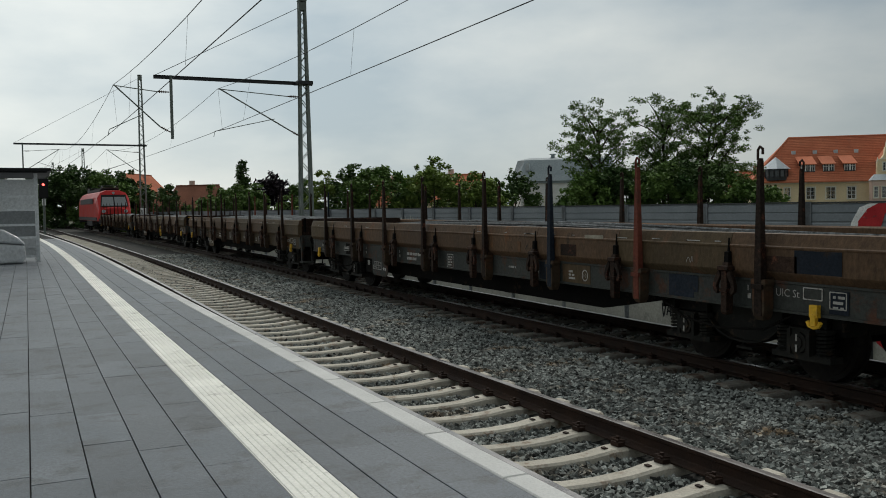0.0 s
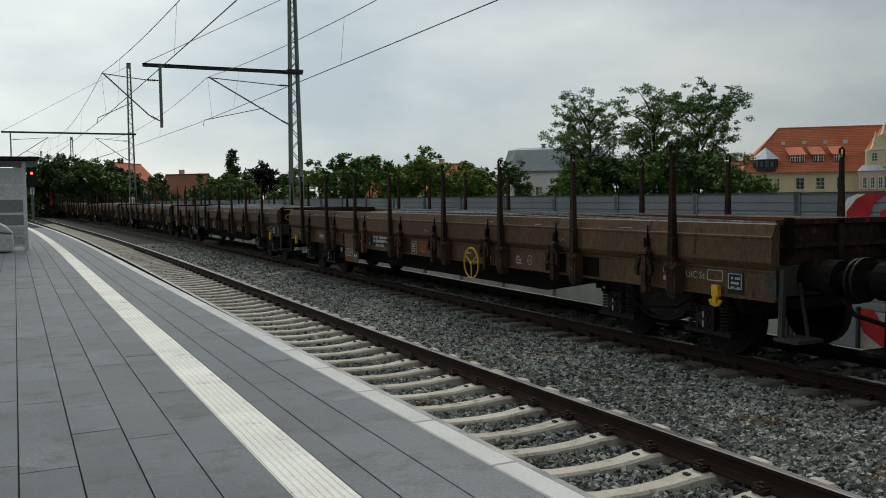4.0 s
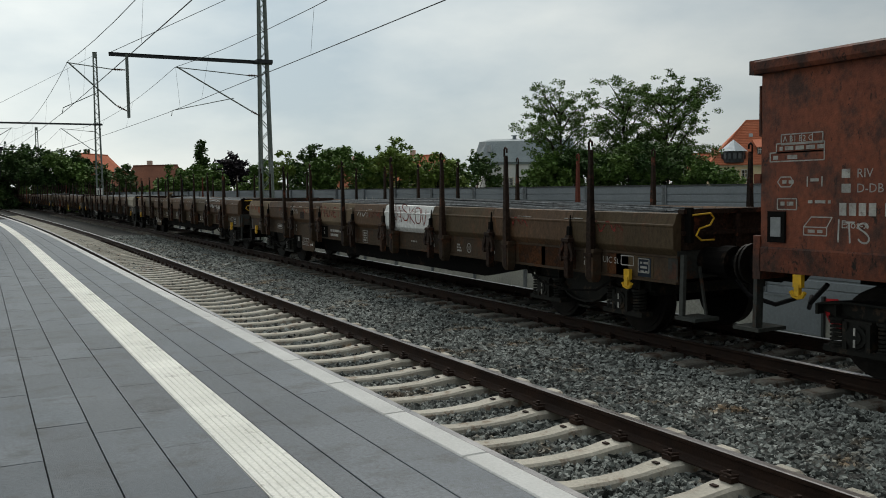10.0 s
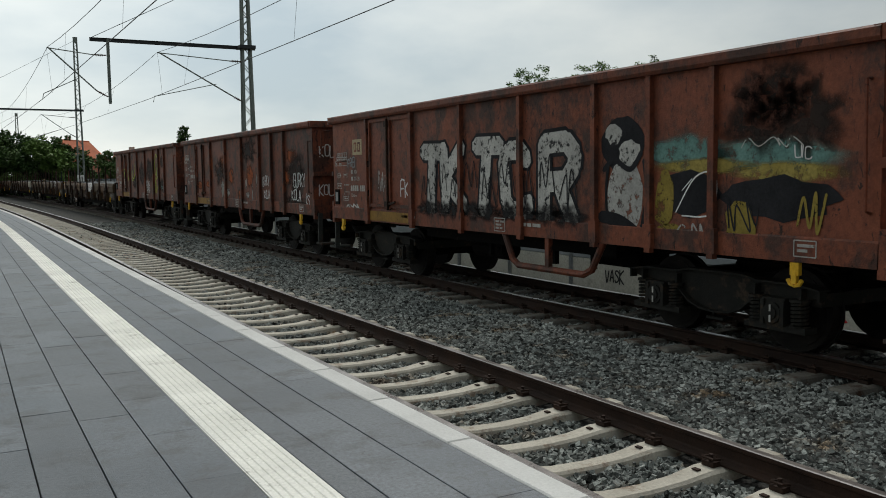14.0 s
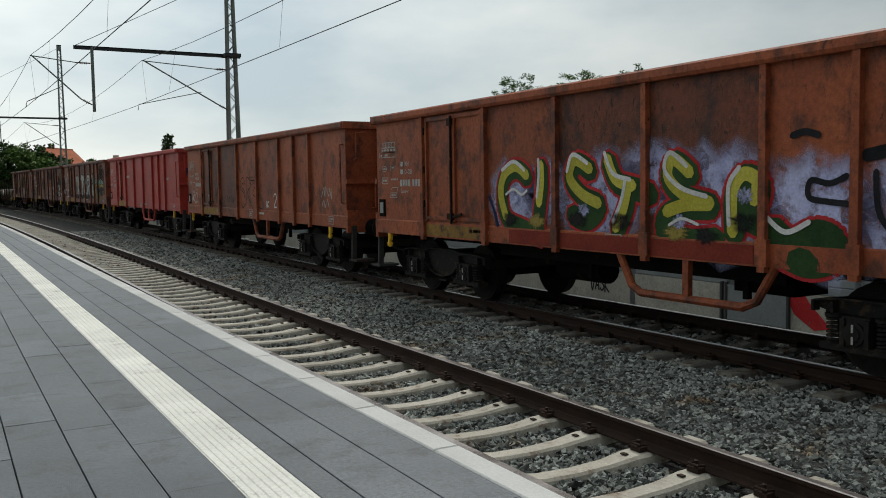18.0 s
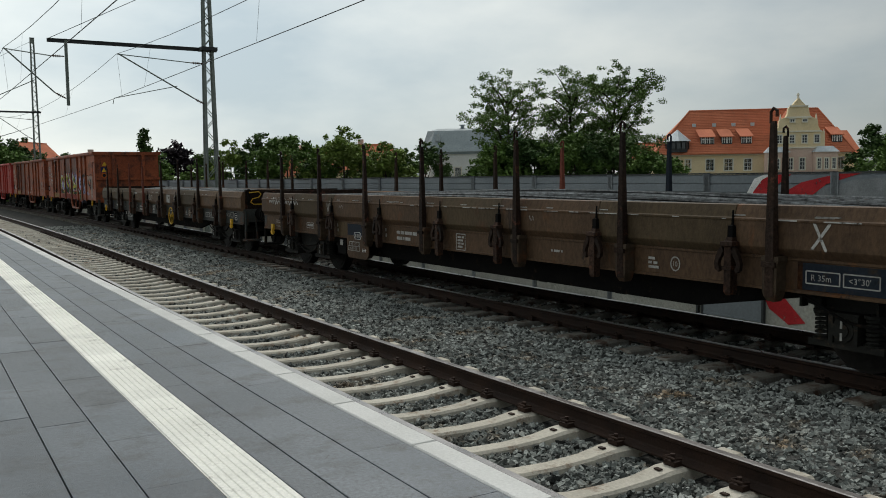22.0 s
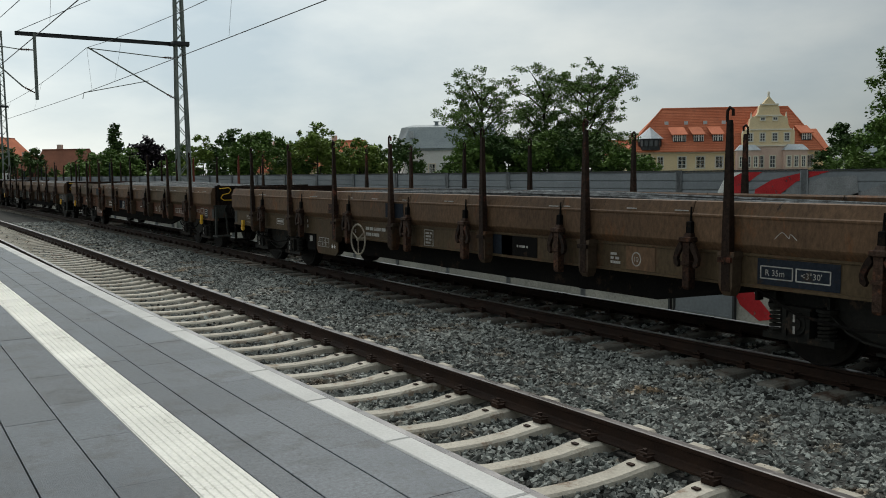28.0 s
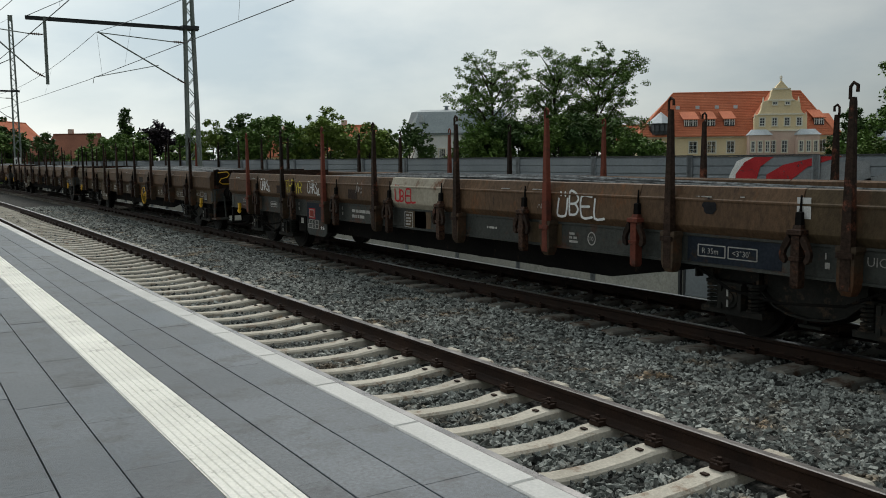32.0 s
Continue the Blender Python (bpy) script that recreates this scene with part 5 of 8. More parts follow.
fr = Kit()
for s in (-1, 1):
    fr.plate([(-1.42, 0.66), (-1.42, 0.72), (-1.15, 0.76), (-0.62, 0.76), (-0.42, 0.80), (0.42, 0.80), (0.62, 0.76), (1.15, 0.76), (1.42, 0.72), (1.42, 0.66), (1.22, 0.62)] + BELLY[::-1] + [(-1.22, 0.62)], 0.05, lambda u, v, d: (s * (1.0 + d), u, v))
    flange(fr, BELLY, s * 0.94, s * 1.13, 0.022)
    flange(fr, [(-1.42, 0.72), (-1.15, 0.76), (-0.62, 0.76), (-0.42, 0.80), (0.42, 0.80), (0.62, 0.76), (1.15, 0.76), (1.42, 0.72)], s * 0.94, s * 1.12, 0.022)
    for e in (-1.42, -1.20, -0.60, 0.60, 1.20, 1.42):
        fr.box((s * 1.08, e, 0.68), (0.10, 0.03, 0.11))
    fr.box((s * 1.02, 0, 0.27), (0.16, 0.26, 0.03)).box((s * 1.0, 0.1, 0.30), (0.04, 0.03, 0.10))
fr.box((0, 0, 0.60), (2.0, 0.5, 0.22)).box((0, 1.3, 0.62), (2.0, 0.12, 0.14)).box((0, -1.3, 0.62), (2.0, 0.12, 0.14))
FRAME = fr.mesh("bogie_frame", M["bogie"])
ab = Kit()
ab.prism([(-1.18, 0.33), (-0.97, 0.33), (-0.97, 0.62), (-1.18, 0.62)], -0.15, 0.15)
ab.prism([(-1.17, 0.27), (-0.98, 0.27), (-0.98, 0.335), (-1.17, 0.335)], -0.40, 0.40)
ab.rod((-1.14, 0, 0.46), (-1.21, 0, 0.46), 0.115, 12).rod((-1.20, 0, 0.46), (-1.225, 0, 0.46), 0.07, 10)
for e in (-1, 1):
    ab.bar((-1.19, e * 0.13, 0.60), (-1.19, e * 0.13, 0.33), 0.03, 0.05, (0, 1, 0))
AXLEBOX = ab.mesh("axle_box", M["bogie"])
sp = Kit()
turns = [(-1.09 + 0.078 * math.cos(a * 0.7854), 0.078 * math.sin(a * 0.7854), 0.345 + 0.0052 * a) for a in range(0, 49)]
sp.pipe(turns, 0.019, 5).rod((-1.09, 0, 0.335), (-1.09, 0, 0.35), 0.11, 10).rod((-1.09, 0, 0.595), (-1.09, 0, 0.625), 0.11, 10)
SPRING = sp.mesh("coil_spring", M["bogie"])
STRIPE = Kit().box((-1.229, 0, 0.0), (0.006, 0.022, 0.075)).mesh("axle_box_stripe", M["stencil"])


def bogie(parent, y):
    f = share("bogie", FRAME, parent, pose(0, y, 0))
    for e in (-0.9, 0.9):
        share("axle", AXLE, f, pose(0, e, 0))
        share("wheel", WHEEL, f, pose(-0.7525, e, 0))
        share("wheel", WHEEL, f, pose(0.7525, e, 0, 0, 0, 180))
        share("axle_box", AXLEBOX, f, pose(0, e, 0))
        for c in (-0.27, 0.27):
            share("coil_spring", SPRING, f, pose(0, e + c, 0))
        for z in (0.40, 0.515):
            share("axle_box_stripe", STRIPE, f, pose(0, e, z))


def buffers(parent, y, sleeve, rear=None):
    ends = {1: y, -1: rear or y}
    k = Kit().rod((0, 0, 0), (0, 0.30, 0), 0.17, 14).rod((0, 0.28, 0), (0, 0.46, 0), sleeve, 14).rod((0, 0.46, 0), (0, 0.66, 0), 0.10, 12)
    me = k.mesh("buffer", M["iron"])
    head = Kit().rod((0, 0.645, 0), (0, 0.675, 0), 0.235, 20).rod((0, 0.675, 0), (0, 0.69, 0), 0.20, 20).mesh("buffer_head", M["wheel"])
    for s in (-1, 1):
        for e in (-1, 1):
            b = share("buffer", me, parent, pose(s * 0.875, e * ends[e], 1.06, 0, 0, 0 if e > 0 else 180))
            share("buffer_head", head, b, Matrix.Identity(4))
    for e in (-1, 1):
        y = ends[e]
        Kit().box((0, e * (y + 0.2), 1.02), (0.16, 0.5, 0.16)).rod((0, e * (y + 0.4), 1.0), (0, e * (y + 0.66), 0.88), 0.035, 6).put("drawhook", M["iron"], parent)
        Kit().pipe([(-0.45, e * y, 0.85), (-0.42, e * (y + 0.25), 0.62), (-0.2, e * (y + 0.45), 0.52), (0.05, e * (y + 0.62), 0.62)], 0.028, 6).put("brake_hose", M["black"], parent)


def yellow_hook(parent, y, z=0.0):
    Kit().box((-1.40, y, 0.85 + z), (0.05, 0.105, 0.13)).box((-1.41, y, 0.76 + z), (0.05, 0.06, 0.12)).pipe([(-1.41, y - 0.085, 0.74 + z), (-1.41, y - 0.055, 0.695 + z), (-1.41, y, 0.68 + z), (-1.41, y + 0.055, 0.695 + z), (-1.41, y + 0.085, 0.74 + z)], 0.023, 6).put("rope_hook", M["yellow"], parent, "yellow towing hook")


def writing(words, size, parent, x, y, z, material="stencil", turn=90, bold=0.0, tilt=0.0):
    """Raised paint letters on the side that faces the platform, read from there."""
    cu = bpy.data.curves.new("text", "FONT")
    cu.body, cu.size, cu.extrude, cu.offset, cu.resolution_u = words, size, 0.0, bold, 2
    tmp = bpy.data.objects.new("text", cu)
    scene.collection.objects.link(tmp)
    me = bpy.data.meshes.new_from_object(tmp)
    bpy.data.objects.remove(tmp)
    me.name = "lettering"
    me.materials.clear()
    me.materials.append(M[material])
    ob = new("lettering", me)
    ob.parent = parent
    ob.matrix_basis = pose(x, y, z) @ pose(0, 0, 0, 0, 0, -90) @ pose(0, 0, 0, 90, 0, 0) @ pose(0, 0, 0, 0, 0, tilt)
    return ob


def bars(parent, x, y, z, rows, material="stencil", h=0.035, gap=0.06, border=None):
    """Unreadable small print: plain bars in rows; each row is a list of lengths. Runs away from +y, as it is read."""
    k = Kit()
    for j, row in enumerate(rows):
        u = 0.0
        for n in row:
            if n > 0:
                k.box((x, y - u - n / 2, z - j * gap), (0.004, n, h))
            u += abs(n) + 0.03
    if border:
        w, hh = border
        for a, b, c, d in ((y + 0.04 - w / 2, z + 0.05, w, 0.012), (y + 0.04 - w / 2, z + 0.05 - hh, w, 0.012), (y + 0.04, z + 0.05 - hh / 2, 0.012, hh), (y + 0.04 - w, z + 0.05 - hh / 2, 0.012, hh)):
            k.box((x, a, b), (0.004, c, d))
    return k.put("marking", M[material], parent)


STAKES = [s * v for s in (-1, 1) for v in (1.32, 3.46, 5.59, 7.72)]
JOINTS = [-9.25, -7.2, -5.07, -2.95, -0.83, 0.83, 2.95, 5.07, 7.2, 9.25]
sk = Kit()
sk.v = [(x, y, z) for z, w, x0, x1 in ((0.74, 0.052, -0.045, 0.03), (1.30, 0.048, -0.05, 0.03), (2.42, 0.023, -0.035, 0.015), (2.46, 0.019, -0.03, 0.012)) for x, y in ((x0, -w), (x1, -w), (x1, w), (x0, w))]
sk.f = [(j * 4 + i, j * 4 + (i + 1) % 4, j * 4 + 4 + (i + 1) % 4, j * 4 + 4 + i) for j in range(3) for i in range(4)] + [(0, 1, 2, 3), (12, 13, 14, 15)]
sk.box((-0.01, 0, 1.06), (0.12, 0.16, 0.05))
sk.pipe([(-0.02, 0.025, 2.44), (-0.02, 0.025, 2.55), (-0.02, -0.005, 2.585), (-0.02, -0.045, 2.56), (-0.02, -0.045, 2.50)], 0.016, 6)
STAKE = sk.mesh("stake", M["stake"])
def loft(rings):
    """Square sections (z, half width in y, x0, x1) joined into one solid."""
    k = Kit()
    k.v = [(x, y, z) for z, w, x0, x1 in rings for x, y in ((x0, -w), (x1, -w), (x1, w), (x0, w))]
    n = len(rings)
    k.f = [(j * 4 + i, j * 4 + (i + 1) % 4, j * 4 + 4 + (i + 1) % 4, j * 4 + 4 + i) for j in range(n - 1) for i in range(4)] + [(0, 1, 2, 3), tuple(4 * n - 4 + i for i in range(4))]
    return k


LATCH = loft([(0.72, 0.030, -0.085, 0.0), (0.75, 0.044, -0.10, 0.0), (0.98, 0.044, -0.10, 0.0), (0.985, 0.058, -0.115, 0.0), (1.02, 0.058, -0.115, 0.0), (1.025, 0.046, -0.10, 0.0), (1.22, 0.043, -0.10, 0.0), (1.235, 0.082, -0.125, 0.0), (1.275, 0.078, -0.12, 0.0), (1.285, 0.046, -0.085, 0.0), (1.32, 0.040, -0.07, 0.0)]).mesh("side_latch", M["latch"])
PEG = loft([(1.31, 0.034, -0.065, -0.005), (1.44, 0.032, -0.06, -0.005), (1.45, 0.010, -0.035, -0.015), (1.60, 0.007, -0.024, -0.012)]).mesh("peg", M["iron"])
EARS = []
for e in (-1, 1):
    outline = [(0.050, 1.18), (0.080, 1.235), (0.115, 1.19), (0.150, 1.12), (0.170, 1.05), (0.160, 0.985), (0.115, 0.955), (0.095, 0.99), (0.120, 1.04), (0.105, 1.09), (0.075, 1.13)]
    EARS.append(Kit().plate([(e * u, v) for u, v in outline], 0.045, lambda u, v, d: (-0.105 + d, u, v)).mesh("claw", M["stake"]))


def side_latch(parent, m):
    """A flap latch: rusty sleeve with a dark peg and two curved claws."""
    ob = share("side_latch", LATCH, parent, m)
    share("peg", PEG, ob, Matrix.Identity(4))
    for me in EARS:
        share("claw", me, ob, Matrix.Identity(4))
    return ob


pk = loft([(0.69, 0.045, -0.05, 0.05), (0.74, 0.07, -0.075, 0.06), (0.80, 0.085, -0.08, 0.06), (1.06, 0.085, -0.08, 0.06), (1.10, 0.105, -0.085, 0.06), (1.14, 0.10, -0.08, 0.06)])
POCKET = pk.mesh("stake_pocket", M["sill_brown"])


def side_panel_mesh(length, material):
    prof = [(-1.345, 1.125), (-1.405, 1.20), (-1.415, 1.22), (-1.415, 1.49), (-1.40, 1.525), (-1.36, 1.635), (-1.32, 1.645), (-1.29, 1.62), (-1.30, 1.135)]
    k = Kit().prism(prof, -length / 2 + 0.006, length / 2 - 0.006)
    k.prism([(-1.42, 1.475), (-1.424, 1.485), (-1.424, 1.50), (-1.40, 1.515), (-1.40, 1.47)], -length / 2 + 0.006, length / 2 - 0.006)
    return k.mesh("side_flap", material)


PANELS = {round(b - a, 2): side_panel_mesh(b - a, M["brown"]) for a, b in zip(JOINTS, JOINTS[1:])}


def paint(ob, material):
    ob.material_slots[0].link = "OBJECT"
    ob.material_slots[0].material = M[material]


def flat_wagon():
    w = thing("flat_wagon", "rusty brown stake flat wagon loaded with steel bars", "freight wagon", "freight wagons of the train")
    Kit().box((0, 0, 1.17), (2.6, 18.4, 0.06)).put("deck", M["stake"], w)
    for s in (-1, 1):
        k = Kit().prism([(s * 1.22, 0.79), (s * 1.37, 0.79), (s * 1.37, 0.815), (s * 1.345, 0.82), (s * 1.345, 1.10), (s * 1.36, 1.105), (s * 1.36, 1.13), (s * 1.22, 1.13)], -9.25, 9.25)
        k.put("side_sill", M["sill"], w)
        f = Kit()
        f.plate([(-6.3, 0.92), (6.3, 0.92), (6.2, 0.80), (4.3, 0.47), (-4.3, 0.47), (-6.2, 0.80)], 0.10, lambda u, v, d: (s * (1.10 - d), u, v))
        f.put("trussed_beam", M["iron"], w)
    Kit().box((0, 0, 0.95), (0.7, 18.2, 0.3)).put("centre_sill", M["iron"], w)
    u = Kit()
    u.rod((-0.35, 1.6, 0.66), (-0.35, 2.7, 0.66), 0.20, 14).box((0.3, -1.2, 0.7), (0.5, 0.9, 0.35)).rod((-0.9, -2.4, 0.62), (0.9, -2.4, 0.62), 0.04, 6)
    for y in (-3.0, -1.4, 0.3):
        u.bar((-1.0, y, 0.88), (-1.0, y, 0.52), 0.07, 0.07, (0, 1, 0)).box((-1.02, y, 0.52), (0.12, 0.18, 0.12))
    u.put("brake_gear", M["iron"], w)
    for e in (-1, 1):
        Kit().box((0, e * 9.17, 1.02), (2.7, 0.16, 0.34)).put("headstock", M["sill"], w)
        k = Kit().box((0, e * 9.20, 1.44), (2.56, 0.06, 0.48)).box((0, e * 9.25, 1.66), (2.6, 0.08, 0.06)).box((0, e * 9.25, 1.40), (2.6, 0.06, 0.05))
        for x in (-1.2, -0.4, 0.4, 1.2):
            k.box((x, e * 9.25, 1.44), (0.08, 0.08, 0.48))
        k.put("end_flap", M["stake"], w)
        bogie(w, e * 7.1)
        yellow_hook(w, 8.56 if e > 0 else -8.40)
        Kit().bar((-1.30, e * 9.30, 1.15), (-1.32, e * 9.30, 0.42), 0.05, 0.06, (0, 1, 0)).box((-1.20, e * 9.42, 0.40), (0.38, 0.34, 0.04)).bar((-1.05, e * 9.30, 1.0), (-1.05, e * 9.42, 0.42), 0.03, 0.03).put("footstep", M["sill" if e < 0 else "iron"], w)
    Kit().pipe([(-1.22, -9.36, 1.62), (-0.98, -9.40, 1.64), (-0.92, -9.40, 1.58), (-0.98, -9.40, 1.50), (-1.15, -9.40, 1.46), (-1.20, -9.40, 1.38), (-1.12, -9.40, 1.32), (-0.90, -9.38, 1.32)], 0.012, 6).put("shunter_handle", M["yellow"], w, "yellow grab handle")
    Kit().box((-1.22, -9.30, 1.50), (0.05, 0.10, 0.42)).put("handle_bracket", M["iron"], w)
    for y in STAKES:
        share("stake", STAKE, w, pose(-1.46, y, 0))
        share("stake_pocket", POCKET, w, pose(-1.42, y, 0))
        share("stake", STAKE, w, pose(1.46, y, 0, 0, 0, 180))
    for y in JOINTS[1:-1]:
        side_latch(w, pose(-1.405, y, -0.02))
    for a, b in zip(JOINTS, JOINTS[1:]):
        me = PANELS[round(b - a, 2)]
        share("side_flap", me, w, pose(0, (a + b) / 2, 0))
        share("side_flap", me, w, pose(0, (a + b) / 2, 0, 0, 0, 180))
    buffers(w, 9.25, 0.20)
    # table plate and label board below the sill, cable, and the painted markings
    pl = Kit().plate([(4.50, 1.09), (3.55, 1.09), (3.55, 0.50), (3.65, 0.42), (4.42, 0.42), (4.50, 0.50)], 0.02, lambda u, v, d: (-1.355 - d, u, v)).put("load_table", M["sill"], w, "dark plate with a white load table")
    X = -1.3785
    bars(pl, X, 4.33, 0.685, [[]], border=(0.44, 0.085))
    bars(pl, X, 4.39, 0.60, [[]], border=(0.50, 0.085))
    for e in (4.23, 4.08):
        Kit().box((X, e, 0.648), (0.004, 0.010, 0.17)).put("marking", M["stencil"], pl)
    writing("A       B       C", 0.062, pl, X - 0.001, 4.31, 0.67)
    writing("S 40.0 48.0 56.0", 0.058, pl, X - 0.001, 4.41, 0.587)
    for e in (0.0, 0.10):
        star = [(0.045 * (1 if i % 2 == 0 else 0.42) * math.sin(0.6283 * i), 0.045 * (1 if i % 2 == 0 else 0.42) * math.cos(0.6283 * i)) for i in range(10)]
        Kit().plate(star, 0.003, lambda u, v, d: (X - d, 3.78 - e + u, 0.59 + v)).put("star", M["white"], pl)
    lb = Kit().box((-1.33, 4.80, 0.64), (0.04, 0.38, 0.36)).put("label_box", M["iron"], w)
    Kit().box((-1.353, 4.80, 0.69), (0.006, 0.12, 0.11)).put("paper_label", M["stencil"], lb)
    Kit().pipe([(-1.30, 8.15, 0.80), (-1.30, 7.8, 0.62), (-1.30, 7.3, 0.52), (-1.30, 6.7, 0.50), (-1.30, 6.2, 0.56), (-1.30, 5.8, 0.78)], 0.016, 5).put("brake_cable", M["iron"], w)
    Kit().pipe([(-1.30, -5.8, 0.78), (-1.30, -6.3, 0.56), (-1.30, -6.9, 0.50), (-1.30, -7.6, 0.56), (-1.30, -8.1, 0.80)], 0.016, 5).put("brake_cable", M["iron"], w)
    SXW = -1.352
    bars(w, SXW, -8.25, 1.03, [[]], border=(0.24, 0.12))
    Kit().box((SXW, -8.66, 0.955), (0.004, 0.24, 0.24)).put("data_plate", M["blue_patch"], w, "dark blue data plate")
    bars(w, SXW - 0.004, -8.59, 1.01, [[0.03, 0.08], [0.12], [0.06, 0.04]], h=0.028, gap=0.055, border=(0.20, 0.17))
    bars(w, SXW, 6.55, 0.97, [[0.30]], h=0.05, border=(0.38, 0.11))
    writing("18.5 m", 0.075, w, SXW, 8.45, 0.99)
    bars(w, SXW, 8.45, 0.965, [[0.28], [], [0.05, 0.16, 0.05]], h=0.012, gap=0.045)
    bars(w, SXW, 2.45, 1.00, [[0.12, 0.12, 0.25, 0.14], [0.20, 0.05, 0.18]], h=0.055, gap=0.10)
    bars(w, SXW, 0.42, 1.02, [[0.10, 0.05], [0.15], [0.08, 0.06], [0.14]], h=0.03, gap=0.05, border=(0.26, 0.25))
    rk = Kit()
    rk.v = [(-1.351 - d, -4.20 + r * math.cos(0.3142 * i), 0.95 + r * 1.15 * math.sin(0.3142 * i)) for d in (0, 0.002) for r in (0.060, 0.074) for i in range(20)]
    rk.f = [(q + i, q + (i + 1) % 20, q + 20 + (i + 1) % 20, q + 20 + i) for q in (0, 40) for i in range(20)]
    ring = rk.put("round_mark", M["stencil"], w)
    writing("10", 0.085, ring, -1.354, -4.152, 0.92)
    bars(w, SXW, -3.78, 0.99, [[0.10], [0.05, 0.06], [0.16]], h=0.03, gap=0.05)
    bars(w, SXW, -1.95, 0.96, [[0.03, 0.12, 0.03]], h=0.03)
    for y in (4.98, 2.88, -2.88, -5.0):
        bars(w, SXW, y, 1.03, [[0.025], [], [0.045]], h=0.06, gap=0.05)
    return w


def bar_load(seed, sag):
    """A layer of long reinforcing bars that sags between the stakes and stands a little over the flaps."""
    rng = random.Random(seed)
    t = thing("steel_bar_load", "bundle of long grey steel bars lying on the wagon", "steel bars", "loads of steel bars")
    dn = Kit().box((0, -6.5, 1.25), (2.4, 0.14, 0.10)).box((0, -2.2, 1.25), (2.4, 0.14, 0.10)).box((0, 2.2, 1.25), (2.4, 0.14, 0.10)).box((0, 6.5, 1.25), (2.4, 0.14, 0.10)).put("dunnage", M["bark"], t)
    for i in range(50):
        x = -1.16 + 2.32 * i / 49 + rng.uniform(-0.03, 0.03)
        z0 = 1.60 + sag + rng.uniform(-0.05, 0.05)
        y0, y1 = -7.6 + rng.uniform(-0.5, 0.6), 7.6 + rng.uniform(-0.6, 0.5)
        ph, lift = rng.uniform(0, 6.28), rng.uniform(0.05, 0.17)
        pts = []
        for j in range(11):
            s = j / 10
            pts.append((x + 0.05 * math.sin(ph + 5 * s), y0 + (y1 - y0) * s, z0 + lift * math.sin(math.pi * s) - 0.08 + 0.015 * math.sin(ph + 9 * s)))
        k = Kit()
        k.pipe(pts, 0.017, 5)
        k.put("steel_bar", M["load"], t)
    Kit().box((0, 0, 1.40), (2.3, 15.2, 0.24)).put("lower_layer", M["load"], t)
    return t


RIBS = [1.88, 3.86, 5.65, 7.40, 9.13, 10.17, 11.18]     # from the leading end


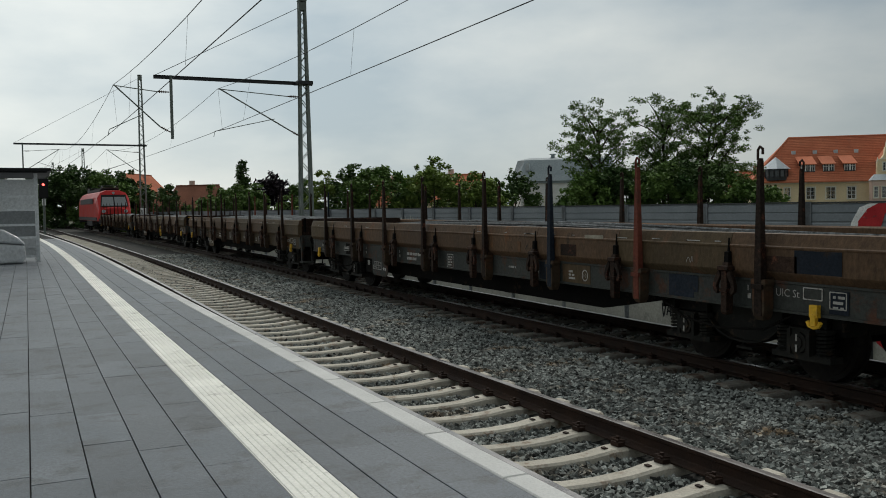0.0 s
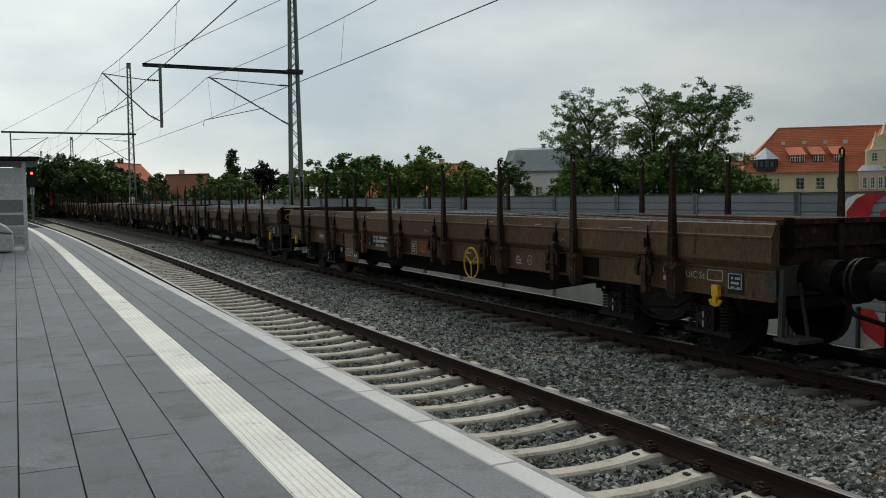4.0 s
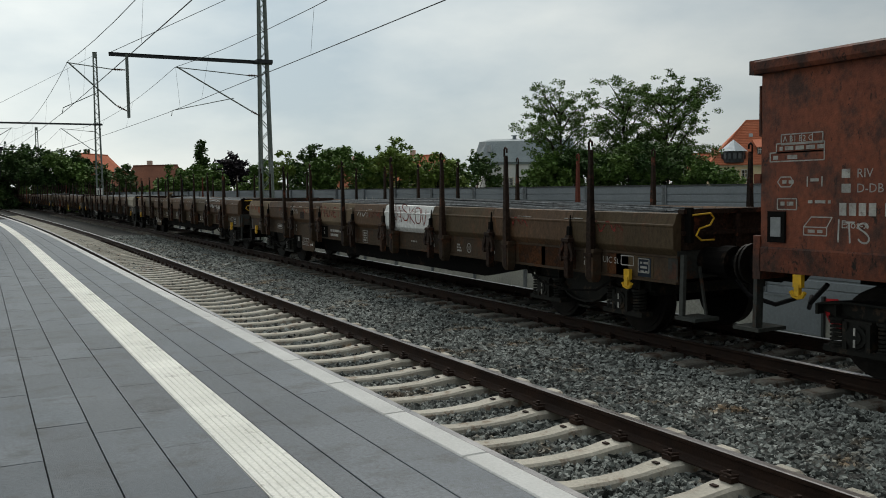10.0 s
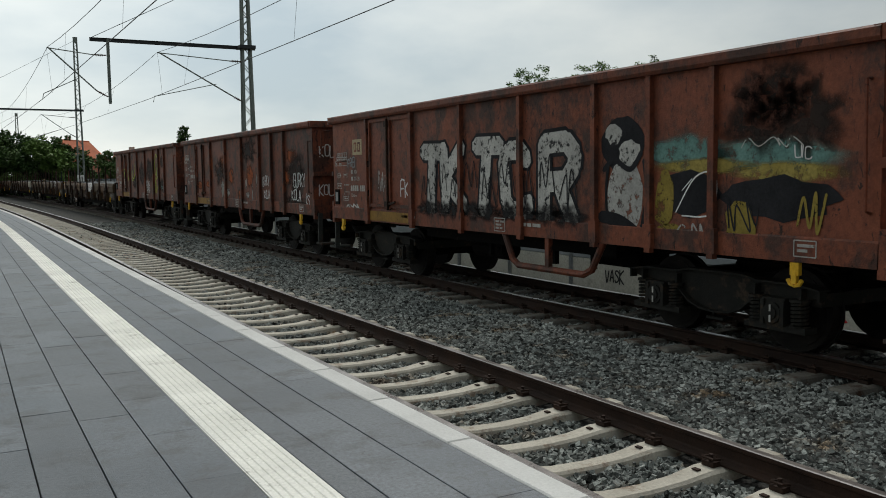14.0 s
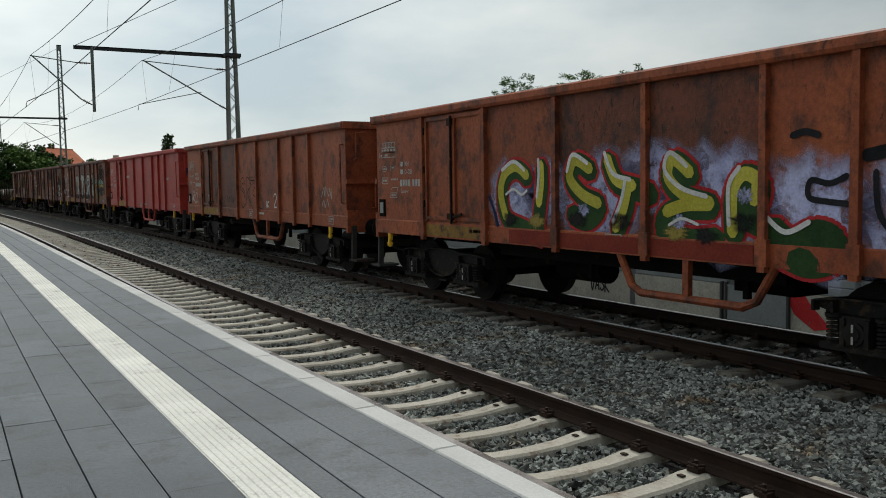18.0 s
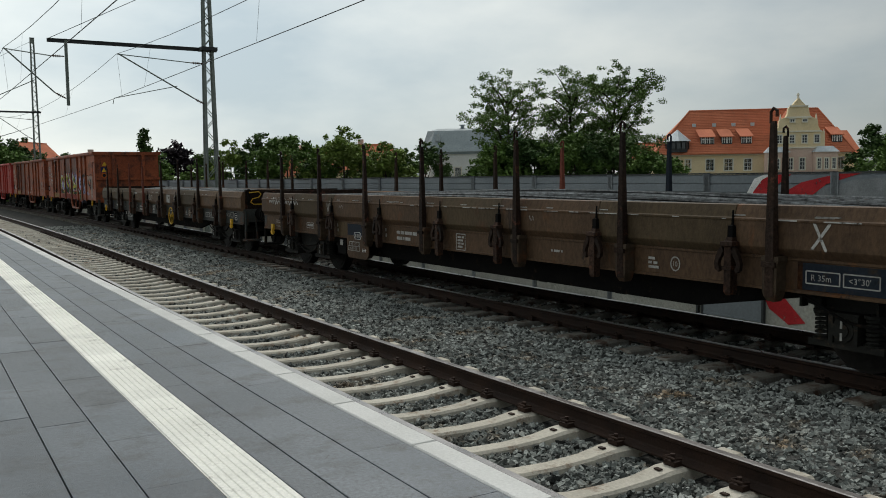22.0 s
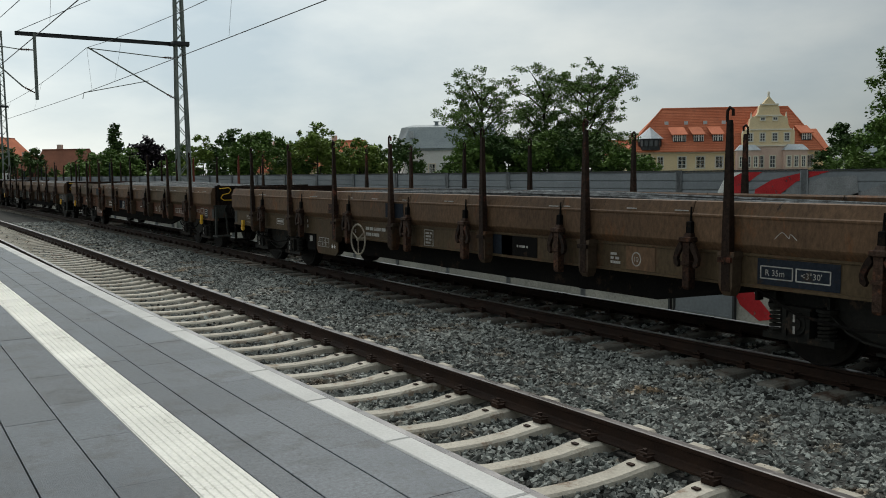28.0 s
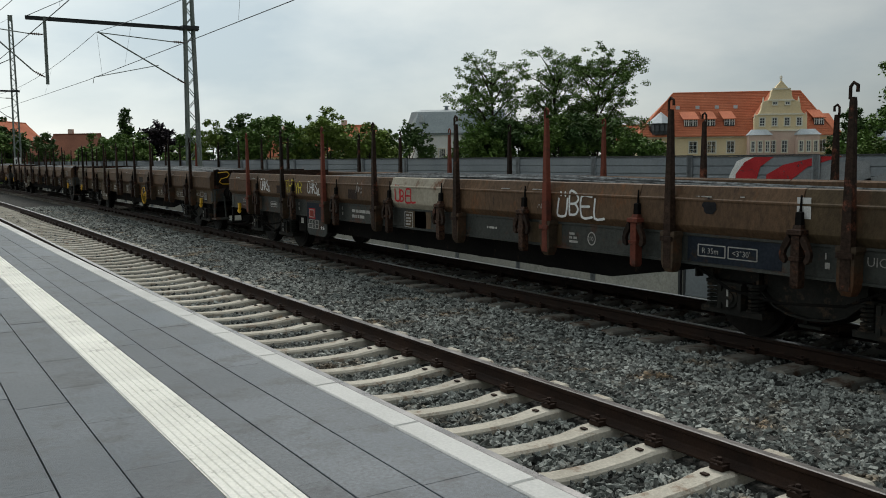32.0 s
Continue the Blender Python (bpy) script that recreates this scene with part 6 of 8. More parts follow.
def box_wagon(n, body, dark, label):
    """High-sided open wagon with ribs, doors, rim, ends and running gear."""
    w = thing("open_wagon", label, "freight wagon", "freight wagons of the train")
    h0, h1, L, T = 1.30, 3.12, 6.40, 6.78      # foot and top of the sides, leading and trailing half
    Kit().box((0, (L - T) / 2, 1.22), (2.66, L + T - 0.1, 0.08)).put("floor", M["iron"], w)
    for s in (-1, 1):
        edges = [0.0] + RIBS + [L + T]
        for a, b in zip(edges, edges[1:]):
            y0, y1 = L - a, L - b
            Kit().box((s * 1.40, (y0 + y1) / 2, (h0 + h1) / 2), (0.03, abs(y1 - y0) - 0.004, h1 - h0)).put("side_plate", dark if (n + int(a * 3)) % 3 == 0 else body, w)
        for i, a in enumerate(RIBS):
            k = Kit()
            k.plate([(L - a - 0.048, 1.0), (L - a + 0.048, 1.0), (L - a + 0.04, 3.13), (L - a - 0.04, 3.13)], 0.07, lambda u, v, d: (s * (1.415 + d), u, v))
            k.box((s * 1.43, L - a, 1.20), (0.12, 0.145, 0.28))
            k.put("rib", body, w)
        Kit().prism([(s * 1.36, 3.10), (s * 1.50, 3.10), (s * 1.52, 3.14), (s * 1.52, 3.22), (s * 1.49, 3.245), (s * 1.36, 3.245)], -T - 0.02, L + 0.02).put("top_rim", body, w)
        sill = Kit().prism([(s * 1.30, 1.05), (s * 1.43, 1.05), (s * 1.43, 1.29), (s * 1.415, 1.31), (s * 1.30, 1.31)], -T, L).put("side_sill", body, w)
        Kit().box((s * 1.433, L - 2.87, 1.17), (0.006, 1.86, 0.19)).put("door_threshold", M["ochre"], sill)
        for a, b in ((RIBS[0], RIBS[1]),):
            d = Kit()
            m = (a + b) / 2
            for y, wd in ((L - a - 0.12, 0.05), (L - m + 0.06, 0.07), (L - m - 0.06, 0.07), (L - b + 0.12, 0.05)):
                d.box((s * 1.43, y, 2.2), (0.05, wd, 1.75))
            for z in (1.38, 3.04):
                d.box((s * 1.427, L - m, z), (0.045, b - a - 0.2, 0.06))
            door = d.put("door_frame", body, w)
            for y, wd in ((L - a - 0.068, 0.034), (L - m, 0.046), (L - b + 0.068, 0.03)):
                Kit().box((s * 1.4165, y, 2.2), (0.004, wd, 1.78)).put("door_gap", M["iron"], door)
            for z in (1.62, 2.2, 2.85):
                for y in (L - a - 0.06, L - b + 0.06):
                    Kit().rod((s * 1.445, y, z - 0.06), (s * 1.445, y, z + 0.06), 0.022, 6).put("hinge", M["iron"], door)
            Kit().rod((s * 1.47, L - m, 1.30), (s * 1.47, L - m, 3.05), 0.022, 6).box((s * 1.48, L - m, 1.42), (0.07, 0.14, 0.10)).box((s * 1.48, L - m, 2.95), (0.06, 0.10, 0.12)).bar((s * 1.48, L - m, 1.40), (s * 1.48, L - m - 0.35, 1.46), 0.03, 0.04).put("door_bolt", M["stake"], door)
    for e, H in ((-1, T), (1, L)):
        Kit().box((0, e * (H - 0.015), 2.2), (2.80, 0.03, 1.84)).put("end_plate", body, w)
        k = Kit()
        k.box((0, e * (H + 0.04), 2.02), (2.86, 0.09, 0.10)).box((0, e * (H + 0.04), 1.35), (2.86, 0.09, 0.14)).box((0, e * (H + 0.04), 1.12), (2.86, 0.10, 0.32))
        for x in (-0.62, 0.70):
            k.box((x, e * (H + 0.05), 2.2), (0.13, 0.11, 1.80))
        k.put("end_rib", body, w)
        Kit().box((0, e * (H + 0.02), 3.172), (3.0, 0.15, 0.144)).put("end_rim", body, w)
        bogie(w, e * 4.5)
        yellow_hook(w, 5.92 if e > 0 else -5.86, 0.13)
        Kit().bar((-1.30, e * (H + 0.12), 1.10), (-1.32, e * (H + 0.12), 0.42), 0.10, 0.05, (0, 1, 0)).box((-1.18, e * (H + 0.22), 0.40), (0.42, 0.36, 0.04)).put("footstep", M["sill"], w)
        Kit().pipe([(-1.25, e * (H + 0.03), 2.45), (-1.25, e * (H + 0.16), 2.48), (-1.25, e * (H + 0.16), 3.0), (-1.05, e * (H + 0.16), 3.02), (-1.05, e * (H + 0.03), 3.02)], 0.02, 6).put("grab_rail", body, w)
        Kit().pipe([(-0.85, e * (H + 0.05), 1.45), (-0.85, e * (H + 0.22), 1.48), (-0.85, e * (H + 0.22), 2.10), (-0.55, e * (H + 0.22), 2.12), (-0.55, e * (H + 0.05), 2.12)], 0.02, 6).pipe([(-0.55, e * (H + 0.22), 2.12), (-0.55, e * (H + 0.22), 1.40)], 0.02, 6).put("ladder", body, w)
    Kit().pipe([(-1.42, -6.66, 2.78), (-1.49, -6.66, 2.78), (-1.49, -6.68, 1.58), (-1.42, -6.68, 1.56)], 0.018, 6).put("grab_rail", body, w)
    lh = Kit().box((-1.425, 6.18, 1.52), (0.03, 0.22, 0.32)).put("label_holder", M["iron"], w)
    Kit().box((-1.443, 6.18, 1.52), (0.006, 0.13, 0.20)).put("paper_label", M["frosted"], lh)
    tube = Kit().pipe([(-1.38, -0.48, 1.06), (-1.38, -0.70, 0.68), (-1.38, -0.86, 0.60), (-1.38, -2.42, 0.60), (-1.38, -2.60, 0.68), (-1.38, -2.84, 1.06)], 0.05, 8)
    tube.bar((-1.38, -1.62, 1.06), (-1.38, -1.62, 0.60), 0.07, 0.09, (0, 1, 0))
    tube.put("guard_rail", body, w)
    # last box: broad underframe block added to darken the space below the floor
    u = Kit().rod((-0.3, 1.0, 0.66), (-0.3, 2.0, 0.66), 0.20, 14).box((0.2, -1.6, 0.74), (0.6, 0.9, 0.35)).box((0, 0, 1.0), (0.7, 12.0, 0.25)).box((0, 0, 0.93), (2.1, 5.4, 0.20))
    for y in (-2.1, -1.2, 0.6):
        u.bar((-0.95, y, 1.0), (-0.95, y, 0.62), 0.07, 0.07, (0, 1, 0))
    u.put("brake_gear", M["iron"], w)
    buffers(w, L - 0.07, 0.19, T - 0.07)
    # painted data on the leading panel
    x, dz = -1.418, (-0.27 if n in (0, 2) else 0.0)
    table = bars(w, x, 6.10, 2.68 + dz, [[]], border=(0.50, 0.10))
    bars(w, x, 6.16, 2.59 + dz, [[0.04, 0.10, 0.10, 0.10, 0.08]], h=0.04, border=(0.58, 0.09))
    bars(w, x, 6.24, 2.50 + dz, [[0.06, -0.06, 0.12]], h=0.04, border=(0.66, 0.09))
    for e in (0.12, 0.25, 0.38):
        Kit().box((x, 6.14 - e, 2.685 + dz), (0.004, 0.010, 0.09)).put("marking", M["stencil"], table)
    writing("A B1 B2 C", 0.085, table, x - 0.001, 6.12, 2.655 + dz)
    hexa = [(0.0, 0.05), (0.04, 0.0), (0.16, 0.0), (0.20, 0.05), (0.16, 0.10), (0.04, 0.10), (0.0, 0.05)]
    hk = Kit()
    ribbon(hk, [(-6.18 + u, 2.20 + dz + v) for u, v in hexa], 0.012, on_side(x), 0.0)
    hk.put("marking", M["stencil"], w)
    bars(w, x, 6.12, 2.25 + dz, [[0.05, 0.06]], h=0.035)
    bars(w, x, 5.82, 2.25 + dz, [[0.012, -0.10, 0.012]], h=0.10)
    bars(w, x, 5.78, 2.265 + dz, [[0.10]], h=0.03)
    bars(w, x, 6.14, 2.03 + dz, [[0.05, 0.08]], h=0.04, border=(0.24, 0.11))
    bars(w, x, 5.80, 2.05 + dz, [[0.05, 0.12, 0.03]], h=0.03)
    roof = Kit()
    ribbon(roof, [(-5.85, 1.72 + dz), (-5.85, 1.80 + dz), (-5.76, 1.90 + dz), (-5.52, 1.90 + dz), (-5.58, 1.80 + dz), (-5.58, 1.72 + dz), (-5.85, 1.72 + dz)], 0.012, on_side(x), 0.0)
    ribbon(roof, [(-5.85, 1.80 + dz), (-5.58, 1.80 + dz)], 0.012, on_side(x), 0.0)
    roof.put("marking", M["stencil"], w)
    bars(w, x, 5.80, 1.76 + dz, [[0.08, 0.06]], h=0.03)
    bars(w, x, 5.42, 2.32 + dz, [[0.09]], h=0.085)
    writing("RIV", 0.12, w, x - 0.001, 5.26, 2.28 + dz)
    bars(w, x, 5.42, 2.18 + dz, [[0.10]], h=0.085)
    writing("D-DB", 0.12, w, x - 0.001, 5.26, 2.14 + dz)
    bars(w, x, 5.44, 1.98 + dz, [[0.075, 0.075, 0.075, 0.075, -0.03, 0.075, 0.075, 0.075, 0.04, 0.07]], h=0.12)
    writing("Eaos-x", 0.11, w, x - 0.001, 5.42, 1.80 + dz)
    bars(w, -1.434, -1.0, 1.22, [[0.14, 0.10, 0.2]], h=0.05)
    bars(w, -1.434, -0.3, 1.24, [[0.1, 0.1], [0.16], [0.1, 0.06]], h=0.03, gap=0.05, border=(0.30, 0.2))
    bars(w, -1.434, 3.0, 1.20, [[0.06, 0.14, 0.2, 0.05]], h=0.05)
    bars(w, -1.434, -5.9, 1.22, [[0.2], [0.12]], h=0.03, gap=0.05, border=(0.26, 0.16))
    return w


def locomotive():
    w = thing("locomotive", "red electric locomotive with large windscreen", "locomotive", "vehicles of the train")
    prof = [(-1.42, 1.05), (1.42, 1.05), (1.48, 1.5), (1.48, 2.6), (1.38, 3.2), (1.12, 3.62), (0.6, 3.85), (-0.6, 3.85), (-1.12, 3.62), (-1.38, 3.2), (-1.48, 2.6), (-1.48, 1.5)]
    N = len(prof)
    k = Kit()
    rings = [(-9.45, 0.86, 1.05, 2.2), (-9.30, 0.95, 1.05, 2.35), (-8.45, 0.99, 1.05, 3.82), (-7.6, 1.0, 1.05, 3.85), (7.6, 1.0, 1.05, 3.85), (8.45, 0.99, 1.05, 3.82), (9.30, 0.95, 1.05, 2.35), (9.45, 0.86, 1.05, 2.2)]
    for y, sx, z0, z1 in rings:
        k.v += [(x * sx, y, z0 + (z - 1.05) / 2.77 * (z1 - z0)) for x, z in prof]
    for j in range(len(rings) - 1):
        k.f += [(j * N + i, j * N + (i + 1) % N, j * N + N + (i + 1) % N, j * N + N + i) for i in range(N)]
    k.f += [tuple(range(N)), tuple(range(7 * N, 8 * N))]
    body = k.put("body", M["loco"], w, "glossy red body")
    for e in (-1, 1):
        at = lambda u, v, d: (u, e * (9.32 - (v - 2.3) * 0.57 + 0.04 + d), v)
        fr_ = Kit().plate([(-1.20, 2.36), (1.20, 2.36), (1.06, 3.46), (-1.06, 3.46)], 0.02, at).put("windscreen_frame", M["black"], w)
        for f in (-1, 1):
            # opaque grey panes: the sky's reflection is put into the windscreen colour
            Kit().plate([(f * 0.05, 2.46), (f * 1.10, 2.46), (f * 0.98, 3.25), (f * 0.05, 3.25)], 0.035, at).put("windscreen", M["frosted"], fr_)
        for s in (-1, 1):
            Kit().rod((s * 0.95, e * 9.42, 1.95), (s * 0.95, e * 9.50, 1.95), 0.16, 12).put("headlight", M["zinc"], w)
            Kit().box((s * 0.75, e * 9.47, 1.55), (0.62, 0.04, 0.16)).put("white_trim", M["white"], w)
        Kit().rod((0, e * 8.62, 3.62), (0, e * 8.72, 3.62), 0.12, 10).put("top_light", M["zinc"], w)
        Kit().box((0, e * 9.40, 1.05), (2.7, 0.25, 0.5)).put("bumper_beam", M["loco_grey"], w)
        for a in (-1.3, 1.3):
            bogie(w, e * 4.75 + a * 0)
            break
    Kit().box((0, 0, 0.80), (2.5, 5.0, 0.5)).put("underframe_box", M["loco_grey"], w)
    Kit().box((-1.475, 0, 1.25), (0.04, 17.0, 0.3)).box((1.475, 0, 1.25), (0.04, 17.0, 0.3)).put("skirt_band", M["loco_grey"], w)
    Kit().box((-1.52, 0, 2.9), (0.03, 12.0, 0.5)).put("air_grille", M["loco_grey"], w)
    r = Kit().box((0, 0, 3.95), (1.6, 12.0, 0.25))
    for y in (-6.0, 6.0):
        r.box((0, y, 4.12), (1.5, 1.6, 0.10))
        for s in (-0.6, 0.6):
            r.rod((s, y - 0.6, 4.1), (s, y + 0.9, 4.32), 0.04, 6).rod((s, y, 4.0), (s, y, 4.2), 0.09, 8)
        r.rod((-0.9, y + 0.9, 4.34), (0.9, y + 0.9, 4.34), 0.04, 6)
    r.put("roof_gear", M["loco_grey"], w)
    buffers(w, 9.35, 0.2)
    return w


# make-up of the train, from the locomotive to the tail: nine flats, six open wagons, nine flats
ROLLING = []          # (thing, distance of its middle ahead of the first open wagon's leading buffers, half pivot distance)
FLAT, OPEN = 19.9, 14.5
first_flat = flat_wagon()
for i in range(9):
    w = first_flat if i == 0 else copy_thing(first_flat, Matrix.Identity(4))
    ROLLING.append((w, FLAT * (i + 0.5), 7.1))
FLATS = [w for w, *_ in ROLLING]
ROLLING.append((locomotive(), FLAT * 9 + 10.0, 4.75))
for i in range(9):
    w = copy_thing(first_flat, Matrix.Identity(4))
    ROLLING.append((w, -97.22 - 20.13 * i, 7.1))
    FLATS.append(w)
M["box_brown"] = mat("oxide_brown_wagon_paint", (0.140, 0.043, 0.025), (0.200, 0.062, 0.033), 0.55, big=0.8, small=18, c=(0.066, 0.033, 0.025), rust=0.5, streak=0.85, spread=0.16, grime=(0.026, 0.016, 0.013), much=0.50, fleck=2.6)
M["box_dark"] = mat("sooty_brown_wagon_paint", (0.125, 0.040, 0.024), (0.19, 0.058, 0.031), 0.6, big=0.9, small=18, c=(0.056, 0.030, 0.023), rust=0.6, streak=0.85, spread=0.16, grime=(0.020, 0.014, 0.012), much=0.62, fleck=2.6)
M["box_red"] = mat("fresh_red_wagon_paint", (0.34, 0.040, 0.030), (0.40, 0.052, 0.038), 0.5, big=0.8, small=18, c=(0.26, 0.035, 0.028), rust=0.35, streak=0.5, spread=0.08)
M["box_rust"] = mat("orange_brown_wagon_paint", (0.225, 0.056, 0.025), (0.330, 0.092, 0.038), 0.55, big=0.8, small=18, c=(0.105, 0.038, 0.024), rust=0.45, streak=0.85, spread=0.16, grime=(0.060, 0.026, 0.016), much=0.42, fleck=2.4)
BOXES = []
for i, (a, b, words) in enumerate((("box_dark", "box_brown", "dark rusty brown open wagon with yellow scrawls"), ("box_dark", "box_brown", "dark brown open wagon with white scrawled words"), ("box_brown", "box_dark", "oxide brown open wagon with large silver graffiti"), ("box_red", "box_red", "freshly painted red open wagon"), ("box_rust", "box_brown", "rusty orange-brown open wagon with black scrawls"), ("box_rust", "box_brown", "rusty open wagon with colourful blue and yellow graffiti"))):
    w = box_wagon(i, M[a], M[b], words)
    BOXES.append(w)
    ROLLING.append((w, -7.02 - OPEN * i - (0.2 if i == 5 else 0.0), 4.5))
load_a, load_b = bar_load(1, 0.02), bar_load(2, -0.03)
LOADS = []
for i, w in enumerate(FLATS):
    src = (load_a, load_b)[i % 2]
    LOADS.append(src if i < 2 else copy_thing(src, Matrix.Identity(4)))

# ---- paint and graffiti on the wagons and the barrier ----
for name, a, b in (("spray_white", (0.55, 0.55, 0.54), (0.68, 0.68, 0.67)), ("spray_black", (0.012, 0.012, 0.014), (0.025, 0.025, 0.028)), ("spray_red", (0.36, 0.025, 0.03), (0.48, 0.04, 0.045)), ("spray_lime", (0.30, 0.42, 0.03), (0.38, 0.50, 0.06)), ("spray_yellow", (0.50, 0.42, 0.04), (0.60, 0.50, 0.07)), ("spray_lilac", (0.24, 0.25, 0.44), (0.34, 0.36, 0.58)), ("spray_silver", (0.34, 0.33, 0.31), (0.50, 0.49, 0.46)), ("spray_pink", (0.42, 0.27, 0.24), (0.52, 0.35, 0.31)), ("spray_green", (0.03, 0.13, 0.06), (0.05, 0.20, 0.09)), ("spray_teal", (0.12, 0.24, 0.22), (0.18, 0.33, 0.30)), ("spray_orange", (0.42, 0.10, 0.02), (0.52, 0.14, 0.03)), ("spray_grey", (0.16, 0.17, 0.18), (0.24, 0.25, 0.26)), ("rust_patch", (0.20, 0.065, 0.028), (0.25, 0.085, 0.036)), ("timber", (0.34, 0.25, 0.15), (0.46, 0.35, 0.22)), ("ochre_spray", (0.20, 0.15, 0.035), (0.28, 0.21, 0.05)), ("faded_red", (0.20, 0.035, 0.030), (0.28, 0.055, 0.045)), ("tan", (0.17, 0.125, 0.080), (0.24, 0.18, 0.12)), ("cream", (0.36, 0.29, 0.18), (0.46, 0.38, 0.25)), ("navy", (0.02, 0.025, 0.07), (0.03, 0.035, 0.09)), ("dull_yellow", (0.40, 0.36, 0.05), (0.50, 0.45, 0.08)), ("dark_red", (0.18, 0.03, 0.022), (0.24, 0.045, 0.03)), ("deep_green", (0.02, 0.05, 0.02), (0.035, 0.075, 0.025)), ("pale_pink", (0.26, 0.19, 0.16), (0.34, 0.25, 0.21))):
    M[name] = mat(name, a, b, 0.65, big=2.0, small=30, spread=0.12, bump=0.1, spec=0.07)
M["rust_sill"] = mat("rusty_pink_sill_paint", (0.105, 0.052, 0.034), (0.15, 0.075, 0.048), 0.7, big=0.9, c=(0.05, 0.03, 0.02), rust=0.35, spec=0.08)
def worn(name, low, high, scale=7.0, faded=False):
    """Lets paint flake off by a noise and, where faded, thin out towards the edge of a sprayed cloud."""
    t = M[name].node_tree
    n = t.nodes.new("ShaderNodeTexNoise")
    n.inputs["Scale"].default_value, n.inputs["Detail"].default_value, n.inputs["Roughness"].default_value = scale, 7.0, 0.7
    t.links.new(t.nodes.new("ShaderNodeTexCoord").outputs["Object"], n.inputs["Vector"])
    g = t.nodes.new("ShaderNodeMapRange")
    g.inputs["From Min"].default_value, g.inputs["From Max"].default_value = low, high
    t.links.new(n.outputs["Fac"], g.inputs["Value"])
    out = g.outputs[0]
    if faded:
        f = t.nodes.new("ShaderNodeAttribute")
        f.attribute_name = "fade"
        m = t.nodes.new("ShaderNodeMath")
        m.operation = "MULTIPLY"
        t.links.new(f.outputs["Fac"], m.inputs[0])
        t.links.new(out, m.inputs[1])
        out = m.outputs[0]
    t.links.new(out, t.nodes["Principled BSDF"].inputs["Alpha"])


for name, a, b in (("mist_lilac", (0.34, 0.35, 0.56), (0.46, 0.47, 0.68)), ("mist_teal", (0.10, 0.20, 0.18), (0.15, 0.27, 0.24)), ("mist_black", (0.012, 0.012, 0.013), (0.022, 0.02, 0.02)), ("mist_yellow", (0.26, 0.20, 0.05), (0.34, 0.27, 0.08)), ("mist_soot", (0.020, 0.014, 0.012), (0.034, 0.022, 0.018)), ("mist_silver", (0.24, 0.23, 0.21), (0.36, 0.35, 0.33)), ("mist_rust", (0.23, 0.062, 0.022), (0.30, 0.085, 0.030))):
    M[name] = mat(name, a, b, 0.7, big=2.0, small=30, spread=0.15, bump=0.1, spec=0.1)
    worn(name, 0.30, 0.52, 5.0, True)
worn("faded_red", 0.36, 0.54, 6.0)
worn("ochre_spray", 0.32, 0.46, 6.0)
worn("spray_silver", 0.38, 0.48)
worn("spray_white", 0.24, 0.36, 11.0)
worn("spray_lime", 0.31, 0.42, 9.0)
worn("spray_red", 0.30, 0.42, 6.0)
GLYPH = {"A": "00 26 40|12 32", "B": "00 06 26 35 34 23 03|23 32 31 20 00", "C": "45 36 16 05 01 10 30 41", "D": "00 06 26 45 41 20 00", "E": "46 06 00 40|03 33", "F": "46 06 00|03 33", "G": "45 36 16 05 01 10 30 41 43 23", "H": "06 00|46 40|03 43", "I": "06 00", "J": "46 41 30 10 01", "K": "06 00|46 03 40", "L": "06 00 40", "M": "00 06 23 46 40", "N": "00 06 40 46", "O": "16 05 01 10 30 41 45 36 16", "R": "00 06 36 45 44 33 03|23 40", "S": "45 36 16 05 14 33 42 41 30 10 01", "T": "06 46|26 20", "U": "06 01 10 30 41 46", "Y": "06 23 46|23 20", "Ü": "06 01 10 30 41 46|17 18|37 38", "V": "06 20 46", "X": "06 40|00 46", "Z": "06 46 00 40", "!": "16 12|10 11", "2": "05 16 36 45 44 00 40", "u": "04 01 10 30 41 44 40", "o": "14 03 01 10 30 41 43 34 14", "~": "02 13 32 43", "_": "00 40"}
def spray(parent, words, y, z, h, x, w, material, seed=0, wide=0.62, smooth=True, at=None):
    """Hand-sprayed letters from y on, towards the rear, z their foot and h their height."""
    rng = random.Random(seed)
    k = Kit()
    u = -y
    for c in words:
        if c == " ":
            u += h * 0.5
            continue
        tilt, drop, s = rng.uniform(-0.10, 0.12), rng.uniform(-0.08, 0.08) * h, h / 6 * rng.uniform(0.88, 1.12)
        for stroke in GLYPH[c].split("|"):
            pts = [(int(p[0]) * s * wide * 1.5, int(p[1]) * s) for p in stroke.split()]
            pts = [(u + a + tilt * b + rng.uniform(-0.02, 0.02) * h, z + drop + b + rng.uniform(-0.02, 0.02) * h) for a, b in pts]
            ribbon(k, rounded(pts, 3) if smooth else pts, w, at or on_side(x), 0.0)
        u += h * (wide * 1.05 + 0.12) * (0.45 if c in "I!" else 1)
    return k.put("graffiti", M[material], parent)


def scrawl(parent, y, z, ry, rz, x, w, material, seed, n=9, at=None):
    """An unreadable looping tag."""
    rng = random.Random(seed)
    pts = [(-y + (i / (n - 1) * 2 - 1) * ry + rng.uniform(-0.25, 0.25) * ry, z + (rz if i % 2 else -rz) * rng.uniform(0.4, 1.0)) for i in range(n)]
    k = Kit()
    ribbon(k, rounded(pts, 5), w, at or on_side(x), 0.0)
    return k.put("graffiti", M[material], parent)


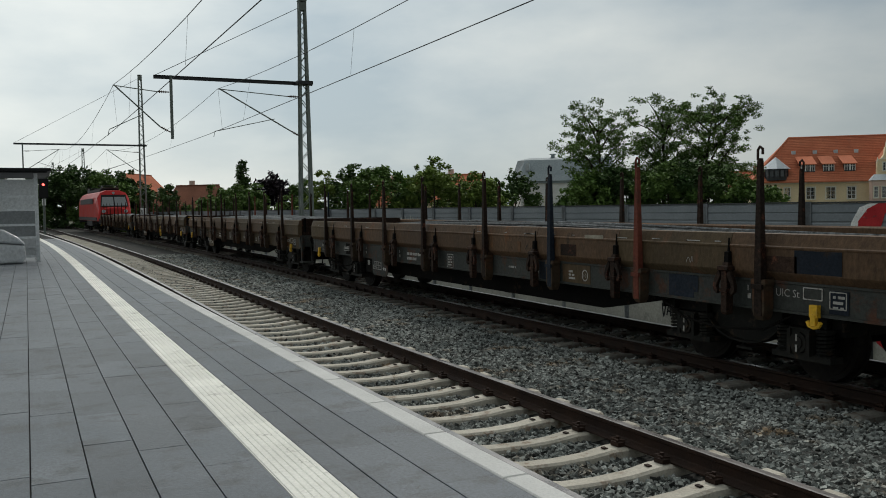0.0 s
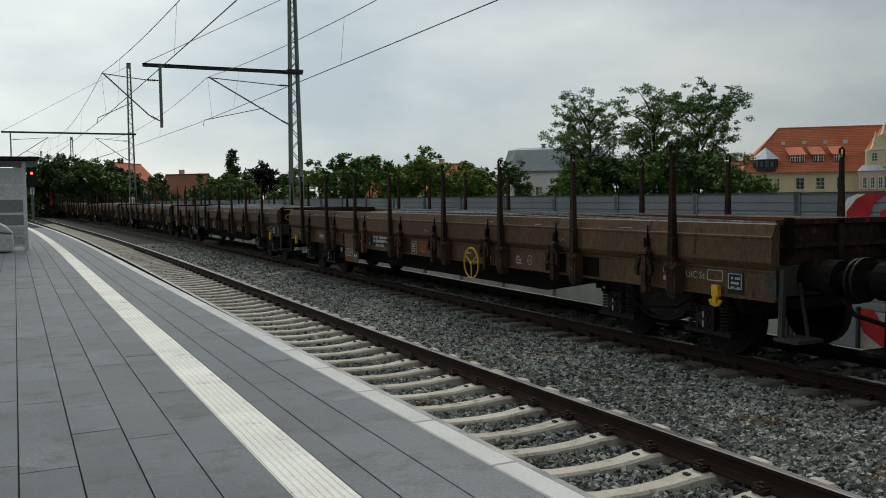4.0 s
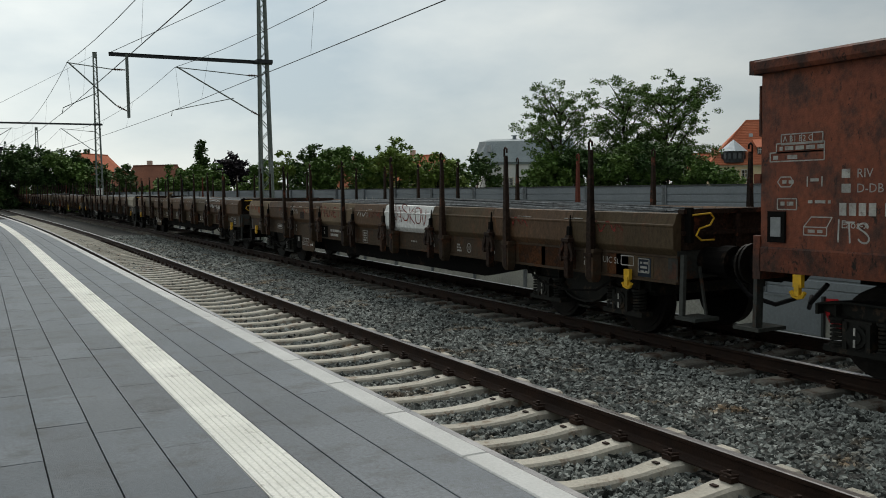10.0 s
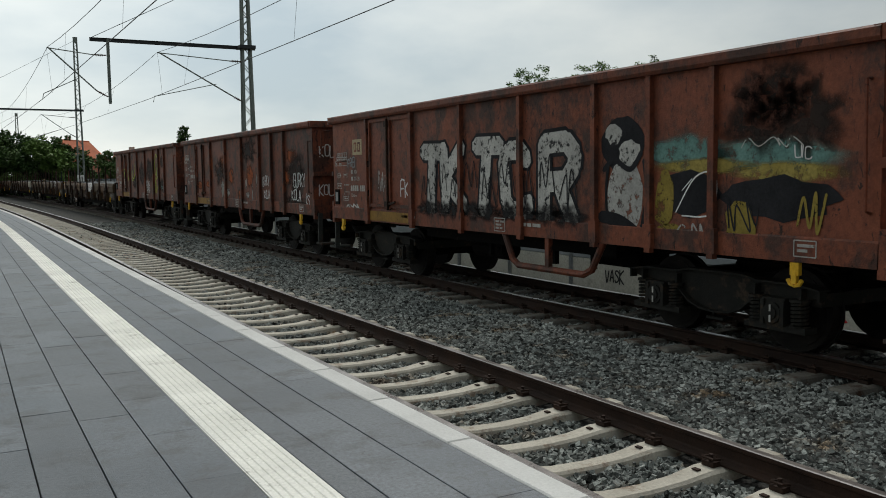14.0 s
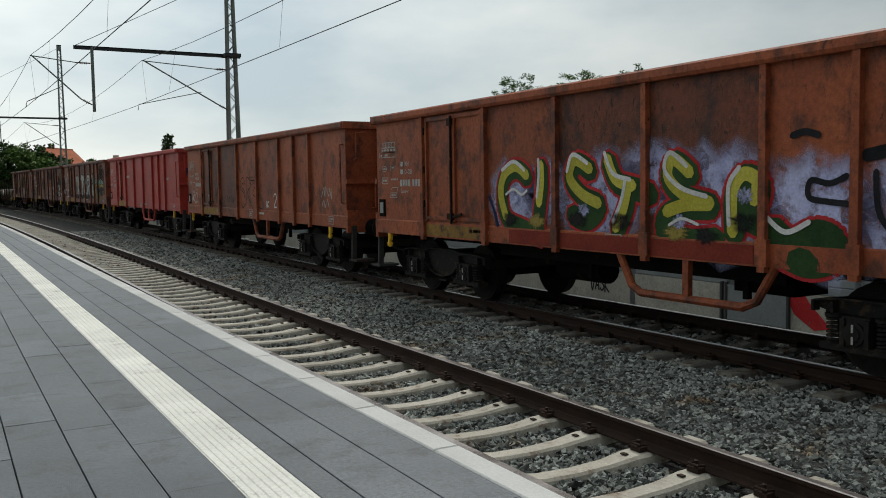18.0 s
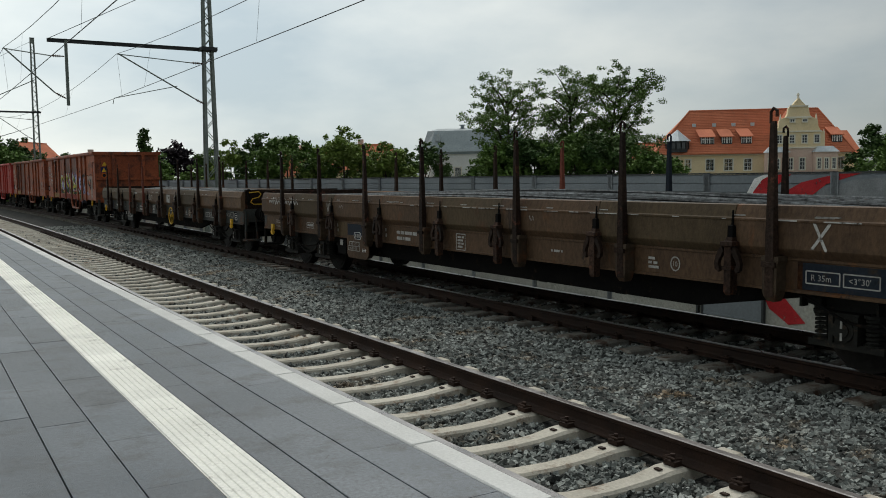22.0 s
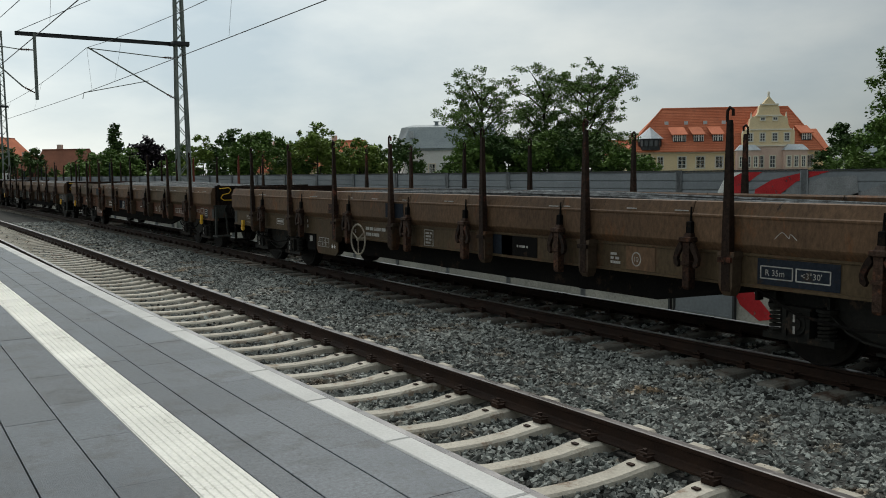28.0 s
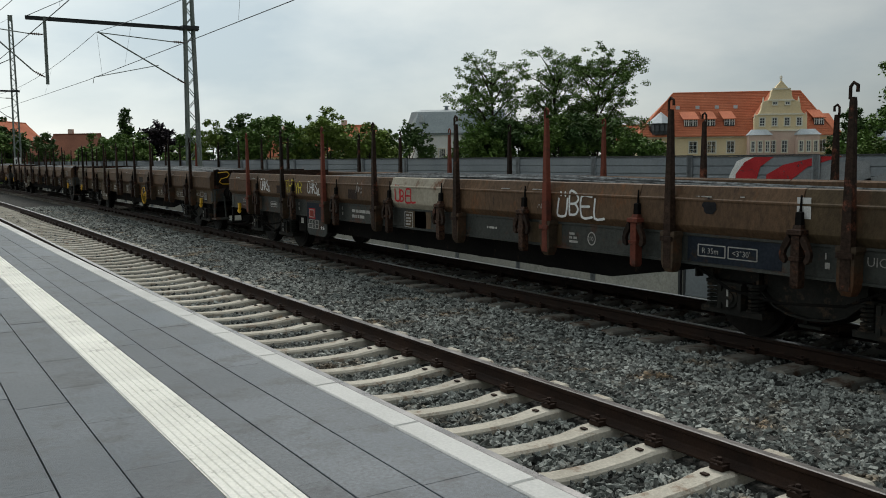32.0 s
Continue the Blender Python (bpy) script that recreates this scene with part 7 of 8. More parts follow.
def blot(parent, y, z, ry, rz, x, material, seed, n=22, ragged=0.16, depth=0.002, at=None, name="paint_patch"):
    """An irregular painted patch."""
    rng = random.Random(seed)
    at = at or on_side(x)
    poly = [(-y + ry * math.cos(6.2832 * i / n) * (1 + rng.uniform(-ragged, ragged)), z + rz * math.sin(6.2832 * i / n) * (1 + rng.uniform(-ragged, ragged))) for i in range(n)]
    return Kit().add([at(u, v, depth) for u, v in poly], [tuple(range(n))]).put(name, M[material], parent)


def cloud(parent, y, z, ry, rz, x, material, seed, ragged=0.15, core=0.45):
    """A sprayed cloud of paint, dense in the middle and thin at its rim."""
    rng = random.Random(seed)
    n, steps = 26, ((0.0, 1.0), (core, 1.0), (0.7, 0.75), (1.0, 0.0))
    edge = [1 + rng.uniform(-ragged, ragged) for _ in range(n)]
    vs, fade, fs = [(x, y, z)], [1.0], []
    for s, a in steps[1:]:
        vs += [(x, y - ry * s * edge[i] * math.cos(6.2832 * i / n), z + rz * s * edge[i] * math.sin(6.2832 * i / n)) for i in range(n)]
        fade += [a] * n
    fs += [(0, 1 + i, 1 + (i + 1) % n) for i in range(n)]
    for j in range(len(steps) - 2):
        fs += [(1 + j * n + i, 1 + j * n + (i + 1) % n, 1 + (j + 1) * n + (i + 1) % n, 1 + (j + 1) * n + i) for i in range(n)]
    me = bpy.data.meshes.new("sprayed_cloud")
    me.from_pydata(vs, [], fs)
    col = me.color_attributes.new("fade", "FLOAT_COLOR", "POINT")
    for i, a in enumerate(fade):
        col.data[i].color = (a, a, a, 1)
    me.materials.append(M[material])
    ob = new("sprayed_cloud", me)
    ob.parent = parent
    return ob


def stroke(parent, pts, w, x, material):
    k = Kit()
    ribbon(k, rounded([(-y, z) for y, z in pts], 5), w, on_side(x), 0.0)
    return k.put("graffiti", M[material], parent)


def patch(parent, y0, y1, z0, z1, x, material, name="paint_patch", depth=0.003):
    return Kit().box((x - depth / 2, (y0 + y1) / 2, (z0 + z1) / 2), (depth, abs(y1 - y0), z1 - z0)).put(name, M[material], parent)


def parts(w, stem):
    return [o for o in w.children if o.name.split(".")[0] == stem]


def near_part(w, stem, y):
    """The part of that name on the platform side nearest to y."""
    near = [o for o in parts(w, stem) if abs(o.matrix_basis.to_euler().z) < 1]
    return min(near, key=lambda o: abs(o.location.y - y))


def tone(w, stem, y, material):
    paint(near_part(w, stem, y), material)


FX, SX = -1.4185, -1.3475      # faces of the side flaps and of the sill
MID = [(a + b) / 2 for a, b in zip(JOINTS, JOINTS[1:])]
rng = random.Random(21)
for i, w in enumerate(FLATS):
    for y in MID:
        for _ in range(1):
            r = rng.random()
            if r < 0.22:
                tone(w, "side_flap", y, "olive")
        if rng.random() < 0.18:
            e = rng.uniform(-0.5, 0.5)
            patch(w, y + e + rng.uniform(0.1, 0.3), y + e - rng.uniform(0.1, 0.3), 1.23, rng.choice((1.40, 1.46)), FX, rng.choice(("olive", "brown", "brown", "stake")))
    for _ in range(5):
        y = rng.uniform(-8.5, 8.5)
        patch(w, y, y - rng.uniform(0.2, 0.9), 0.825, 1.095, SX + 0.001, rng.choice(("olive", "blue_patch", "iron", "rust", "brown")))
    for o in parts(w, "stake"):
        if o.location.x < 0:
            continue
        if rng.random() < 0.12:
            paint(o, "stake_red")
        elif rng.random() < 0.06:
            paint(o, "blue_patch")
    for _ in range(2):
        y = rng.uniform(-9, 9)
        scrawl(w, y, rng.uniform(1.30, 1.42), rng.uniform(0.05, 0.12), 0.04, FX, 0.007, "stencil", rng.random(), 5)
    k = Kit()
    for _ in range(36 if i in (10, 12, 1) else 14):
        y = rng.uniform(-9, 9)
        k.box((-1.40 - 0.001, y, rng.uniform(1.528, 1.54)), (0.008, rng.uniform(0.04, 0.25), 0.012))
    k.put("paint_chips", M["spray_silver"], w)
    if i in (3, 9, 13, 14, 7):
        wheel, hy = Kit(), 2.55 if i == 13 else -2.40
        for n in range(20):
            a, b = 6.2832 * n / 20, 6.2832 * (n + 1) / 20
            wheel.rod((-1.46, hy + 0.27 * math.cos(a), 0.80 + 0.27 * math.sin(a)), (-1.46, hy + 0.27 * math.cos(b), 0.80 + 0.27 * math.sin(b)), 0.016, 5)
        for n in range(3):
            a = 6.2832 * n / 3 + 0.5
            wheel.rod((-1.46, hy, 0.80), (-1.46, hy + 0.27 * math.cos(a), 0.80 + 0.27 * math.sin(a)), 0.012, 5)
        wheel.rod((-1.48, hy, 0.8), (-1.30, hy, 0.8), 0.03, 8).put("handbrake_wheel", M["yellow" if i != 13 else "beige"], w, "yellow handbrake wheel")
    coat = {10: "brown", 12: "rust_sill", 13: "olive", 14: "olive", 1: "olive", 3: "brown", 6: "olive", 7: "brown", 8: "olive", 16: "brown"}.get(i, "sill" if i in (2, 5, 9, 11, 15) else "sill_brown")
    for o in parts(w, "side_sill") + parts(w, "load_table"):
        paint(o, coat)
    if i in (3, 6, 8, 10, 13):
        for o in parts(w, "shunter_handle"):
            bpy.data.objects.remove(o)
# the wagons that the camera sees closely
w = FLATS[5]
patch(w, -8.15, -8.75, 1.23, 1.47, FX, "blue_patch")
patch(w, -6.2, -6.6, 0.90, 1.14, SX, "blue_patch")
tone(w, "stake", -5.59, "stake_red"), tone(w, "stake", -3.46, "blue_patch")
patch(w, -4.3, -4.75, 1.50, 1.55, FX, "beige")
w = FLATS[4]
scrawl(w, 8.2, 1.42, 0.22, 0.10, FX, 0.014, "spray_silver", 4, 8), scrawl(w, 6.4, 1.42, 0.35, 0.10, FX, 0.014, "spray_silver", 5, 8)
tone(w, "side_flap", -8.2, "olive"), tone(w, "side_flap", -6.1, "olive"), tone(w, "stake", 1.32, "blue_patch")
paint(parts(w, "load_table")[0], "blue_patch")
w = FLATS[3]
tone(w, "side_flap", 8.2, "olive"), tone(w, "side_latch", 2.95, "stake_red")
patch(w, 2.8, 1.45, 0.89, 1.15, SX, "blue_patch")
bars(w, SX - 0.005, 2.6, 1.08, [[0.12, 0.12, -0.02, 0.28, 0.22], [0.1, 0.2, -0.02, 0.2]], h=0.06, gap=0.09)
lg = bars(w, SX - 0.003, 0.05, 1.02, [[]], "spray_orange", border=(0.34, 0.20))
spray(w, "DD", 0.0, 0.89, 0.13, SX - 0.003, 0.02, "spray_orange", 2)
w = FLATS[2]
tone(w, "side_flap", -8.2, "beige"), spray(w, "CUY", -3.45, 1.33, 0.22, FX, 0.016, "spray_silver", 6)
scrawl(w, -3.7, 1.33, 0.25, 0.03, FX, 0.014, "spray_silver", 8, 5)
w = FLATS[1]
for n in range(5):
    scrawl(w, -5.2 - 0.42 * n, 1.46 - 0.02 * n, 0.16, 0.07, FX, 0.03, "spray_white", 30 + n, 6)
scrawl(w, -6.0, 1.60, 0.9, 0.012, -1.40, 0.025, "spray_white", 51, 7)
w = FLATS[0]
tone(w, "side_flap", 8.2, "tan"), tone(w, "side_flap", 1.9, "tan"), tone(w, "side_flap", -1.9, "white"), tone(w, "side_flap", 4.0, "brown")
blot(w, 8.0, 1.40, 0.30, 0.12, FX, "rust_patch", 3), blot(w, 3.9, 1.46, 0.2, 0.08, FX, "tan", 4)
spray(w, "NAOVE I", 2.85, 1.34, 0.22, FX, 0.028, "faded_red", 11, 0.75), spray(w, "NAS", -1.15, 1.34, 0.30, FX, 0.026, "faded_red", 12, 0.8)
spray(w, "KOV", -2.05, 1.30, 0.28, FX, 0.026, "faded_red", 13, 0.7)
for n, y in enumerate((8.7, 5.9, 4.0, 0.3, -0.35, -5.8, -8.0)):
    scrawl(w, y, 1.45, 0.28, 0.08, FX, 0.025, "faded_red" if n != 3 else "spray_silver", 60 + n, 7)
spray(w, "TMVN", 5.2, 1.34, 0.18, FX, 0.014, "spray_silver", 14)
w = FLATS[9]
for y in (8.2, 6.1, 4.0):
    tone(w, "side_flap", y, "olive")
tone(w, "stake", 3.46, "stake_red"), tone(w, "stake", 1.32, "stake_red")
patch(w, -1.75, -2.15, 1.22, 1.50, FX, "spray_silver"), bars(w, FX - 0.003, -2.72, 1.42, [[0.08]], "spray_silver", h=0.06, border=(0.2, 0.14)), patch(w, 2.9, 2.5, 1.46, 1.52, FX - 0.004, "spray_silver")
spray(w, "SERABLES", 1.05, 1.27, 0.16, FX, 0.012, "spray_silver", 23, 0.55)
w = FLATS[10]
for n in range(6):
    scrawl(w, 8.6 - 0.3 * n, 1.46, 0.14, 0.07, FX, 0.035, "spray_silver", 70 + n, 5)
spray(w, "X", -6.0, 1.24, 0.24, FX, 0.03, "spray_silver", 15), spray(w, "VI", 5.35, 1.28, 0.2, FX, 0.022, "spray_silver", 24), scrawl(w, -7.9, 1.42, 0.4, 0.04, FX, 0.016, "spray_white", 76, 7)
patch(w, 4.45, 3.62, 0.86, 1.08, -1.376, "blue_patch")
for n in range(14):                                         # bright scuffs along the flap rims
    patch(w, 2.0 - 0.62 * n + rng.uniform(-0.2, 0.2), 1.75 - 0.62 * n - rng.uniform(-0.15, 0.3), 1.487, 1.487 + rng.uniform(0.006, 0.014), -1.424, "spray_silver", "scuff")
hx = [(0.17, 0), (0.12, 0.07), (-0.12, 0.07), (-0.17, 0), (-0.12, -0.07), (0.12, -0.07)]
for m, d, e in (("spray_white", 0.0, 1.0), ("blue_patch", 0.0015, 0.86)):
    Kit().add([(-1.3805 - d, 4.0 + u * e, 0.86 + v * e) for u, v in hx], [tuple(range(6))]).put("capacity_mark", M[m], w)
bars(w, -1.3835, 4.1, 0.86, [[0.05, 0.04, 0.05]], h=0.07)
w = FLATS[11]
patch(w, -4.0, -4.3, 1.50, 1.56, -1.405, "spray_white"), spray(w, "X", -4.1, 1.28, 0.14, FX, 0.012, "spray_silver", 25)
w = FLATS[12]
patch(w, 4.25, 3.55, 1.23, 1.47, FX, "blue_patch"), patch(w, 7.0, 6.0, 0.83, 1.09, SX, "rust_sill")
w = FLATS[13]
spray(w, "EMU!", -7.95, 1.24, 0.22, FX, 0.018, "spray_silver", 16, 0.75)
patch(w, -8.35, -8.52, 0.86, 1.06, SX, "navy"), patch(w, 1.6, 1.0, 1.23, 1.47, FX, "blue_patch")
w = FLATS[14]
tone(w, "side_flap", 4.0, "olive")
w = FLATS[15]
spray(w, "THEYR", 5.50, 1.27, 0.24, FX, 0.026, "spray_yellow", 18, 0.58), spray(w, "CHAS", 4.34, 1.28, 0.22, FX, 0.026, "spray_white", 19, 0.42), spray(w, "LL", 3.86, 1.26, 0.11, FX, 0.022, "spray_white", 26, 0.4), spray(w, "CHAS", 7.02, 1.28, 0.22, FX, 0.026, "spray_white", 20, 0.42), spray(w, "LL", 6.54, 1.26, 0.11, FX, 0.022, "spray_white", 27, 0.4)
tone(w, "side_flap", 0.0, "beige"), spray(w, "ÜBEL", 0.65, 1.25, 0.19, FX, 0.030, "spray_red", 21, 0.75), spray(w, "ÜBEL", -3.62, 1.22, 0.26, FX, 0.030, "spray_white", 22, 0.75)
tone(w, "side_latch", -5.07, "stake_red"), tone(w, "stake", -3.46, "stake_red"), tone(w, "stake", 3.46, "stake_red"), tone(w, "stake", 7.72, "stake_red"), patch(w, -5.75, -6.95, 0.825, 1.095, SX, "blue_patch")
patch(w, -7.15, -7.3, 1.36, 1.56, FX, "spray_white"), patch(w, 4.49, 3.8, 0.74, 1.08, -1.3765, "blue_patch"), patch(w, 4.38, 4.08, 0.76, 0.97, -1.3795, "spray_red"), patch(w, 4.35, 4.11, 0.785, 0.945, -1.3825, "stencil"), patch(w, 4.32, 4.14, 0.80, 0.93, -1.3855, "dark_red"), scrawl(w, 2.0, 1.43, 0.12, 0.1, FX, 0.014, "spray_silver", 80, 7)
blot(w, -6.1, 1.43, 0.09, 0.09, FX, "spray_black", 7)

for i, w in enumerate(FLATS):
    writing("UIC St", 0.12, w, SX - 0.006, -7.83, 0.965)
    bars(w, SX - 0.006, -7.42, 1.02, [[0.012, -0.05, 0.02], [0.05, -0.01, 0.02]], h=0.06, gap=0.09)
    if i >= 9:
        if i in (10, 13):
            patch(w, -5.86, -6.76, 0.83, 1.09, SX - 0.001, "blue_patch")
        for words, y, n in (("R 35m", -5.94, 0.36), ("<3°30'", -6.34, 0.36)):
            bars(w, SX - 0.006, y, 0.965, [[]], border=(n, 0.12))
            writing(words, 0.085, w, SX - 0.007, y - 0.01, 0.925)

BX = -1.4165
w = BOXES[0]
spray(w, "F", 4.1, 2.02, 0.36, BX, 0.045, "spray_lime", 31), spray(w, "o", 3.15, 1.95, 0.52, BX, 0.045, "spray_lime", 32), spray(w, "u", 2.05, 1.92, 0.46, BX, 0.045, "spray_lime", 33, 0.9), spray(w, "!", 1.60, 1.98, 0.55, BX, 0.05, "spray_lime", 34)
patch(w, 3.98, 3.75, 1.93, 1.97, BX, "spray_lime"), patch(w, 3.15, 2.72, 1.84, 1.885, BX, "spray_lime"), patch(w, 2.15, 1.75, 1.82, 1.865, BX, "spray_lime")
spray(w, "RUDE", 4.15, 1.62, 0.22, BX, 0.022, "spray_white", 35), spray(w, "ANT", 4.05, 1.40, 0.2, BX, 0.022, "spray_white", 36), spray(w, "2", 3.9, 1.25, 0.14, BX, 0.02, "spray_white", 37), spray(w, "ITS", 5.45, 1.40, 0.20, BX, 0.018, "spray_silver", 38)
spray(w, "ULTRAS", -1.0, 1.62, 0.2, BX, 0.024, "spray_white", 39, 0.5), spray(w, "RUNE", -1.15, 1.42, 0.22, BX, 0.024, "spray_white", 40), spray(w, "TOX", -1.2, 1.20, 0.24, BX, 0.024, "spray_white", 41)
for pts in (((-3.45, 2.72), (-3.2, 2.90), (-3.0, 2.70), (-2.92, 2.35), (-3.05, 2.05), (-3.3, 2.25), (-3.42, 2.55)), ((-3.62, 2.62), (-3.35, 2.3), (-3.1, 1.95), (-2.98, 1.75)), ((-3.62, 2.30), (-3.48, 2.05), (-3.55, 1.85)), ((-3.0, 1.85), (-2.88, 1.45), (-2.93, 1.15), (-3.0, 1.06)), ((-3.2, 1.75), (-3.12, 1.40), (-3.25, 1.15), (-3.5, 1.10)), ((-3.65, 1.85), (-3.4, 1.6), (-3.2, 1.42)), ((-3.0, 1.95), (-3.25, 1.90), (-3.5, 2.05))):
    stroke(w, pts, 0.05, BX, "spray_lime")
cloud(w, -4.25, 2.58, 0.27, 0.27, BX - 0.001, "mist_soot", 96, 0.05, 0.85), cloud(w, -4.25, 1.62, 0.48, 0.36, BX - 0.001, "mist_soot", 98, 0.2, 0.7), scrawl(w, -4.25, 1.55, 0.26, 0.11, BX - 0.002, 0.02, "spray_teal", 95, 8)
spray(w, "SF", 0.95, 1.10, 0.14, -1.434, 0.022, "spray_green", 97)
cloud(w, -1.85, 2.25, 0.7, 0.55, BX - 0.001, "mist_soot", 99, 0.25, 0.6), cloud(w, -0.2, 2.1, 0.6, 0.6, BX - 0.001, "mist_soot", 100, 0.3, 0.4), cloud(w, 1.5, 1.75, 0.6, 0.35, BX - 0.001, "mist_soot", 101, 0.3, 0.4)
w = BOXES[1]
spray(w, "GURKY", -2.94, 1.72, 0.24, BX - 0.006, 0.022, "spray_white", 42, 0.34), spray(w, "KOLA", -3.05, 1.38, 0.22, BX - 0.006, 0.024, "spray_white", 43, 0.42), spray(w, "GURKY", -5.45, 1.70, 0.30, BX - 0.006, 0.028, "spray_white", 44, 0.42), spray(w, "KOLA", -5.30, 1.38, 0.26, BX - 0.006, 0.028, "spray_white", 45, 0.5), spray(w, "IS", -6.30, 1.30, 0.25, BX - 0.006, 0.026, "spray_white", 46)
end = lambda u, v, d: (u, -6.78 - 0.006 - d, v)
spray(w, "KOLA", 1.24, 2.42, 0.24, 0, 0.024, "spray_white", 47, 0.40, at=end), spray(w, "KOLA", 1.27, 1.52, 0.24, 0, 0.024, "spray_white", 48, 0.40, at=end), stroke(w, ((-6.30, 1.36), (-6.38, 1.26), (-6.30, 1.16), (-6.40, 1.08)), 0.022, BX, "spray_white")
for n, (y, z, a, b) in enumerate(((0.2, 1.98, 0.30, 0.30), (1.2, 2.35, 0.30, 0.34), (-0.7, 1.45, 0.25, 0.18), (-5.3, 2.45, 0.42, 0.22), (-4.95, 1.95, 0.26, 0.22), (4.1, 1.70, 0.40, 0.16), (2.95, 1.72, 0.36, 0.14), (2.45, 2.2, 0.12, 0.5))):
    cloud(w, y, z, a, b, BX - 0.001, "mist_rust", 100 + n, 0.22, 0.5)
cloud(w, -1.72, 1.98, 0.40, 0.36, BX - 0.001, "mist_rust", 104, 0.14, 0.72)
for n, (y, z, a, b) in enumerate(((1.2, 1.6, 0.22, 0.35), (0.6, 1.5, 0.25, 0.16), (-1.35, 1.75, 0.10, 0.20), (-2.35, 1.9, 0.09, 0.22), (-1.95, 1.5, 0.07, 0.32), (-2.55, 1.55, 0.10, 0.3), (-1.5, 1.45, 0.2, 0.1))):
    cloud(w, y, z, a, b, BX - 0.003, "mist_silver", 110 + n, 0.4, 0.3)
for n, (y, z, a, b) in enumerate(((-1.6, 2.7, 0.8, 0.4), (1.5, 2.1, 0.6, 0.45), (-5.6, 2.0, 0.7, 0.6), (-5.5, 1.35, 0.9, 0.22))):
    cloud(w, y, z, a, b, BX - 0.002, "mist_soot", 120 + n, 0.3, 0.4)
w = BOXES[2]
lg = patch(w, 5.32, 4.84, 2.40, 2.72, BX, "cream")
for y in (5.24, 5.05):
    patch(w, y, y - 0.13, 2.46, 2.66, BX - 0.004, "box_brown"), patch(w, y - 0.045, y - 0.10, 2.50, 2.62, BX - 0.008, "cream")
scrawl(w, 5.35, 1.33, 0.36, 0.05, BX, 0.03, "spray_silver", 50, 9), spray(w, "FREI", 5.58, 2.15, 0.17, BX, 0.03, "spray_grey", 51, 0.55)
scrawl(w, 3.9, 1.85, 0.18, 0.30, BX, 0.02, "spray_silver", 52, 8), spray(w, "FKE", 3.05, 1.55, 0.3, BX, 0.03, "spray_white", 53, 0.5)
for mat_name, wd, x in (("spray_black", 0.40, BX), ("spray_silver", 0.29, BX - 0.006)):
    for n, (c, y) in enumerate((("T", 2.20), ("K", 1.30), ("T", 0.40), ("C", -0.60), ("R", -1.55))):
        spray(w, c, y, 1.38, 1.02, x, wd, mat_name, 54 + n, 0.66, smooth=False)
for n in range(9):
    y = 2.0 - 0.52 * n
    scrawl(w, y, 1.75 + 0.2 * (n % 2), 0.2, 0.32, BX - 0.012, 0.022, "spray_black", 210 + n, 5)
    cloud(w, y, 1.38, 0.4, 0.16, BX - 0.014, "mist_black", 220 + n, 0.3, 0.4)
blot(w, -3.25, 2.32, 0.40, 0.34, BX, "spray_black", 110, 24, 0.06), blot(w, -3.08, 2.45, 0.15, 0.13, BX - 0.003, "spray_silver", 111), blot(w, -3.38, 2.22, 0.20, 0.14, BX - 0.003, "spray_silver", 112)
blot(w, -3.30, 1.66, 0.34, 0.46, BX - 0.002, "spray_silver", 113, 20, 0.05), stroke(w, ((-2.98, 2.02), (-2.94, 1.66), (-3.02, 1.30), (-3.35, 1.20)), 0.05, BX - 0.006, "spray_black"), stroke(w, ((-2.85, 1.40), (-3.2, 1.36), (-3.55, 1.20), (-3.7, 1.10)), 0.16, BX - 0.006, "spray_black"), stroke(w, ((-3.65, 2.1), (-3.7, 1.7), (-3.62, 1.3)), 0.06, BX - 0.006, "spray_black"), stroke(w, ((-2.9, 2.0), (-3.1, 2.12), (-3.4, 2.0), (-3.6, 2.2)), 0.07, BX - 0.006, "spray_black")
cloud(w, -4.35, 2.18, 0.75, 0.22, BX - 0.001, "mist_teal", 114, 0.1, 0.6), cloud(w, -5.5, 2.12, 1.0, 0.20, BX - 0.001, "mist_teal", 115, 0.1, 0.6), cloud(w, -4.6, 2.02, 0.8, 0.10, BX - 0.003, "mist_yellow", 116, 0.1, 0.6), cloud(w, -5.7, 1.95, 0.8, 0.12, BX - 0.003, "mist_yellow", 117, 0.1, 0.6)
blot(w, -4.42, 1.72, 0.46, 0.28, BX - 0.004, "spray_black", 118, 8, 0.1), blot(w, -5.6, 1.68, 0.72, 0.22, BX - 0.004, "spray_black", 119, 18, 0.15), blot(w, -4.0, 1.62, 0.16, 0.34, BX - 0.006, "ochre_spray", 120, 10, 0.2), blot(w, -4.1, 1.25, 0.22, 0.12, BX - 0.006, "ochre_spray", 121, 10, 0.2), blot(w, -5.15, 1.35, 0.22, 0.26, BX - 0.006, "ochre_spray", 122, 10, 0.3)
stroke(w, ((-4.2, 1.5), (-4.5, 1.9), (-4.8, 1.92), (-4.75, 1.5), (-4.3, 1.46)), 0.018, BX - 0.008, "spray_white"), stroke(w, ((-4.45, 1.88), (-4.3, 1.75)), 0.014, BX - 0.009, "spray_white"), scrawl(w, -4.5, 1.3, 0.25, 0.12, BX - 0.009, 0.022, "spray_silver", 123, 8), scrawl(w, -5.2, 1.5, 0.25, 0.2, BX - 0.009, 0.02, "spray_black", 124, 8), scrawl(w, -6.05, 1.55, 0.2, 0.25, BX - 0.009, 0.03, "ochre_spray", 125, 6)
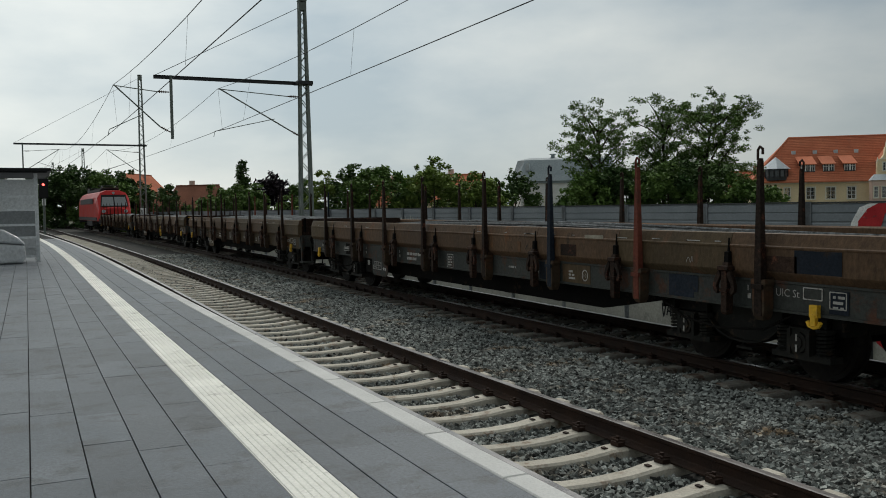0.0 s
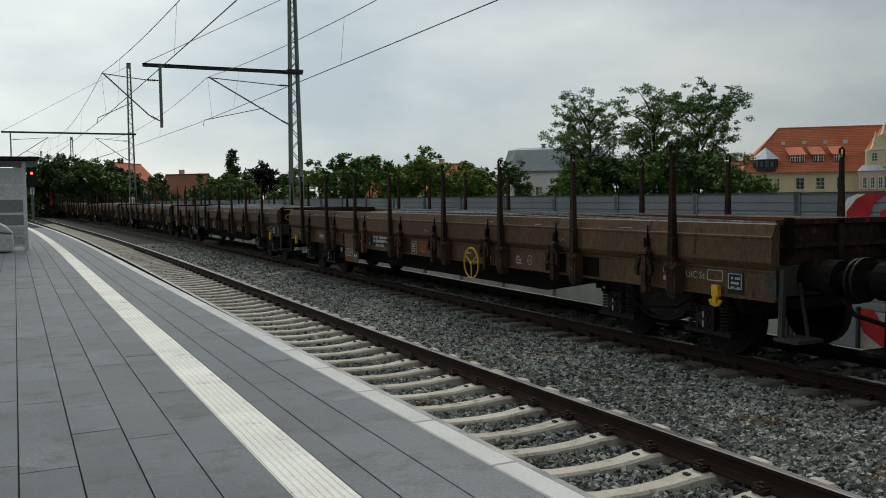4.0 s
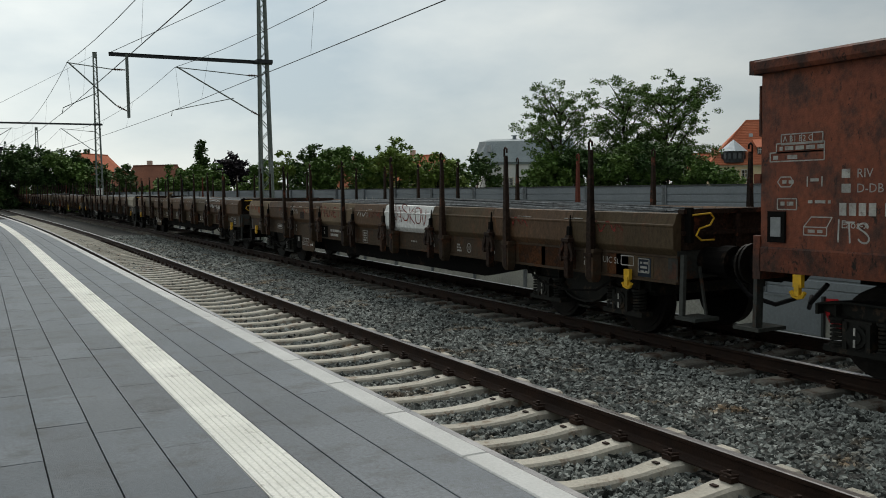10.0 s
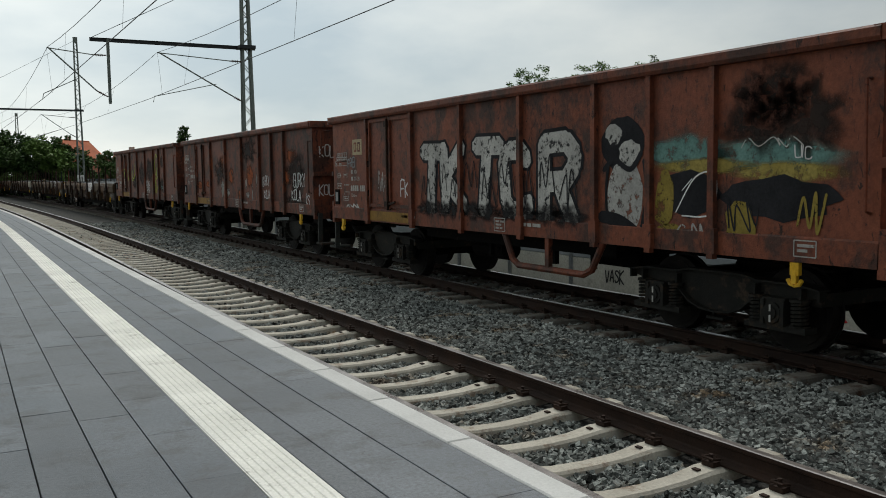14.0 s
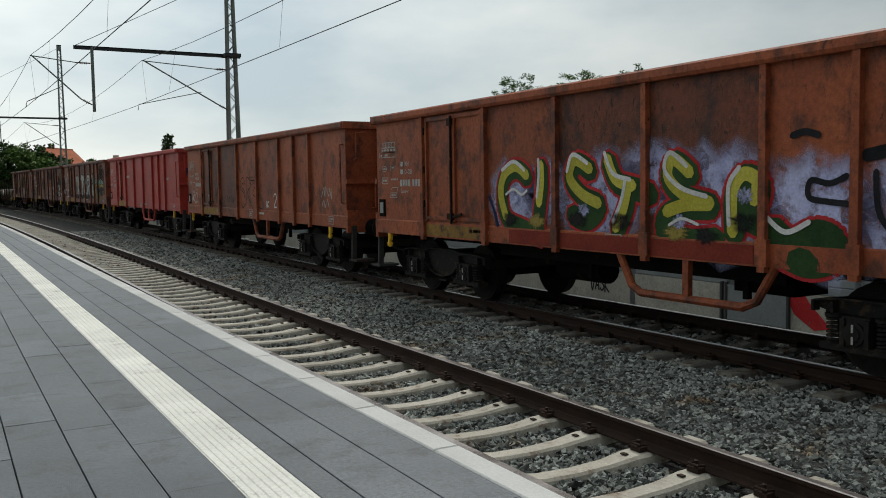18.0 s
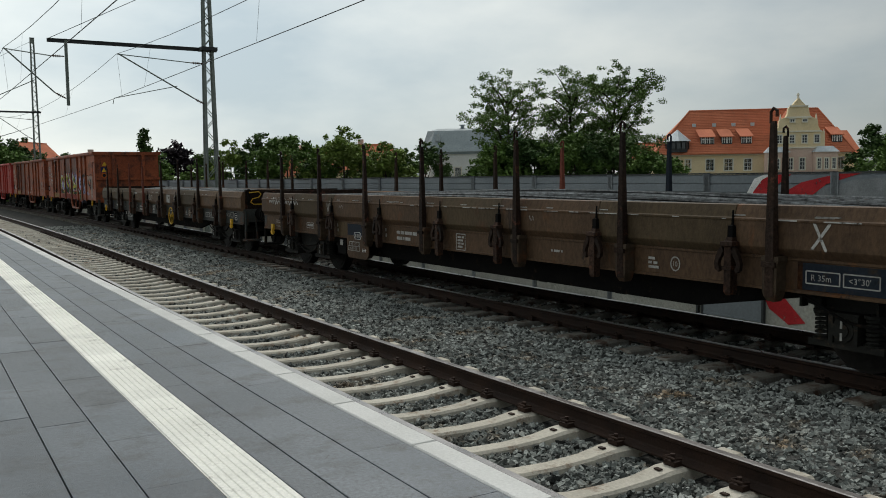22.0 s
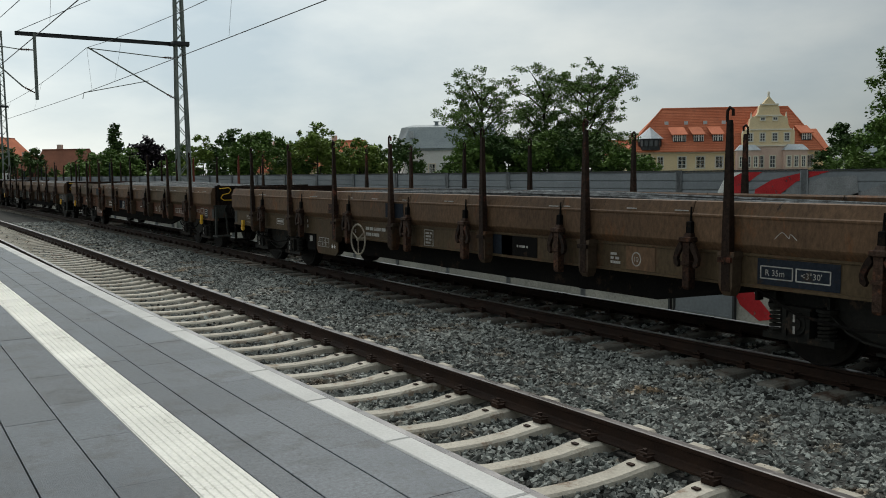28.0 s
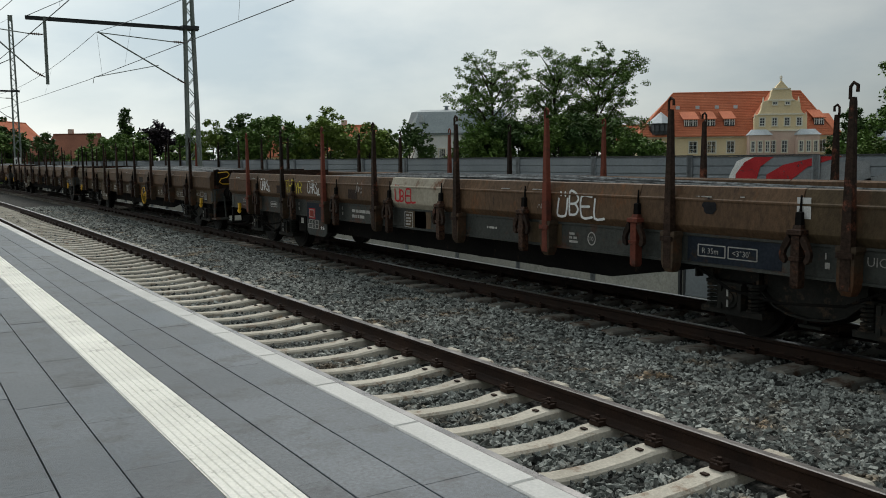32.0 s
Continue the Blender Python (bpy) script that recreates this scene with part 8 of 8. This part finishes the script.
for n, (y, z) in enumerate(((-5.6, 2.75), (-5.95, 2.5), (-5.35, 2.55))):
    cloud(w, y, z, 0.5, 0.4, BX - 0.002, "mist_soot", 126 + n, 0.3, 0.4)
spray(w, "UIC", -5.85, 2.08, 0.11, BX - 0.01, 0.014, "spray_white", 59), scrawl(w, -5.6, 2.25, 0.4, 0.06, BX - 0.01, 0.012, "spray_silver", 60, 9)
w = BOXES[3]
bars(w, BX, 2.5, 2.35, [[0.1, 0.5]], h=0.09)
bars(w, BX, -4.9, 2.2, [[0.12, 0.16]], h=0.08)
w = BOXES[4]
spray(w, "SERZ", -0.25, 2.0, 0.17, BX, 0.018, "spray_black", 60, 0.7)
for pts in (((0.10, 1.95), (0.28, 2.16), (0.52, 2.06), (0.52, 1.84), (0.25, 1.74), (0.14, 1.48), (0.34, 1.34), (0.56, 1.48)),
            ((0.22, 1.98), (0.34, 2.00), (0.40, 1.90), (0.20, 1.80), (0.05, 1.55)),
            ((0.00, 1.38), (-0.02, 2.10), (-0.25, 2.12), (-0.38, 1.92), (-0.10, 1.74), (-0.45, 1.38)),
            ((-0.45, 2.08), (-0.90, 2.04), (-0.55, 1.74), (-0.85, 1.60), (-0.95, 1.40), (-1.30, 1.32), (-1.38, 1.16), (-1.20, 1.10)),
            ((-0.45, 1.38), (-0.62, 1.28), (-0.92, 1.36))):
    stroke(w, pts, 0.024, BX, "spray_black")
scrawl(w, 1.5, 1.55, 0.4, 0.12, BX, 0.018, "spray_black", 124, 8), scrawl(w, 2.9, 1.75, 0.25, 0.2, BX, 0.022, "spray_black", 125, 8), spray(w, "AKL2", 5.9, 1.42, 0.26, BX, 0.022, "spray_white", 61, 0.5), spray(w, "TAG", 3.95, 1.42, 0.2, BX, 0.02, "spray_silver", 62)
spray(w, "AK", -1.65, 1.38, 0.16, BX, 0.022, "spray_white", 63), spray(w, "2", -2.25, 1.40, 0.32, BX, 0.03, "spray_white", 64), scrawl(w, -5.75, 1.78, 0.30, 0.16, BX, 0.03, "spray_silver", 65, 8), scrawl(w, -5.7, 1.55, 0.2, 0.1, BX, 0.022, "spray_silver", 66, 6)
w = BOXES[5]
for n, (y, z, a, b) in enumerate(((1.7, 1.72, 0.85, 0.62), (1.0, 1.85, 0.6, 0.5), (-0.15, 1.75, 0.95, 0.62), (-1.2, 1.95, 0.8, 0.5), (-2.0, 1.72, 0.95, 0.70), (-3.3, 1.60, 0.75, 0.70), (-4.2, 1.55, 0.55, 0.62), (-5.0, 1.25, 0.5, 0.22))):
    cloud(w, y, z, a, b, BX, "mist_lilac", 130 + n, 0.16, 0.6)
PIECE = (
    ((1.43, 2.02), (1.70, 2.15), (2.00, 2.03), (2.09, 1.75), (1.96, 1.42), (1.55, 1.29), (1.08, 1.20)),
    ((1.09, 2.16), (1.08, 1.93), (1.13, 1.63), (1.18, 1.38)),
    ((0.02, 2.08), (0.32, 2.20), (0.44, 1.98), (0.19, 1.76), (-0.15, 1.64), (0.10, 1.45), (0.41, 1.52)),
    ((-0.32, 2.20), (-0.48, 1.94), (-0.79, 1.86), (-1.08, 1.78)),
    ((-0.70, 1.84), (-0.63, 1.60), (-0.48, 1.34)),
    ((-1.72, 2.00), (-1.46, 2.16), (-1.38, 1.96), (-1.63, 1.76), (-2.02, 1.66), (-1.66, 1.64), (-1.36, 1.56), (-1.30, 1.38), (-1.70, 1.27), (-2.10, 1.30)),
    ((-2.34, 1.36), (-2.33, 1.77), (-2.47, 1.97), (-2.66, 1.90), (-2.62, 1.70), (-2.42, 1.61), (-2.70, 1.48)),
    ((-2.83, 1.45), (-3.06, 1.31), (-3.33, 1.42), (-3.54, 1.35), (-3.50, 1.19), (-3.25, 1.12), (-2.96, 1.20)))
for layer, (mat_name, wd, up) in enumerate((("spray_red", 0.36, 0.0), ("deep_green", 0.28, 0.0), ("dull_yellow", 0.15, 0.035), ("spray_white", 0.055, 0.11))):
    for n, pts in enumerate(PIECE):
        if mat_name == "dull_yellow" and n == 7:
            continue
        cutoff = len(pts) if layer < 2 else max(3, int(len(pts) * (0.75 if layer == 2 else 0.5)))
        stroke(w, [(y + up * 0.6, z + up) for y, z in pts[:cutoff]], wd, BX - 0.003 - 0.006 * layer, mat_name)
for n, (y, z) in enumerate(((1.85, 1.42), (1.2, 1.40), (0.3, 1.46), (-0.55, 1.45), (-1.5, 1.36), (-2.45, 1.50), (-1.95, 1.34))):
    cloud(w, y, z, 0.20, 0.11, BX - 0.028, ("mist_black", "mist_yellow", "mist_black")[n % 3], 150 + n, 0.3, 0.5)
for n, (y, z) in enumerate(((1.75, 1.72), (0.15, 1.60), (-1.55, 1.48), (-2.48, 1.78))):
    cloud(w, y, z, 0.12, 0.10, BX - 0.030, "mist_lilac", 156 + n, 0.3, 0.7)
stroke(w, ((1.95, 1.78), (1.75, 1.86), (1.55, 1.78), (1.42, 1.84)), 0.035, BX - 0.034, "spray_white"), stroke(w, ((-1.40, 1.44), (-1.60, 1.52), (-1.85, 1.46)), 0.035, BX - 0.034, "spray_white")
stroke(w, ((-3.66, 1.97), (-3.48, 1.90), (-3.27, 1.93), (-3.25, 1.77), (-3.44, 1.73), (-3.67, 1.71)), 0.06, BX - 0.009, "spray_black"), stroke(w, ((-3.05, 2.37), (-3.2, 2.40), (-3.35, 2.36)), 0.07, BX - 0.009, "spray_black")
stroke(w, ((-3.85, 2.15), (-4.3, 2.2), (-4.7, 2.05)), 0.12, BX - 0.009, "spray_black"), blot(w, -4.4, 1.85, 0.2, 0.2, BX - 0.009, "spray_black", 163, 14, 0.2), stroke(w, ((-3.95, 2.0), (-4.0, 1.6), (-4.3, 1.35), (-4.75, 1.25)), 0.06, BX - 0.009, "spray_black"), stroke(w, ((-4.1, 1.9), (-4.25, 1.6), (-4.5, 1.7)), 0.05, BX - 0.010, "spray_white")
stroke(w, ((2.45, 1.75), (2.32, 1.55), (2.22, 1.30)), 0.05, BX - 0.009, "navy")
patch(w, 1.9, -2.6, 1.07, 1.27, -1.434, "dark_red")
for n, pts in enumerate((((-4.98, 2.05), (-5.22, 1.98), (-5.25, 1.35), (-5.0, 1.32)), ((-4.95, 2.18), (-6.38, 2.14), (-6.15, 1.95), (-5.95, 1.85), (-5.4, 1.92), (-5.0, 2.05)), ((-6.3, 2.14), (-5.92, 1.95), (-5.78, 1.6), (-5.7, 1.35), (-6.05, 1.22), (-6.15, 1.55)))):
    Kit().add([(BX - 0.003 - 0.0015 * n, y, z) for y, z in pts], [tuple(range(len(pts)))]).put("paint_patch", M["pale_pink"], w)
stroke(w, ((-4.95, 2.2), (-5.4, 2.16), (-5.8, 2.22), (-6.4, 2.14), (-6.15, 1.9), (-6.2, 1.55), (-6.05, 1.2)), 0.035, BX - 0.008, "spray_black")
stroke(w, ((-5.2, 1.95), (-5.3, 1.8), (-5.55, 1.72), (-5.75, 1.55), (-5.75, 2.0)), 0.12, BX - 0.009, "spray_black"), stroke(w, ((-5.35, 2.0), (-5.5, 1.98), (-5.55, 2.06)), 0.035, BX - 0.010, "spray_black")
for n, (y, z) in enumerate(((-5.8, 2.6), (-5.4, 2.45), (0.0, 2.7))):
    scrawl(w, y, z, 0.35, 0.15, BX, 0.015, "box_dark", 170 + n, 6)
# warning plates on the trailing ends
for i in (2, 3, 5):
    sgn = Kit()
    sgn.plate([(-1.10, 2.62), (-0.88, 2.62), (-0.99, 2.80)], 0.004, end).put("warning_triangle", M["yellow"], BOXES[i])
    Kit().plate([(-1.16, 2.32), (-0.88, 2.32), (-0.88, 2.56), (-1.16, 2.56)], 0.003, end).put("warning_plate", M["navy"], BOXES[i])
    Kit().plate([(-1.12, 2.34), (-0.92, 2.34), (-1.02, 2.53)], 0.007, end).put("warning_triangle", M["yellow"], BOXES[i])
    Kit().rod((-1.02, -6.787, 2.18), (-1.02, -6.792, 2.18), 0.12, 16).put("round_sign", M["spray_orange"], BOXES[i])
    Kit().rod((-1.02, -6.793, 2.18), (-1.02, -6.795, 2.18), 0.075, 12).put("sign_symbol", M["spray_black"], BOXES[i])
# barrier: red and white lettering piece, black tags and a pale scrawl
wall = lambda u, v, d: (XB - 0.056 - d, -u, v)
for mat_name, d, poly in (
        ("spray_white", 0.000, [(16.05, 0.2), (16.0, 0.9), (15.75, 1.3), (15.45, 1.40), (15.2, 1.40), (15.55, 1.15), (15.75, 0.8), (15.75, 0.2)]),
        ("spray_red", 0.003, [(15.82, 0.2), (15.78, 0.95), (15.5, 1.27), (15.2, 1.40), (14.6, 1.40), (15.0, 1.15), (15.1, 0.85), (15.2, 0.2)]),
        ("spray_red", 0.003, [(14.9, 0.3), (14.8, 0.95), (14.3, 1.2), (13.3, 1.40), (12.7, 1.40), (13.6, 1.15), (14.1, 0.8), (14.35, 0.3)]),
        ("spray_grey", 0.002, [(14.3, 0.5), (13.8, 1.0), (12.9, 1.25), (12.0, 1.3), (11.9, 0.5)]),
        ("spray_red", 0.003, [(15.32, -1.50), (14.95, -1.48), (14.75, -1.75), (14.1, -2.35), (14.6, -2.45), (15.2, -2.1), (15.32, -1.9)])):
    Kit().add([wall(-y, z, d + (0.016 if z < -1.4 else 0.0)) for y, z in poly], [tuple(range(len(poly)))]).put("graffiti", M[mat_name], barrier)
blot(barrier, 9.6, 0.2, 3.2, 1.1, 0, "spray_grey", 180, at=wall, ragged=0.06)
for n, (y, z) in enumerate(((12.6, 0.55), (11.4, 0.45), (10.6, 0.6), (9.2, 0.5))):
    scrawl(barrier, y, z, 0.6, 0.12, 0, 0.04, "spray_black", 190 + n, 7, at=lambda u, v, d: wall(u, v, d + 0.02))
spray(barrier, "VASK", 23.45, -2.22, 0.42, 0, 0.06, "spray_black", 195, 0.45, at=lambda u, v, d: (XB - 0.066 - d, -u, v))
for n in range(4):
    scrawl(barrier, 45.2 - 0.8 * n, 0.75, 0.5, 0.4, 0, 0.08, "spray_silver", 200 + n, 7, at=lambda u, v, d: (XB - 0.5 - d, -u, v))
# light boards that stick out over two of the loads
for i, y in ((1, 2.9),):
    Kit().bar((-1.0, y + 0.9, 1.62), (-1.15, y - 0.5, 1.86), 0.16, 0.05).put("timber_board", M["timber"], LOADS[i])



# where the first open wagon's leading buffers are, time by time
RUN = [(-5, -146.0), (0, -94.5), (1, -84.3), (2, -73.85), (3, -63.75), (6, -32.85), (8, -12.65), (9, -2.7), (10.4, 11.27), (11.3, 20.25), (12, 27.6), (13, 37.95), (14, 47.87), (17, 78.51), (18, 88.6), (19, 98.5), (20, 108.73), (21, 118.71), (22, 128.67), (23, 139.08), (24, 149.22), (25, 159.25), (28, 189.24), (29, 198.68), (30, 208.90), (31, 220.15), (32, 230.43), (40, 312.0)]


def run(t):
    return float(np.interp(t, [a for a, _ in RUN], [b for _, b in RUN]))


def rail_pose(y, half):
    a, b = Vector(on_line(TF, y - half, RAIL)), Vector(on_line(TF, y + half, RAIL))
    d = b - a
    return Matrix.Translation((a + b) / 2) @ pose(0, 0, 0, math.degrees(math.atan2(d.z, d.y)), 0, math.degrees(math.atan2(-d.x, d.y)))


def motions():
    times = [float(t) for t in range(0, 33)]
    for w, off, half in ROLLING:
        walk(w, [(t, rail_pose(run(t) + off, half)) for t in times])
    for w, load in zip(FLATS, LOADS):
        off = next(o for v, o, _ in ROLLING if v == w)
        walk(load, [(t, rail_pose(run(t) + off, 7.1)) for t in times])


motions()
